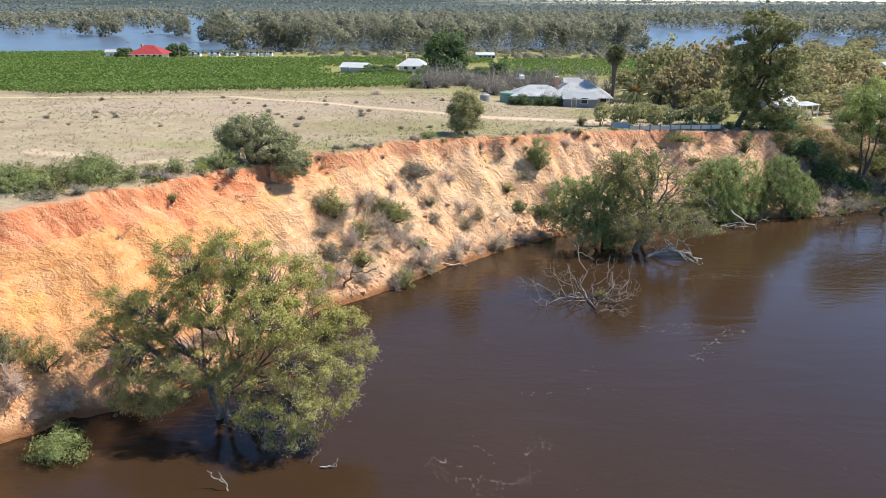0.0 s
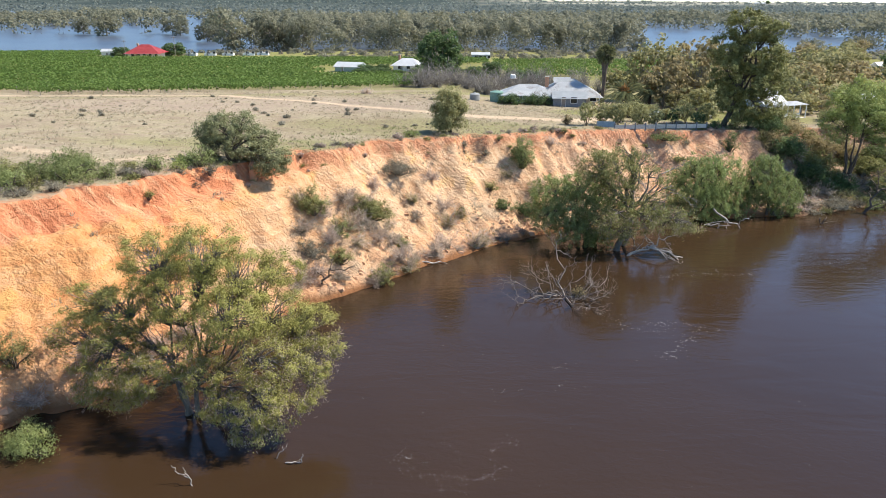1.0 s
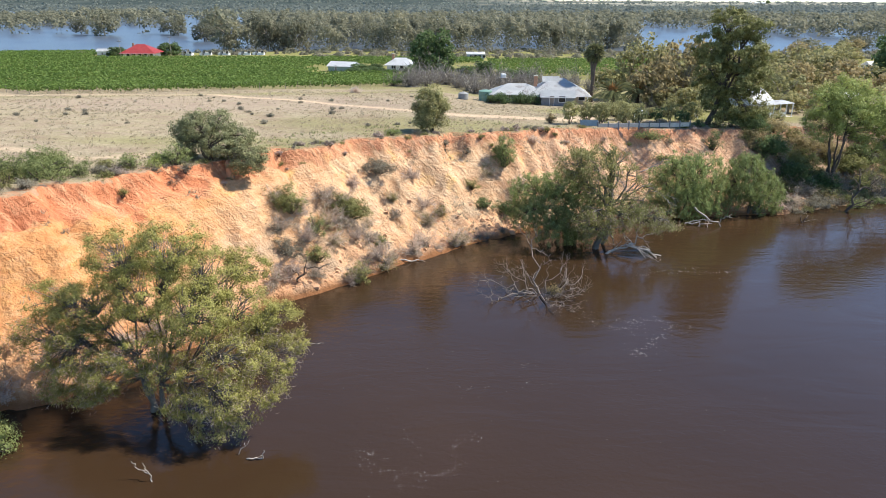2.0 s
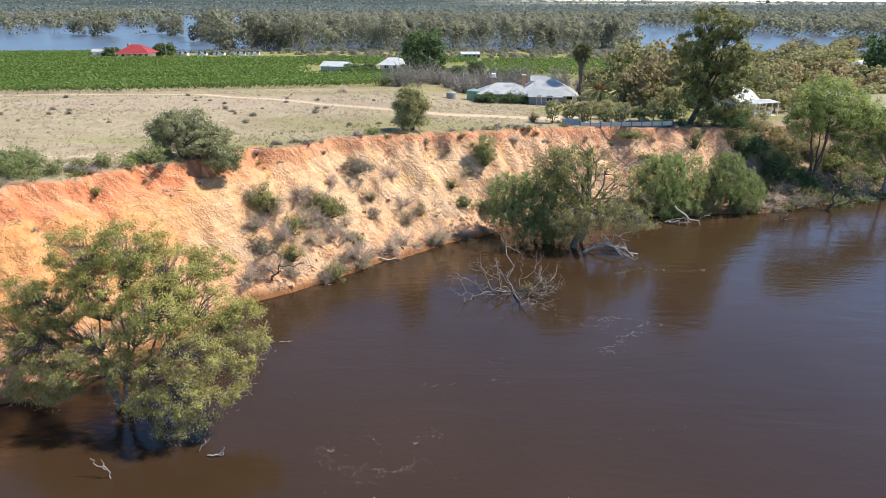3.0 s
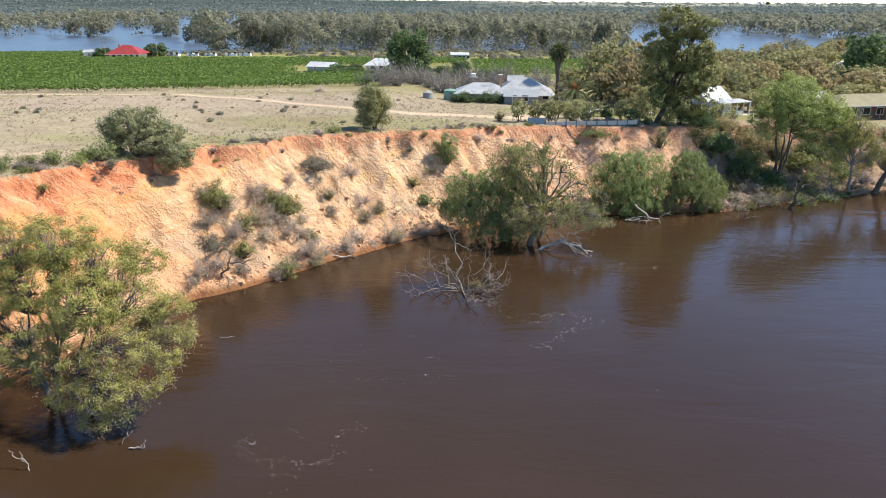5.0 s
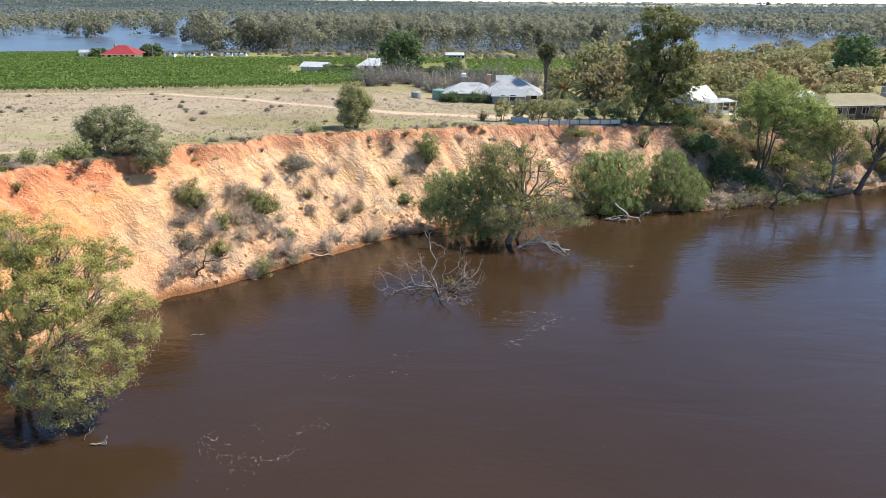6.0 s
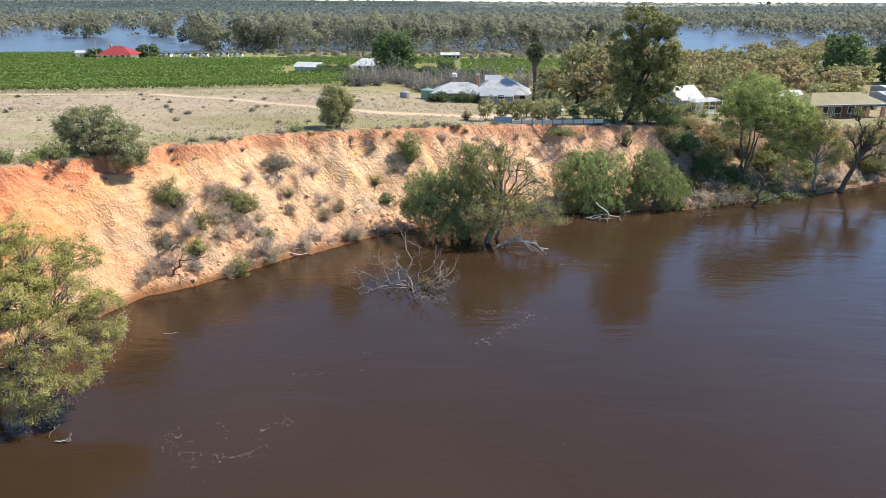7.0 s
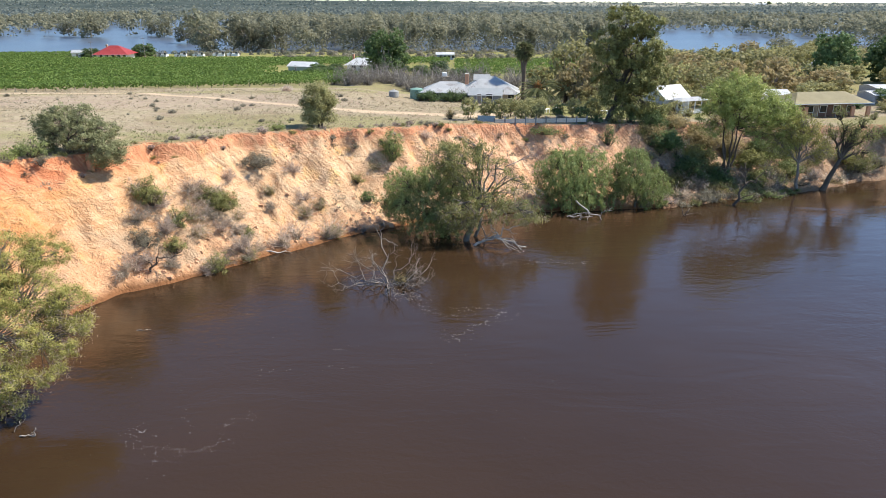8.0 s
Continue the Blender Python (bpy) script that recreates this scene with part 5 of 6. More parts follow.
def shell(w, d, h, gable=0.0):
    """Four walls with thickness and open inside; gable: how far the end walls rise to a point."""
    bm = bmesh.new()
    t = 0.2
    box(bm, -w / 2, -d / 2, -0.6, w / 2, -d / 2 + t, h)
    box(bm, -w / 2, d / 2 - t, -0.6, w / 2, d / 2, h)
    for s in (-1, 1):
        x0, x1 = sorted((s * w / 2, s * (w / 2 - t)))
        box(bm, x0, -d / 2 + t, -0.6, x1, d / 2 - t, h)
        if gable:
            vs = [bm.verts.new((x, y, z)) for x in (x0, x1) for y, z in ((-d / 2, h), (d / 2, h), (0, h + gable))]
            for q in ((0, 1, 2), (5, 4, 3), (0, 3, 4, 1), (1, 4, 5, 2), (2, 5, 3, 0)):
                bm.faces.new([vs[i] for i in q])
    bmesh.ops.recalc_face_normals(bm, faces=bm.faces[:])
    return bm


def opening(parent, kind, x, z, w, h, front, mat=None):
    """A window or door set in the wall that faces the river (front: its y)."""
    ob = part(kind, boxed(x - w / 2, front - 0.05, z, x + w / 2, front + 0.03, z + h), mat or DARK_GLASS, parent)
    fr = bmesh.new()
    for a in ((x - w / 2 - 0.08, z - 0.08, x + w / 2 + 0.08, z), (x - w / 2 - 0.08, z + h, x + w / 2 + 0.08, z + h + 0.08), (x - w / 2 - 0.08, z, x - w / 2, z + h), (x + w / 2, z, x + w / 2 + 0.08, z + h)):
        box(fr, a[0], front - 0.08, a[1], a[2], front + 0.02, a[3])
    part("frame", fr, TRIM_WHITE, ob)


def building(name, x, y, w, d, h, rise, label, wall, roof, rz=0.0, gable=False, ridge=None, over=0.5, windows=2, category="house", group="", z=None, door=True):
    ob = thing(name, x, y, z if z is not None else gz(x, y), rz, label, category, group)
    part("wall", shell(w, d, h, rise * 0.98 if gable else 0), wall, ob)
    r = part("roof", roof_hip(w, d, rise * (1 + 2 * over / d), ridge if ridge is not None else max(0.5, w - d), over, gable=gable), roof, ob)
    r.location = (0, 0, h - rise * 2 * over / d + 0.06)
    gut = bmesh.new()
    box(gut, -w / 2 - over, -d / 2 - over - 0.1, 0, w / 2 + over, -d / 2 - over, 0.12)
    part("gutter", gut, TRIM_WHITE, ob).location = (0, 0, h - rise * 2 * over / d)
    for k in range(windows):
        opening(ob, "window", -w / 2 + w * (k + 0.5) / windows + 0.9, 0.9, 1.3, 1.2, -d / 2)
    if door:
        opening(ob, "door", -w * 0.18, 0.05, 0.9, 2.05, -d / 2, TIMBER)
    return ob


def chimney(parent, x, y, z, h=1.8):
    c = part("chimney", boxed(x - 0.4, y - 0.4, z, x + 0.4, y + 0.4, z + h, bevel=0.03), WALL_BRICK, parent)
    part("cap", boxed(x - 0.48, y - 0.48, z + h, x + 0.48, y + 0.48, z + h + 0.15), CONCRETE, c)


def posts(parent, x0, x1, n, y, z0, z1, mat, r=0.08):
    for k in range(n):
        px = x0 + (x1 - x0) * k / (n - 1)
        part("post", boxed(px - r, y - r, z0, px + r, y + r, z1), mat, parent)


ROOF_DULL = corrugated("dull_zinc_sheet", (0.46, 0.48, 0.48), (0.60, 0.62, 0.61))
WALL_SLATE = plain("slate_wall", (0.14, 0.15, 0.16), (0.22, 0.23, 0.24))
# old homestead with its wings
h1 = building("homestead", 30.6, 157.5, 11, 9, 2.7, 2.5, "old homestead with weathered white iron roof and shaded verandah", WALL_CREAM, ROOF_GREY, rz=-4, ridge=2.4, over=1.6, windows=4)
gablet = part("gablet", roof_hip(3.6, 2.4, 1.1, 3.6, 0.1, gable=True), ROOF_GREY, h1)
gablet.location = (-1.6, 0, 4.5)
chimney(h1, -5.0, -0.8, 3.4, 2.3)
posts(h1, -6.2, 6.2, 5, -5.8, -0.4, 2.4, TRIM_WHITE)
h1b = building("homestead_wing", 21.4, 157.2, 10.5, 8.0, 2.3, 1.6, "low pale-roofed wing of the homestead", WALL_GREY, ROOF_GREY, rz=-4, ridge=4.0, over=0.9, windows=3)
building("garden_shed", 29.6, 150.2, 7.0, 4.8, 1.9, 1.1, "dark grey shed with a pale gabled iron roof", WALL_SLATE, ROOF_DULL, rz=-8, gable=True, over=0.25, windows=1, category="shed")


def water_tank(x, y, r, h, mat, label):
    ob = thing("water_tank", x, y, None, 0, label, "tank")
    v, f = [], []
    prof = [(0, 0), (r, 0)] + [(r + (0.025 if k % 2 else 0), h * k / 14) for k in range(1, 14)] + [(r, h), (r * 0.5, h + 0.22), (0.02, h + 0.32)]
    for i, (rr, zz) in enumerate(prof):
        for k in range(24):
            v.append((rr * math.cos(k * math.pi / 12), rr * math.sin(k * math.pi / 12), zz))
    for i in range(len(prof) - 1):
        for k in range(24):
            f.append((i * 24 + k, i * 24 + (k + 1) % 24, i * 24 + 24 + (k + 1) % 24, i * 24 + 24 + k))
    part("barrel", mesh_of("barrel", v, f), mat, ob)
    part("inlet", boxed(-0.2, -0.2, h + 0.28, 0.2, 0.2, h + 0.42), CONCRETE, ob)


water_tank(14.2, 155.2, 1.5, 2.2, TANK_GREEN, "green corrugated water tank beside the homestead")
water_tank(9.2, 152.5, 1.1, 1.3, plain("grey_tank", (0.2, 0.2, 0.19), (0.3, 0.3, 0.28)), "small grey water tank on dry ground")

# white house at the bluff, with its lean-to
h2 = building("cottage", 64.2, 134.6, 6.4, 5.8, 3.0, 2.1, "white cottage with steep white iron roof", WALL_GREY, ROOF_WHITE, rz=30, gable=True, over=0.3, windows=1)
h2b = thing("verandah", 67.5, 130.9, gz(67.6, 130.0), 22, "open pale-roofed verandah with white posts and rail", "verandah")
part("roof", roof_hip(6.4, 3.6, 0.5, 4.0, 0.2), ROOF_GREY, h2b).location = (0, 0, 2.5)
for px in (-3.1, -1.55, 0.0, 1.55, 3.1):
    part("post", boxed(px - 0.07, -1.75, -0.5, px + 0.07, -1.61, 2.55), TRIM_WHITE, h2b)
for px in (-2.3, 0.8):
    part("rail", boxed(px - 0.7, -1.72, 0.15, px + 0.7, -1.64, 0.95), TRIM_WHITE, h2b)
part("floor", boxed(-3.3, -1.9, -0.5, 3.3, 1.8, 0.0), CONCRETE, h2b)
# low brick house with deep verandah
# wall brick darker than the piers: verandah shade painted into its colour
h3 = building("brick_house", 91.8, 129.8, 10.8, 4.2, 3.6, 0.78, "low brick house with olive-tan roof and deep verandah", plain("shaded_brown_brick", (0.13, 0.065, 0.045), (0.20, 0.105, 0.07), 6), ROOF_TAN, rz=7, ridge=9.6, over=2.4, windows=4)
for px in (-7.0, -5.4, 3.9, 7.0):
    part("pier", boxed(px - 0.35, -4.45, -0.9, px + 0.35, -4.1, 2.2), WALL_BRICK, h3)
for px in (-3.4, -1.4, 0.6):
    part("post", boxed(px - 0.06, -4.4, -0.2, px + 0.06, -4.28, 2.2), TIMBER, h3)
part("verandah_floor", boxed(-7.3, -4.5, -0.9, 7.3, -2.72, -0.1), WALL_BRICK, h3)
# sheds and roofs among the trees
building("shed", 118.0, 148.0, 14, 6, 2.2, 0.5, "long low shed with white roof among trees", WALL_GREY, ROOF_WHITE, rz=4, gable=True, windows=3, category="shed", group="sheds among the trees")
building("shed", 126.0, 160.0, 15, 7, 2.2, 0.5, "long low shed with a pale roof among trees", WALL_GREY, ROOF_WHITE, rz=4, gable=True, windows=3, category="shed", group="sheds among the trees")
building("shed", 90.0, 150.0, 9, 6, 2.4, 0.8, "white-roofed shed half hidden by trees", WALL_WHITE, ROOF_WHITE, rz=-6, gable=True, windows=1, category="shed", group="sheds among the trees")
building("farmhouse", 139.0, 219.0, 9, 7, 3.0, 2.4, "white gabled farmhouse among trees", WALL_WHITE, ROOF_WHITE, rz=30, gable=True, windows=2, category="house")
# across the vines
building("packing_shed", -31.6, 256.5, 9.5, 6.5, 2.0, 1.3, "white-roofed packing shed beside the vines", plain("green_wall", (0.24, 0.29, 0.25), (0.33, 0.38, 0.34)), ROOF_WHITE, rz=-18, gable=True, windows=0, category="shed")
h4 = building("farmhouse", -11.0, 262.0, 9.5, 7, 2.6, 1.9, "white farmhouse with hipped white roof behind garden trees", WALL_WHITE, ROOF_WHITE, rz=-8, ridge=4, over=1.0, windows=3)
chimney(h4, -3.0, 0, 3.6, 2.2)
h5 = building("farmhouse", -145.4, 352.0, 14, 12, 3.0, 3.2, "white farmhouse with a red hipped roof beside the lake", WALL_WHITE, ROOF_RED, rz=4, ridge=4, over=1.6, windows=5)
chimney(h5, -4, 1, 5.0, 1.6)
building("shed", -167.5, 362.0, 8, 6, 2.8, 1.0, "small pale green shed by the lake", WALL_WHITE, ROOF_GREY, rz=10, gable=True, windows=1, category="shed")
building("shed", 20.0, 338.0, 8, 6, 2.6, 0.8, "pale blue-grey shed beyond the vines", WALL_GREY, ROOF_WHITE, rz=0, gable=True, windows=4, category="shed")
for k, x in enumerate((-130, -121, -112, -100, -93)):
    building("caravan", x, 372.0 + 2 * (k % 3), 6.0, 2.3, 1.15, 0.15, "white caravan parked by the flooded lake", TRIM_WHITE, TRIM_WHITE, rz=(k * 17) % 30 - 12, gable=False, over=0.02, windows=2, category="caravan", group="caravans by the lake")


# fence at the garden's edge
fence = thing("garden_fence", 28.6, 104.5, gz(30, 104.5), 5, "low fence of pale sleepers between dark posts along the bluff's edge", "fence")
for k in range(10):
    px = -0.1 + k * 1.62
    part("post", boxed(px - 0.09, -0.09, -0.4, px + 0.09, 0.09, 0.86, bevel=0.02), WALL_SLATE, fence)
    if k < 9:
        for row in range(2):
            part("board", boxed(px + 0.1, -0.04, -0.06 + row * 0.32, px + 1.52, 0.03, 0.24 + row * 0.32), CONCRETE, fence)
panel = thing("fence_panel", 25.9, 105.2, gz(26, 105), -12, "blue-grey sheet fence panel beside a hedge", "fence")
for k in range(3):
    part("sheet", boxed(k * 0.9, -0.02, 0.05, k * 0.9 + 0.88, 0.03, 0.95), PANEL_BLUE, panel)
    part("post", boxed(k * 0.9 - 0.05, 0.03, -0.4, k * 0.9 + 0.05, 0.12, 1.0), TIMBER, panel)


def pole(x, y, h):
    ob = thing("power_pole", x, y, None, 0, "bare timber power pole", "pole", "power poles")
    v, f = [], []
    tube(v, f, [(0, 0, -0.5), (0, 0, h)], [0.11, 0.07], 8)
    part("shaft", mesh_of("shaft", v, f, True), TIMBER, ob)
    part("crossarm", boxed(-1.1, -0.06, h - 0.8, 1.1, 0.06, h - 0.65), TIMBER, ob)


for p in ((-134, 360, 10), (-146, 330, 9), (98, 330, 8)):
    pole(*p)

# ---------------------------------------------------------------- garden and farm trees
TALL = [(1.8, 0, 15.2, 3.2, 3.0, 2.5), (5.4, 0, 14.8, 2.3, 2.2, 1.8), (-0.6, 0, 12.2, 3.0, 2.9, 2.4), (3.5, 0, 11.4, 3.7, 3.6, 3.0), (6.8, 0.5, 10.9, 2.1, 2.0, 1.7), (-1.0, -1, 8.9, 2.5, 2.4, 2.0),
        (2.6, 0, 7.0, 3.6, 3.4, 2.9), (6.2, 0, 6.6, 2.7, 2.6, 2.2), (0.4, -0.5, 4.5, 2.4, 2.2, 1.9), (4.4, -1, 3.6, 3.1, 2.9, 2.5), (7.3, -1, 2.3, 1.8, 1.7, 1.5), (2.0, -1, 2.2, 2.0, 1.8, 1.4), (5.6, -0.6, 1.6, 1.6, 1.5, 1.2), (-1.4, 0, 6.4, 1.6, 1.5, 1.4), (0.2, 0, 16.6, 1.4, 1.3, 1.2), (7.4, 0, 8.6, 1.6, 1.5, 1.4)]
tree("tall_gum", 47.3, 110.0, 16.0, TALL, LEAF_TALL, BARK_DARK, "tall dense gum tree at the garden's edge", trunk=0.45, fork=0.3, lean=(1.5, 0), per_m3=0.8, per=50, size=0.30, leaf_size=(0.40, 0.17), droop=0.4, hollow=0.85, limbs=11)


def fan_palm(x, y, h):
    ob = thing("fan_palm", x, y, None, 0, "tall fan palm with a shaggy trunk beside the homestead", "palm")
    v, f = [], []
    tube(v, f, bend((0, 0, -0.4), (0.1, 0, h), 7, 0, 0.004), [0.5, 0.38, 0.38, 0.42, 0.55, 0.8, 0.6], 10)
    part("trunk", mesh_of("trunk", v, f, True), BARK_DARK, ob)
    q = []
    for k in range(70):
        a, e = k * 2.4, rng.uniform(-1.1, 1.3)
        way = np.array((math.cos(a) * math.cos(e), math.sin(a) * math.cos(e), math.sin(e)))
        c = way * 1.2 + (0.1, 0, h + 0.3)
        for j in range(9):
            w2 = way + rng.normal(size=3) * 0.42
            w2 /= np.linalg.norm(w2)
            s = np.cross(w2, rng.normal(size=3))
            s /= np.linalg.norm(s)
            q.append([c - w2 * 0.5, c + w2 * 0.5 + s * 0.15, c + w2 * 1.4 - (0, 0, 0.3), c + w2 * 0.5 - s * 0.15])
    part("crown", quads_mesh("crown", np.array(q)), LEAF_PALM, ob)


def date_palm(x, y, h, r, label="bushy date palm with long arching fronds and a rusty heart"):
    ob = thing("date_palm", x, y, None, 0, label, "palm")
    v, f = [], []
    tube(v, f, [(0, 0, -0.4), (0, 0, h * 0.5), (0, 0, h)], [0.5, 0.45, 0.6], 10)
    part("trunk", mesh_of("trunk", v, f, True), BARK_DARK, ob)
    q = []
    for k in range(46):
        a, e = k * 2.4, rng.uniform(-0.45, 1.35)
        out, ln = np.array((math.cos(a), math.sin(a))), r * rng.uniform(0.85, 1.15)
        for j in range(26):
            s = (j + 1) / 26
            c = np.array((out[0] * ln * s * math.cos(e), out[1] * ln * s * math.cos(e), h + ln * (s * math.sin(e) - 0.5 * s * s)))
            for side in (-1, 1):
                d = np.array((-out[1] * side, out[0] * side, -0.35)) + np.array((out[0], out[1], 0)) * 0.5
                d /= np.linalg.norm(d)
                q.append([c, c + d * 0.28 + (0, 0, 0.08), c + d * 0.70, c + d * 0.28 - (0, 0, 0.08)])
    part("crown", quads_mesh("crown", np.array(q)), LEAF_PALM, ob)
    core = rng.normal(size=(60, 3)) * (0.55, 0.55, 0.5) + (0, 0, h + 0.5)
    part("heart", quads_mesh("heart", spray(core, 8, 0.2, 0.3, 0.6, 0.10)), PALM_HEART, ob, "rusty orange fruit stalks and dry frond bases")


fan_palm(38.4, 157.5, 10.6)
date_palm(40.6, 146.5, 3.4, 5.4)
date_palm(47.4, 152.0, 2.8, 4.8)

# clipped round garden shrubs behind the fence
def round_shrub(x, y, w, h, leaf, label, group="garden shrubs"):
    """A clipped ball of leaves on a few short stems."""
    ob = thing("garden_shrub", x, y, None, 0, label, "shrub", group)
    v, f = [], []
    for k in range(4):
        tube(v, f, bend((0.1 * math.cos(k * 1.6), 0.1 * math.sin(k * 1.6), -0.2), (0.3 * w * math.cos(k * 1.6), 0.3 * w * math.sin(k * 1.6), h * 0.7), 4, 0, 0.05), [0.06, 0.05, 0.04, 0.02], 5)
    part("branchwork", mesh_of("branchwork", v, f, True), BARK_DARK, ob)
    cl, way = clusters_in([(0, 0, h * 0.56, w * 0.46, w * 0.46, h * 0.40), (w * 0.14, -w * 0.1, h * 0.66, w * 0.34, w * 0.34, h * 0.30), (-w * 0.15, w * 0.05, h * 0.5, w * 0.36, w * 0.36, h * 0.34)], 7.0, 0.85)
    part("crown", quads_mesh("crown", spray(cl, 16, 0.13, 0.1, 0.24, 0.12, 0.0, way)), leaf, ob)
    return ob


for k, (x, y, w, h, leaf) in enumerate(((24.6, 106.6, 2.6, 3.8, LEAF_MALLEE), (27.4, 108.0, 2.6, 3.6, LEAF_MALLEE), (29.6, 107.6, 2.8, 3.6, LEAF_MALLEE), (31.5, 112.0, 2.8, 3.2, LEAF_MALLEE), (34.6, 113.0, 2.8, 3.0, LEAF_MALLEE), (33.0, 106.6, 2.6, 2.8, LEAF_MALLEE),
                                   (35.2, 107.2, 2.8, 2.8, LEAF_MALLEE), (39.4, 110.5, 2.0, 2.6, LEAF_DARK), (42.0, 112.4, 2.6, 3.4, LEAF_MALLEE), (45.2, 112.6, 2.8, 3.4, LEAF_MALLEE), (37.2, 118.0, 2.6, 2.6, LEAF_MALLEE), (31.5, 119.0, 2.4, 2.4, LEAF_MALLEE), (36.4, 123.0, 2.6, 2.8, LEAF_MALLEE),
                                   (43.0, 109.6, 2.4, 2.4, LEAF_DARK), (34.2, 119.6, 2.4, 2.4, LEAF_MALLEE))):
    round_shrub(x, y, w, h, leaf, "%s clipped garden shrub behind the fence" % ("dark green" if leaf is LEAF_DARK else "rounded olive"))
for k, (x, y, w, h, leaf) in enumerate(((47.8, 106.9, 3.0, 1.8, LEAF_OLIVE), (21.6, 107.0, 1.6, 1.8, LEAF_BROWN), (42.6, 106.4, 2.4, 1.2, LEAF_BUSH), (39.0, 107.0, 1.8, 1.6, LEAF_GREY), (45.0, 107.2, 2.6, 2.0, LEAF_DARK), (36.8, 106.2, 1.8, 1.0, LEAF_GREY))):
    bush("garden_shrub", x, y, w, h, leaf, "%s straggling garden shrub by the fence" % {LEAF_BROWN: "reddish brown", LEAF_OLIVE: "olive", LEAF_GREY: "grey"}.get(leaf, "green"), 140 + k, group="shrubs by the fence", dense=3.0, per=26, size=0.2, leaf_size=(0.22, 0.09))
for k, (x, y, w, h) in enumerate(((17.5, 150.8, 5.5, 3.0), (21.8, 150.2, 5.5, 3.0), (24.8, 149.6, 3.4, 2.8), (15.2, 151.0, 3.0, 2.6))):
    bush("garden_shrub", x, y, w, h, LEAF_DARK, "dark green shrub against the homestead wall", 160 + k, group="shrubs by the homestead", dense=2.5, leaf_size=(0.34, 0.12))

# broad farm trees: a few kinds, repeated at other sizes and turns
def master(name, w, h, low, leaf, label, seed, bark=BARK_GUM, per=10, per_m3=0.55, leaf_size=(0.70, 0.42), size=0.36, x=0, y=0, n=15, trunk=0.3, group="farm trees"):
    return tree(name, x, y, h, crown_blobs(w, h, low, n, seed), leaf, bark, label, group=group, trunk=trunk, fork=0.3, per_m3=per_m3, per=per, size=size, leaf_size=leaf_size, droop=0.35, every=12, hollow=0.78)


KINDS = [master("farm_tree", 10, 10, 0.8, LEAF_FARM, "broad olive-green gum tree among the houses", 1, x=56.0, y=158.0),
         master("farm_tree", 10, 9, 0.6, LEAF_BROWN, "brownish gum tree among the houses", 2, x=50.0, y=150.0),
         master("farm_tree", 9, 10, 0.6, LEAF_MALLEE, "yellow-green gum tree among the houses", 3, x=70.0, y=152.0),
         master("farm_tree", 14, 14, -0.5, LEAF_DARK, "large dark green shade tree", 4, x=1.0, y=229.0, per=11, leaf_size=(0.85, 0.48), per_m3=0.45, n=26)]


def again(kind, x, y, s=1.0, sz=1.0, rz=0.0):
    ob = copy_thing(KINDS[kind], pose(x, y, gz(x, y) - 0.1, 0, 0, rz) @ Matrix.Diagonal((s, s, s * sz, 1)))
    return ob


for k, (kind, x, y, s, sz) in enumerate(((1, 57.5, 153, 1.25, 1.25), (0, 51.5, 163, 1.3, 1.2), (0, 64.0, 150, 1.0, 0.9), (2, 76.0, 146, 0.95, 0.9), (0, 80.0, 158, 1.1, 0.9), (1, 86.0, 163, 1.0, 0.95), (1, 97.0, 160, 1.1, 0.9),
                                     (0, 93.0, 172, 1.2, 1.0), (2, 104.0, 168, 1.0, 0.9), (3, 121.5, 183, 0.95, 0.98), (3, 143, 192, 1.0, 0.9), (3, 128, 190, 0.7, 0.8), (1, 74, 172, 1.0, 0.9), (0, 68, 180, 1.1, 0.9),
                                     (1, 84, 186, 1.1, 0.9), (0, 108, 190, 1.2, 0.9), (2, 113, 205, 1.2, 0.9), (0, 100, 210, 1.2, 0.9), (1, 120, 225, 1.3, 0.9), (0, 90, 215, 1.2, 0.9), (3, 18, 233, 0.6, 0.62), (3, 12, 228, 0.5, 0.55), (0, 23, 228, 0.55, 0.6), (0, 8, 224, 0.5, 0.45))):
    again(kind, x, y, s, sz, k * 67 % 360)
for k, (kind, x, y, s, sz) in enumerate(((0, 150, 225, 1.2, 0.8), (2, 160, 240, 1.2, 0.8), (0, 135, 245, 1.2, 0.8), (1, 170, 235, 1.2, 0.8), (3, 165, 205, 0.9, 0.8), (0, 128, 152, 0.8, 0.7), (2, 140, 160, 0.9, 0.8), (3, 114, 146, 0.45, 0.5),
                                     (3, -25.5, 252, 0.5, 0.42), (3, -21, 249, 0.45, 0.35), (3, -5, 254, 0.5, 0.4), (2, -24, 262, 0.6, 0.45), (3, -161, 358, 0.7, 0.5), (3, -137, 366, 0.8, 0.6), (0, -128, 352, 0.35, 0.35), (2, 84, 141, 0.6, 0.7), (2, 61, 129, 0.45, 0.5))):
    again(kind, x, y, s, sz, k * 113 % 360)

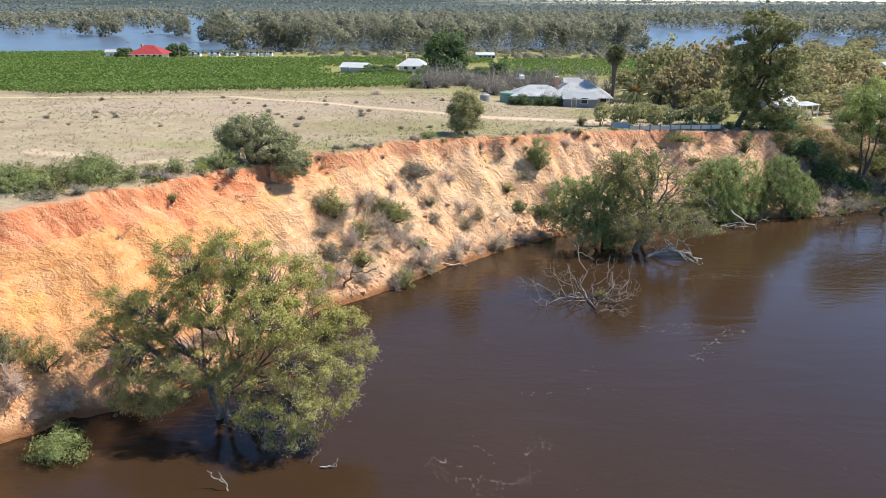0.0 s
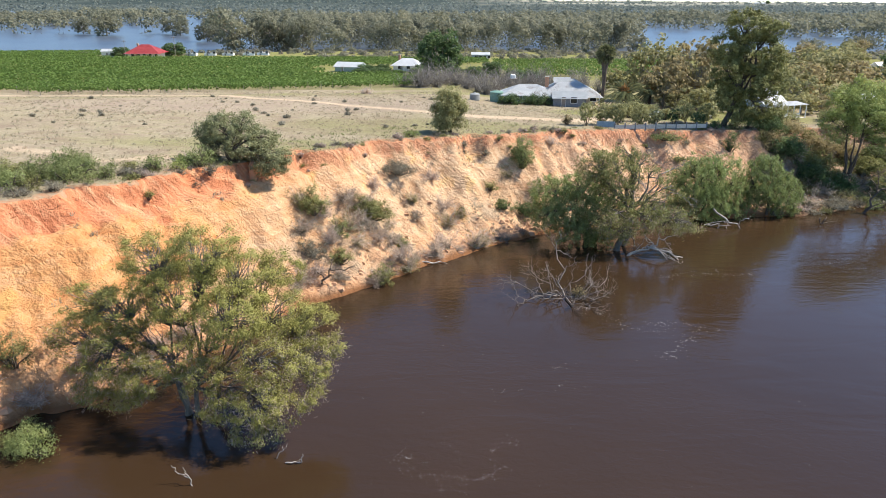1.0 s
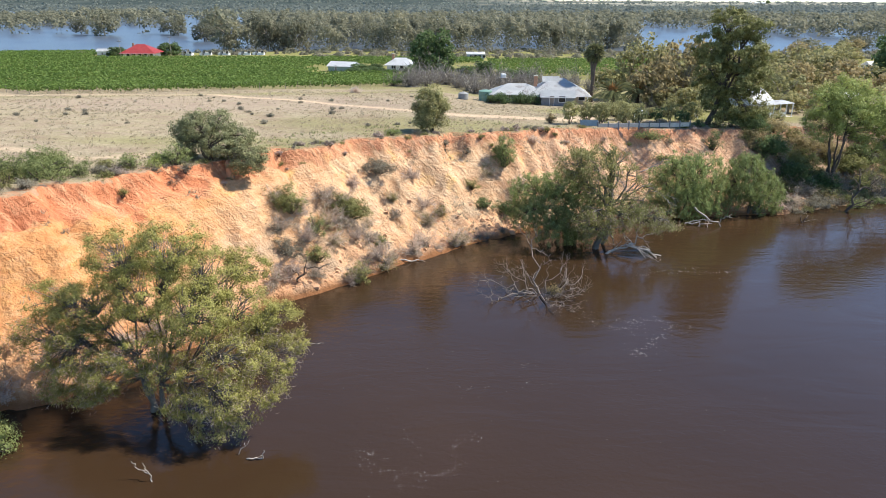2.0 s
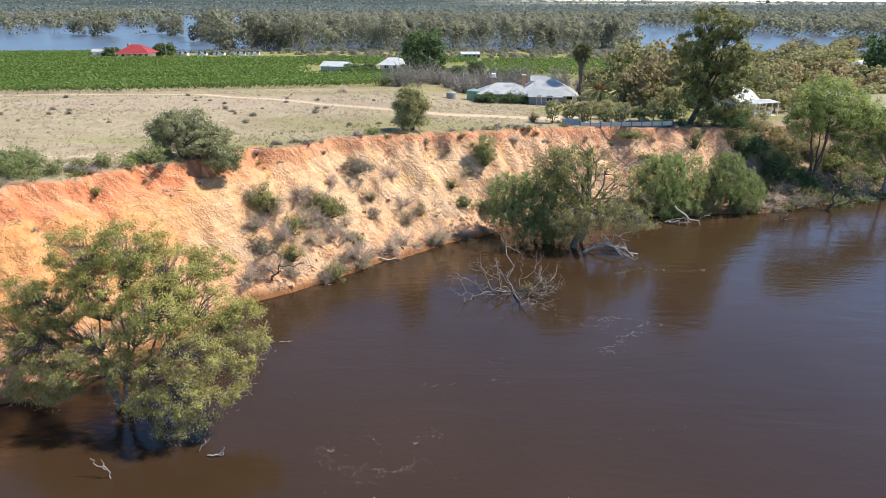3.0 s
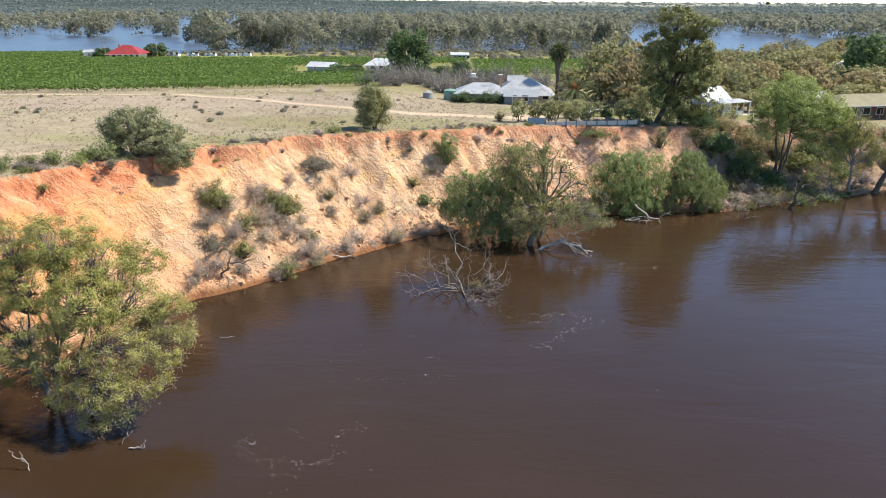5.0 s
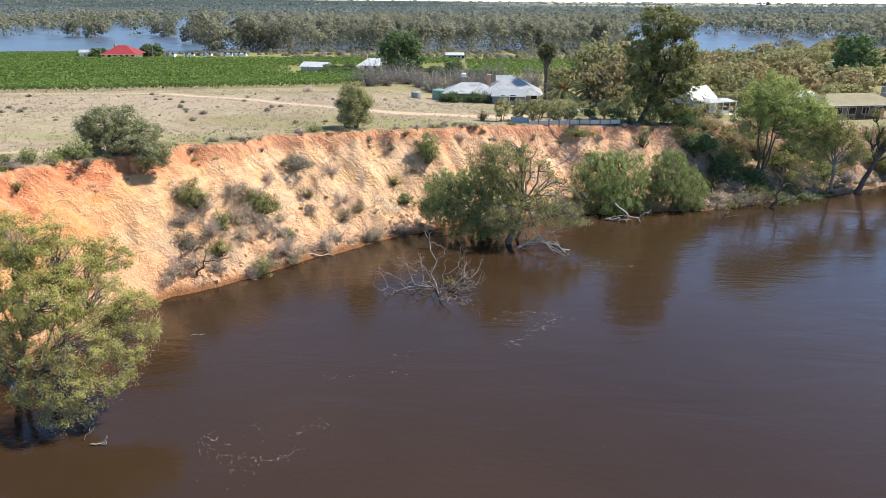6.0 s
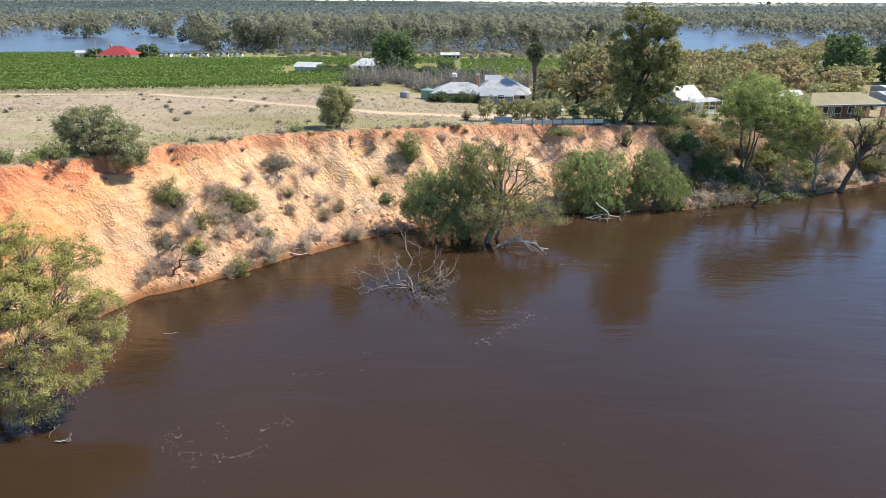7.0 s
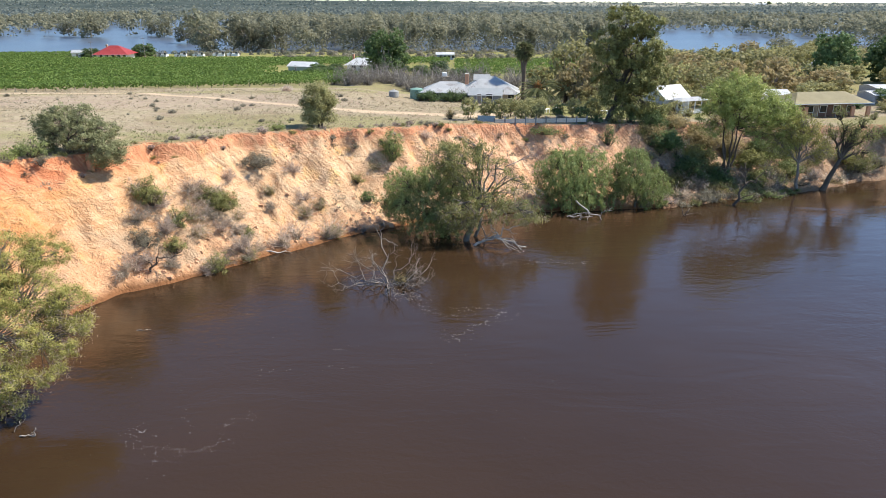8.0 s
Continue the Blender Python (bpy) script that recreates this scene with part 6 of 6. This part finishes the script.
for k, (kind, x, y, s, sz) in enumerate(((0, 54.0, 140, 0.75, 0.8), (2, 58.5, 146, 0.7, 0.9), (0, 74.0, 138, 0.7, 0.7), (1, 79.0, 140, 0.6, 0.7), (0, 60.0, 166, 1.1, 0.9), (2, 66.0, 172, 1.0, 0.9), (0, 102, 150, 0.8, 0.7), (1, 108, 158, 0.9, 0.8), (0, 115, 170, 0.9, 0.8), (2, 78, 128, 0.5, 0.6),
                                     (0, 46.0, 172, 1.0, 0.8), (1, 72, 160, 1.0, 0.9), (2, 90, 180, 1.1, 0.9), (0, 84, 200, 1.2, 0.9), (0, 136, 178, 0.8, 0.8), (3, 104, 140, 0.3, 0.3), (3, 110, 137, 0.28, 0.26), (2, 56.8, 127, 0.45, 0.55))):
    again(kind, x, y, s, sz, k * 131 % 360)

for k, (kind, x, y, s, sz) in enumerate(((0, 172, 300, 1.2, 0.8), (2, 186, 322, 1.2, 0.8), (0, 158, 282, 1.2, 0.8), (1, 199, 338, 1.3, 0.8), (0, 152, 258, 1.1, 0.8), (2, 118, 262, 1.1, 0.8), (0, 205, 352, 1.2, 0.8), (1, 178, 268, 1.1, 0.8),
                                     (0, 52, 146, 0.6, 0.7), (2, 70, 141, 0.6, 0.8), (0, 61, 140, 0.6, 0.8), (0, 85, 148, 0.8, 0.8), (2, 98, 147, 0.7, 0.8), (1, 83, 133, 0.45, 0.6), (0, 73.5, 127, 0.4, 0.6), (2, 80.5, 123.5, 0.35, 0.5),
                                     (0, 110, 158, 0.8, 0.7), (2, 116, 172, 0.9, 0.8), (1, 105, 160, 0.8, 0.8), (0, 122, 176, 0.9, 0.8), (0, 107, 133, 0.45, 0.5), (1, 112, 140, 0.5, 0.5), (0, 126, 141, 0.6, 0.6))):
    again(kind, x, y, s, sz, k * 97 % 360)
GARDEN = bush("garden_shrub", 40.5, 118.0, 2.8, 2.6, LEAF_MALLEE, "rounded olive shrub in the dry garden", 170, group="shrubs in the garden", dense=2.0, per=18, size=0.24, leaf_size=(0.28, 0.12))
for k, (x, y, s) in enumerate(((44, 122, 1.0), (38, 124, 0.9), (47.5, 118.5, 1.1), (50.5, 124, 1.0), (42, 130, 0.9), (36.5, 131, 1.0), (47, 130, 1.1), (54, 119, 1.1), (57.5, 122.5, 1.2), (60.5, 118.5, 1.3), (64, 121, 1.0), (69, 118, 1.2), (74, 119.5, 1.1), (84, 121, 0.8), (98, 122, 0.6), (103.5, 123.5, 0.8),
                              (33.5, 126, 0.9), (40, 137, 1.1), (53, 131, 1.2), (58.5, 131.5, 1.1), (34.5, 119, 0.8), (109, 125, 0.9), (71.5, 124, 1.1), (77, 125, 1.0))):
    copy_thing(GARDEN, pose(x, y, gz(x, y) - 0.05, 0, 0, k * 83 % 360) @ Matrix.Diagonal((s, s, s * (0.8 + 0.09 * (k % 5)), 1)))
# pale garden furniture and edging stones in the paved garden
def garden_table(x, y, rz):
    ob = thing("garden_table", x, y, None, rz, "white garden table in the paved garden", "table", "garden tables")
    part("tabletop", boxed(-0.8, -0.45, 0.70, 0.8, 0.45, 0.75, bevel=0.01), TRIM_WHITE, ob)
    for lx in (-0.7, 0.7):
        for ly in (-0.36, 0.36):
            part("leg", boxed(lx - 0.04, ly - 0.04, -0.1, lx + 0.04, ly + 0.04, 0.70), TRIM_WHITE, ob)


for x, y, rz in ((41.5, 125.5, 20), (45.2, 126.2, -15), (38.6, 120.8, 40), (49.0, 121.4, 5)):
    garden_table(x, y, rz)

for k, (x, y, s, sz) in enumerate(((-27.5, 246, 0.36, 0.32), (-23.5, 244, 0.40, 0.34), (-18.5, 245, 0.42, 0.36), (-13, 243, 0.36, 0.30), (-7, 246, 0.42, 0.36), (6, 236, 0.5, 0.45), (-20, 258, 0.42, 0.45), (25, 222, 0.5, 0.5), (31, 226, 0.45, 0.45))):
    again(3, x, y, s, sz, k * 59)


def tank_stand(x, y, h):
    """A small white tank on a slatted stand."""
    ob = thing("tank_stand", x, y, None, 10, "small white tank on a timber stand among bare trees", "tank")
    part("tank", boxed(-0.6, -0.6, h, 0.6, 0.6, h + 1.0, bevel=0.12), TRIM_WHITE, ob)
    part("platform", boxed(-1.0, -1.0, h - 0.15, 1.0, 1.0, h - 0.004), TIMBER, ob)
    for px in (-0.85, 0.85):
        for py in (-0.85, 0.85):
            part("leg", boxed(px - 0.09, py - 0.09, -0.4, px + 0.09, py + 0.09, h - 0.15), TIMBER, ob)


tank_stand(20.4, 182.0, 3.4)

# leafless orchard thicket between the vines and the homestead
BARE = [dry_bush("bare_tree", -8.0, 177.0, 6.5, 5.5, "grey leafless fruit tree in a thicket", 180, "bare trees", n=650, material=TWIG_DARK, category="bare tree"), dry_bush("bare_tree", -2.5, 179.0, 6.0, 4.6, "grey leafless fruit tree in a thicket", 181, "bare trees", n=650, material=TWIG_DARK, category="bare tree")]
r2 = np.random.default_rng(31)
for k in range(40):
    x = -5 + 48 * (k + r2.uniform(0, 0.9)) / 40
    y = 176 + r2.uniform(-4, 22) + (6 if x > 16 else 0)
    copy_thing(BARE[k % 2], pose(x, y, gz(x, y), 0, 0, k * 77 % 360) @ Matrix.Scale(r2.uniform(0.95, 1.5), 4))
copy_thing(BARE[0], pose(23.4, 151.4, gz(23.4, 151.4), 0, 0, 30) @ Matrix.Scale(0.8, 4))
copy_thing(BARE[1], pose(26.2, 152.0, gz(26.2, 152.0), 0, 0, 120) @ Matrix.Scale(0.75, 4))
dry_bush("brush_pile", -14.6, 153.6, 5.0, 1.3, "pile of grey-brown cut brushwood", 182, n=900, category="brush pile")

# ---------------------------------------------------------------- vines
VINE_POST = mesh_of("post", *(lambda v, f: (tube(v, f, [(0, 0, -0.3), (0, 0, 1.6)], [0.07, 0.06], 6), v, f)[1:])([], []))


def vine_row(points, per_m, label, group, staked=False, big=0.6):
    """One trellised row: a rolling hedge of leaves along the plan line."""
    (x0, y0), (x1, y1) = points
    ln = math.hypot(x1 - x0, y1 - y0)
    n = int(ln * per_m)
    k = rng.uniform(0, 1, n)
    px, py = x0 + (x1 - x0) * k, y0 + (y1 - y0) * k
    along = k * ln
    nx_, ny_ = -(y1 - y0) / ln, (x1 - x0) / ln
    top = 1.75 + 0.35 * hash_noise(along / 1.7, along * 0 + y0, 41)
    off = rng.normal(size=n) * 0.5
    h = 0.5 + (top - 0.5) * rng.uniform(0, 1, n) ** 0.6 * (1 - 0.25 * np.abs(off))
    c = np.stack([px + nx_ * off, py + ny_ * off, ground(px, py)[0] + h], 1)
    ob = thing("vine_row", x0, y0, None, 0, label, "vines", group)
    part("foliage", quads_mesh("foliage", leaves(c - np.array(ob.matrix_world.translation), big, big * 0.8, 0.15, out=np.stack([nx_ * off * 2, ny_ * off * 2, h - 0.6], 1), jitter=0.5, lie=0.6)), LEAF_VINE, ob)
    for j in range(int(ln / 6) + 1 if staked else 0):
        q = min(1.0, j * 6 / ln)
        px, py = x0 + (x1 - x0) * q, y0 + (y1 - y0) * q
        part("post", VINE_POST, TIMBER, ob).location = Vector((px, py, gz(px, py))) - ob.matrix_world.translation


for k in range(96):
    u = k * 3.1
    y_at = lambda x: 148.5 + u + (x + 84) * 0.335
    x0 = max(-84 - u * 1.15, -0.78 * (150 + u) - 8)
    x1 = -4 if u < 40 else (-12 if u < 58 else (-40 if u < 90 else (-46 if u < 116 else 22)))
    if y_at(x1) > 338:
        x1 = -84 + (338 - 148.5 - u) / 0.335
    if x1 < -172 and y_at(-172) < 418:
        x1 = -172
    if y_at(x1) > 418:
        x1 = -84 + (418 - 148.5 - u) / 0.335
    if x1 > x0 + 6:
        vine_row(((x0, y_at(x0)), (x1, y_at(x1))), 22 if k < 10 else 6, "trellised row of leafy green grape vines", "vine rows", k < 3, 0.46 if k < 10 else 0.66)
for k in range(28):
    y = 234 + 3.2 * k
    vine_row(((24, y), (104, y + 3)), 6, "trellised row of leafy green grape vines", "vine rows beyond the homestead")

# scrub and dry banks between the fields and the lake
r4 = np.random.default_rng(91)
for name, leaf, n, label in (("shore_scrub", LEAF_FOREST, 420, "low grey-green scrub along the lake shore"), ("shore_weeds", LEAF_GREY, 300, "dry grey weeds along the lake shore")):
    sx, sy = r4.uniform(-190, 260, n), r4.uniform(336, 412, n)
    ok = (sx > -60) | (sy > 372)
    sx, sy = sx[ok], sy[ok]
    n = len(sx)
    w, h = r4.uniform(1.2, 3.6, n), r4.uniform(0.8, 2.6, n)
    d = r4.normal(size=(n, 70, 3))
    d[..., 2] = np.abs(d[..., 2])
    d /= np.linalg.norm(d, axis=2, keepdims=True)
    c = d * r4.uniform(0.7, 1.05, (n, 70, 1)) * np.stack([w, w, h], 1)[:, None] + np.stack([sx, sy, ground(sx, sy)[0]], 1)[:, None]
    me = quads_mesh(name, leaves(c.reshape(-1, 3), 0.9, 0.6, 0.1, out=d.reshape(-1, 3) * 2, jitter=0.3, lie=0.7))
    me.materials.append(leaf)
    tagged(new(name, me), label, "scrub", kind="stuff")

# ---------------------------------------------------------------- drowned woods on the flood plain
def lake(a, y):
    """Open water, by bearing a = x / y."""
    left = (a < -0.27) & (y < np.interp(a, [-0.62, -0.46, -0.27], [760, 850, 1000]))
    right = (a > 0.275) & (a < 0.62) & (y < np.interp(a, [0.28, 0.40, 0.57, 0.62], [745, 650, 530, 480]))
    return left | right


def woods(name, y0, y1, area, quads, leaf, label, seed, big, lumps=7, tall=(9, 16), wide=(12, 21), skirt=0.22):
    """Crowns built of lumps, each a shell of leaf sprays, on pale stems."""
    r = np.random.default_rng(seed)
    n = int(0.5 * 1.9 * (y1 ** 2 - y0 ** 2) / area)
    y = np.sqrt(r.uniform(y0 ** 2, y1 ** 2, n))
    a = r.uniform(-0.95, 0.95, n)
    keep = ~lake(a, y) & (((y > 425) | (np.abs(a) < 0.24)) & (y > 405 + 30 * hash_noise(a * 9, y * 0, 54))) & (hash_noise(a * y / 70, y / 70, 51) > -0.55) | (lake(a, y) & (a < 0) & (y > 600) & (r.uniform(0, 1, n) < 0.25 * (hash_noise(a * y / 40, y / 60, 52) > 0.1)))
    x, y = (a * y)[keep], y[keep]
    n = len(x)
    grow = 1 + 0.22 * hash_noise(x / 90, y / 90, 53)
    h, w = r.uniform(*tall, n) * grow, r.uniform(*wide, n)
    base = np.maximum(ground(x, y)[0], -0.3)
    lump = r.normal(size=(n, lumps, 3))
    lump[..., 2] = np.abs(lump[..., 2]) - 0.35
    lump /= np.linalg.norm(lump, axis=2, keepdims=True)
    lump *= np.array((0.38, 0.38, 0.30)) * r.uniform(0.6, 1.0, (n, lumps, 1))
    pick = r.integers(0, lumps, (n, quads))
    d = r.normal(size=(n, quads, 3))
    d[..., 2] = np.where(r.uniform(0, 1, (n, quads)) < 0.6, np.abs(d[..., 2]), d[..., 2])
    d /= np.linalg.norm(d, axis=2, keepdims=True)
    c = lump[np.arange(n)[:, None], pick] + d * np.array((0.17, 0.17, 0.17)) * r.uniform(0.75, 1.1, (n, quads, 1))
    c[..., 0] *= w[:, None]
    c[..., 1] *= w[:, None]
    c[..., 2] = c[..., 2] * h[:, None] + 0.46 * h[:, None]
    low = r.uniform(0, 1, (n, quads)) < skirt
    c[..., 2] = np.where(low, r.uniform(0.02, 0.3, (n, quads)) * h[:, None], c[..., 2])
    c += np.stack([x, y, base], 1)[:, None]
    q = leaves(c.reshape(-1, 3), big, big * 0.95, 0.0, out=d.reshape(-1, 3) * 2.0 + (0, 0, 0.9), jitter=0.25, lie=0.95)
    trunk = np.stack([np.stack([x + dx, y, base + z], 1) for dx, z in ((-0.13, -0.4), (0.13, -0.4), (0.08, 0), (-0.08, 0))], 1)
    trunk[:, 2:, 2] += (0.45 * h)[:, None]
    me = quads_mesh(name, np.concatenate([q, trunk]))
    me.materials.append(leaf)
    me.materials.append(BARK_GUM)
    me.polygons.foreach_set("material_index", np.concatenate([np.zeros(len(q), np.int32), np.ones(n, np.int32)]))
    tagged(new(name, me), label, "woods", kind="stuff")


woods("near_woods", 385, 560, 250, 420, LEAF_FOREST, "grey-green gum woods standing in flood water", 61, 1.15, 9, (15, 24), (12, 22), 0.18)
woods("middle_woods", 560, 1100, 330, 64, LEAF_FOREST, "grey-green gum woods on the flood plain", 62, 2.2, 8, (13, 22), (13, 22), 0.12)
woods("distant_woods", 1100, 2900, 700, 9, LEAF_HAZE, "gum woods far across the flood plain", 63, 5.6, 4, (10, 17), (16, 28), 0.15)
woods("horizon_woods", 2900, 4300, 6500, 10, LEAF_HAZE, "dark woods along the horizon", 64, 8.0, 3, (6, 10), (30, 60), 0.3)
# single gums standing in the lake
KINDS.append(master("lake_gum", 13, 10, 0.4, LEAF_FOREST, "grey-green gum tree standing in the flooded lake", 9, x=-124, y=424, per=10, per_m3=0.4, leaf_size=(0.66, 0.37), n=20, group="gums in the lake"))
for k, (x, y, s, sz) in enumerate(((-285, 610, 2.3, 0.9), (-125, 430, 2.35, 1.0), (-101, 428, 1.4, 1.4), (-170, 520, 1.4, 0.9), (-82, 426, 1.7, 1.1), (-92, 436, 1.3, 1.3), (118, 425, 1.0, 1.0), (205, 392, 1.2, 0.7), (250, 420, 1.2, 0.8), (232, 398, 1.0, 0.8),
                                  (-190, 600, 1.6, 0.9), (-240, 640, 1.7, 0.9), (-205, 640, 1.3, 1.2), (-320, 640, 1.5, 0.9), (-215, 700, 1.8, 0.9), (-176, 560, 1.2, 1.1), (-222, 610, 1.2, 1.3))):
    ob = again(4, x, y, s, sz, k * 41)
    ob.location.z = max(gz(x, y), -0.4)

# a farm on the far rise
for x, y, s, sz in ((1700, 3800, 1.3, 0.9), (1722, 3830, 1.0, 0.8)):
    again(3, x, y, s, sz, 40)
for x, rz in ((1636, 4), (1596, -10), (1668, 20)):
    building("shed", x, 3780, 24, 12, 4, 3, "white-roofed farm shed on the far rise", WALL_WHITE, ROOF_WHITE, rz=rz, gable=True, windows=0, door=False, category="shed", group="sheds on the far rise")

# ---------------------------------------------------------------- grass, stones, foam
def scatter(n, x0, x1, y0, y1, seed):
    r = np.random.default_rng(seed)
    return r, r.uniform(x0, x1, n), r.uniform(y0, y1, n)


def tufts(name, label, x, y, material, blades, tall, wide, r):
    z = ground(x, y)[0]
    n = len(x)
    c = np.repeat(np.stack([x, y, z], 1), blades, 0) + r.normal(size=(n * blades, 3)) * (0.13, 0.13, 0.0)
    own = np.repeat(r.uniform(0.5, 1.4, (n, 1)), blades, 0)
    way = r.normal(size=(n * blades, 3)) * (0.55, 0.55, 0.1) + (0, 0, 1)
    side = np.cross(way, r.normal(size=(n * blades, 3)))
    side *= wide / (np.linalg.norm(side, axis=1, keepdims=True) + 1e-9)
    way = way * tall * own
    q = np.stack([c - side * 0.5, c + side * 0.5, c + way + side * 0.2, c + way - side * 0.2], 1)
    me = quads_mesh(name, q)
    me.materials.append(material)
    tagged(new(name, me), label, "grass", kind="stuff")


r, x, y = scatter(17000, -85, 40, 55, 160, 201)
z_, bl_, dl_, _ = ground(x, y)
near = np.exp(-dl_ / 7.0)
ok = (bl_ > 1.5) & (line_distance(x, y, TRACK_A) > 1.6) & (r.uniform(0, 1, len(x)) < 0.30 + 0.5 * near + 0.35 * (hash_noise(x / 6, y / 6, 71) > 0.1)) & (x > -0.78 * y)
tufts("dry_grass", "dry straw-coloured grass tussocks on the flat", x[ok], y[ok], GRASS_DRY, 5, 0.19, 0.08, r)
r, x, y = scatter(6000, -45, 95, 60, 118, 202)
z_, bl_, dl_, _ = ground(x, y)
ok = (bl_ > 1.5) & (dl_ < 9) & (hash_noise(x / 4, y / 4, 72) > -0.1) & (line_distance(x, y, TRACK_A) > 1.6)
tufts("green_grass", "short green grass and weeds near the edge", x[ok], y[ok], LEAF_BUSH, 5, 0.18, 0.07, r)
r, x, y = scatter(9000, -30, 50, 40, 106, 203)
z_, bl_, dl_, _ = ground(x, y)
ok = (bl_ > 0.06) & (bl_ < 0.97) & (hash_noise(x / 3.5, y / 3.5, 73) + 0.5 * np.clip((x + 12) / 14, 0, 1) > 0.55)
tufts("slope_weeds", "grey-green weeds and dry tufts on the bluff face", x[ok], y[ok], LEAF_GREY, 7, 0.30, 0.06, r)

# low saltbushes dotted over the flat
SALT = [bush("saltbush", -21.5, 104.7, 1.2, 0.6, LEAF_GREY, "small dark saltbush on the dry flat", 210, "saltbushes on the flat", dense=8, per=14, size=0.14, leaf_size=(0.2, 0.09), n=5)]
r = np.random.default_rng(204)
for k in range(46):
    x, y = r.uniform(-68, 6), r.uniform(94, 146)
    if abs(line_distance(np.array([x]), np.array([y]), TRACK_A)[0]) > 2 and x > -0.72 * y:
        copy_thing(SALT[0], pose(x, y, gz(x, y), 0, 0, k * 57 % 360) @ Matrix.Scale(r.uniform(0.4, 1.1), 4))

# clods at the foot of the bluff
r, x, y = scatter(9000, -32, 40, 38, 100, 205)
z_, bl_, dl_, _ = ground(x, y)
ok = (bl_ > 0.03) & (r.uniform(0, 1, len(x)) < np.interp(bl_, [0, 0.22, 0.6], [1, 0.6, 0.0])) & (hash_noise(x / 5, y / 5, 74) > -0.3) & ((x > -12) | (bl_ < 0.16))
v, f = [], []
for cx, cy, cz in zip(x[ok], y[ok], z_[ok]):
    s = 0.06 + 0.30 * r.uniform() ** 3
    j = len(v)
    for dx, dy, dz in ((-1, -1, -0.4), (1, -1, -0.4), (1, 1, -0.4), (-1, 1, -0.4), (-0.7, -0.6, 0.6), (0.7, -0.6, 0.6), (0.6, 0.7, 0.6), (-0.6, 0.7, 0.6)):
        v.append((cx + s * (dx + r.normal() * 0.25), cy + s * (dy + r.normal() * 0.25), cz + s * (dz + r.normal() * 0.2)))
    f += [tuple(j + i for i in q) for q in ((0, 1, 5, 4), (1, 2, 6, 5), (2, 3, 7, 6), (3, 0, 4, 7), (4, 5, 6, 7))]
me = mesh_of("earth_clods", v, f)
me.materials.append(plain("pale_clod", (0.40, 0.20, 0.105), (0.60, 0.36, 0.21), 2.0, 0.95, 0, 0.6))
tagged(new("earth_clods", me), "fallen clods of pale earth on the lower slope", "rubble", kind="stuff")

# foam drifting in threads and eddies
FOAM = plain("foam", (0.40, 0.37, 0.34), (0.66, 0.63, 0.60), 3.0, 0.7)
r = np.random.default_rng(206)
THREADS = (((15.5, 60.1), (18.4, 60.5), (18.5, 58.6), (19.8, 57.1), (21.1, 56.8)), ((21.3, 58.5), (23.2, 58.3), (22.6, 56.5), (21.1, 56.8)), ((23.6, 58.5), (25.5, 58.3), (26.9, 57.6), (24.6, 55.5), (22.6, 53.1), (20.9, 51.5)),
           ((26.3, 69.4), (28.4, 70.5), (30.3, 71.3), (32.0, 70.7), (34.2, 70.6), (36.9, 70.5)), ((5.6, 46.2), (8.5, 46.4)), ((10.7, 47.3), (14.0, 46.7)), ((11.2, 49.6), (13.6, 51.2)),
           ((-1.0, 38.6), (0.2, 36.7), (1.7, 36.0), (3.3, 35.9), (4.9, 35.9), (5.7, 36.5), (6.3, 37.2)), ((2.1, 39.8), (3.5, 38.7)), ((5.0, 38.3), (7.2, 40.4), (7.3, 38.8)), ((1.4, 35.3), (3.2, 34.4), (4.1, 34.2)), ((15.9, 60.5), (18.6, 64.3), (19.6, 67.1)), ((44.2, 72.6), (47.8, 74.7), (52.1, 74.8)))
q = []


def fleck(cx, cy, e, way):
    q.append([(cx + e * (2.2 * math.cos(t) * math.cos(way) - math.sin(t) * math.sin(way)), cy + e * (2.2 * math.cos(t) * math.sin(way) + math.sin(t) * math.cos(way)), 0.012 + 0.001 * (len(q) % 5)) for t in (0, 1.57, 3.14, 4.71)])


for line in THREADS:
    far = len(line) < 4
    for (ax, ay), (bx, by) in zip(line[:-1], line[1:]):
        ln, way = math.hypot(bx - ax, by - ay), math.atan2(by - ay, bx - ax)
        for k in range(int(ln * (5 if far else 11))):
            u = r.uniform()
            off = (0.12 + 0.55 * (r.uniform() < 0.5)) * r.normal() + 0.12 * math.sin(5 * u * ln)
            fleck(ax + (bx - ax) * u - math.sin(way) * off, ay + (by - ay) * u + math.cos(way) * off, r.uniform(0.008, 0.024), way + r.normal() * 0.5)
        # small eddies beside the thread
        for k in range(int(ln * (0.2 if far else 0.5))):
            u, rad, a0 = r.uniform(), r.uniform(0.2, 0.6), r.uniform(0, 6.3)
            ex, ey = ax + (bx - ax) * u + r.normal() * 0.5, ay + (by - ay) * u + r.normal() * 0.5
            for j in range(12):
                t = a0 + j * 0.33
                fleck(ex + rad * math.cos(t) + r.normal() * 0.03, ey + rad * math.sin(t) + r.normal() * 0.03, r.uniform(0.008, 0.022), t + 1.57)
for k in range(70):
    fleck(r.uniform(-4, 34), r.uniform(33, 66), r.uniform(0.008, 0.02), r.normal() * 0.5)
me = quads_mesh("foam", np.array(q))
me.materials.append(FOAM)
tagged(new("foam", me), "pale flecks of foam drifting on brown water", "foam", kind="stuff")
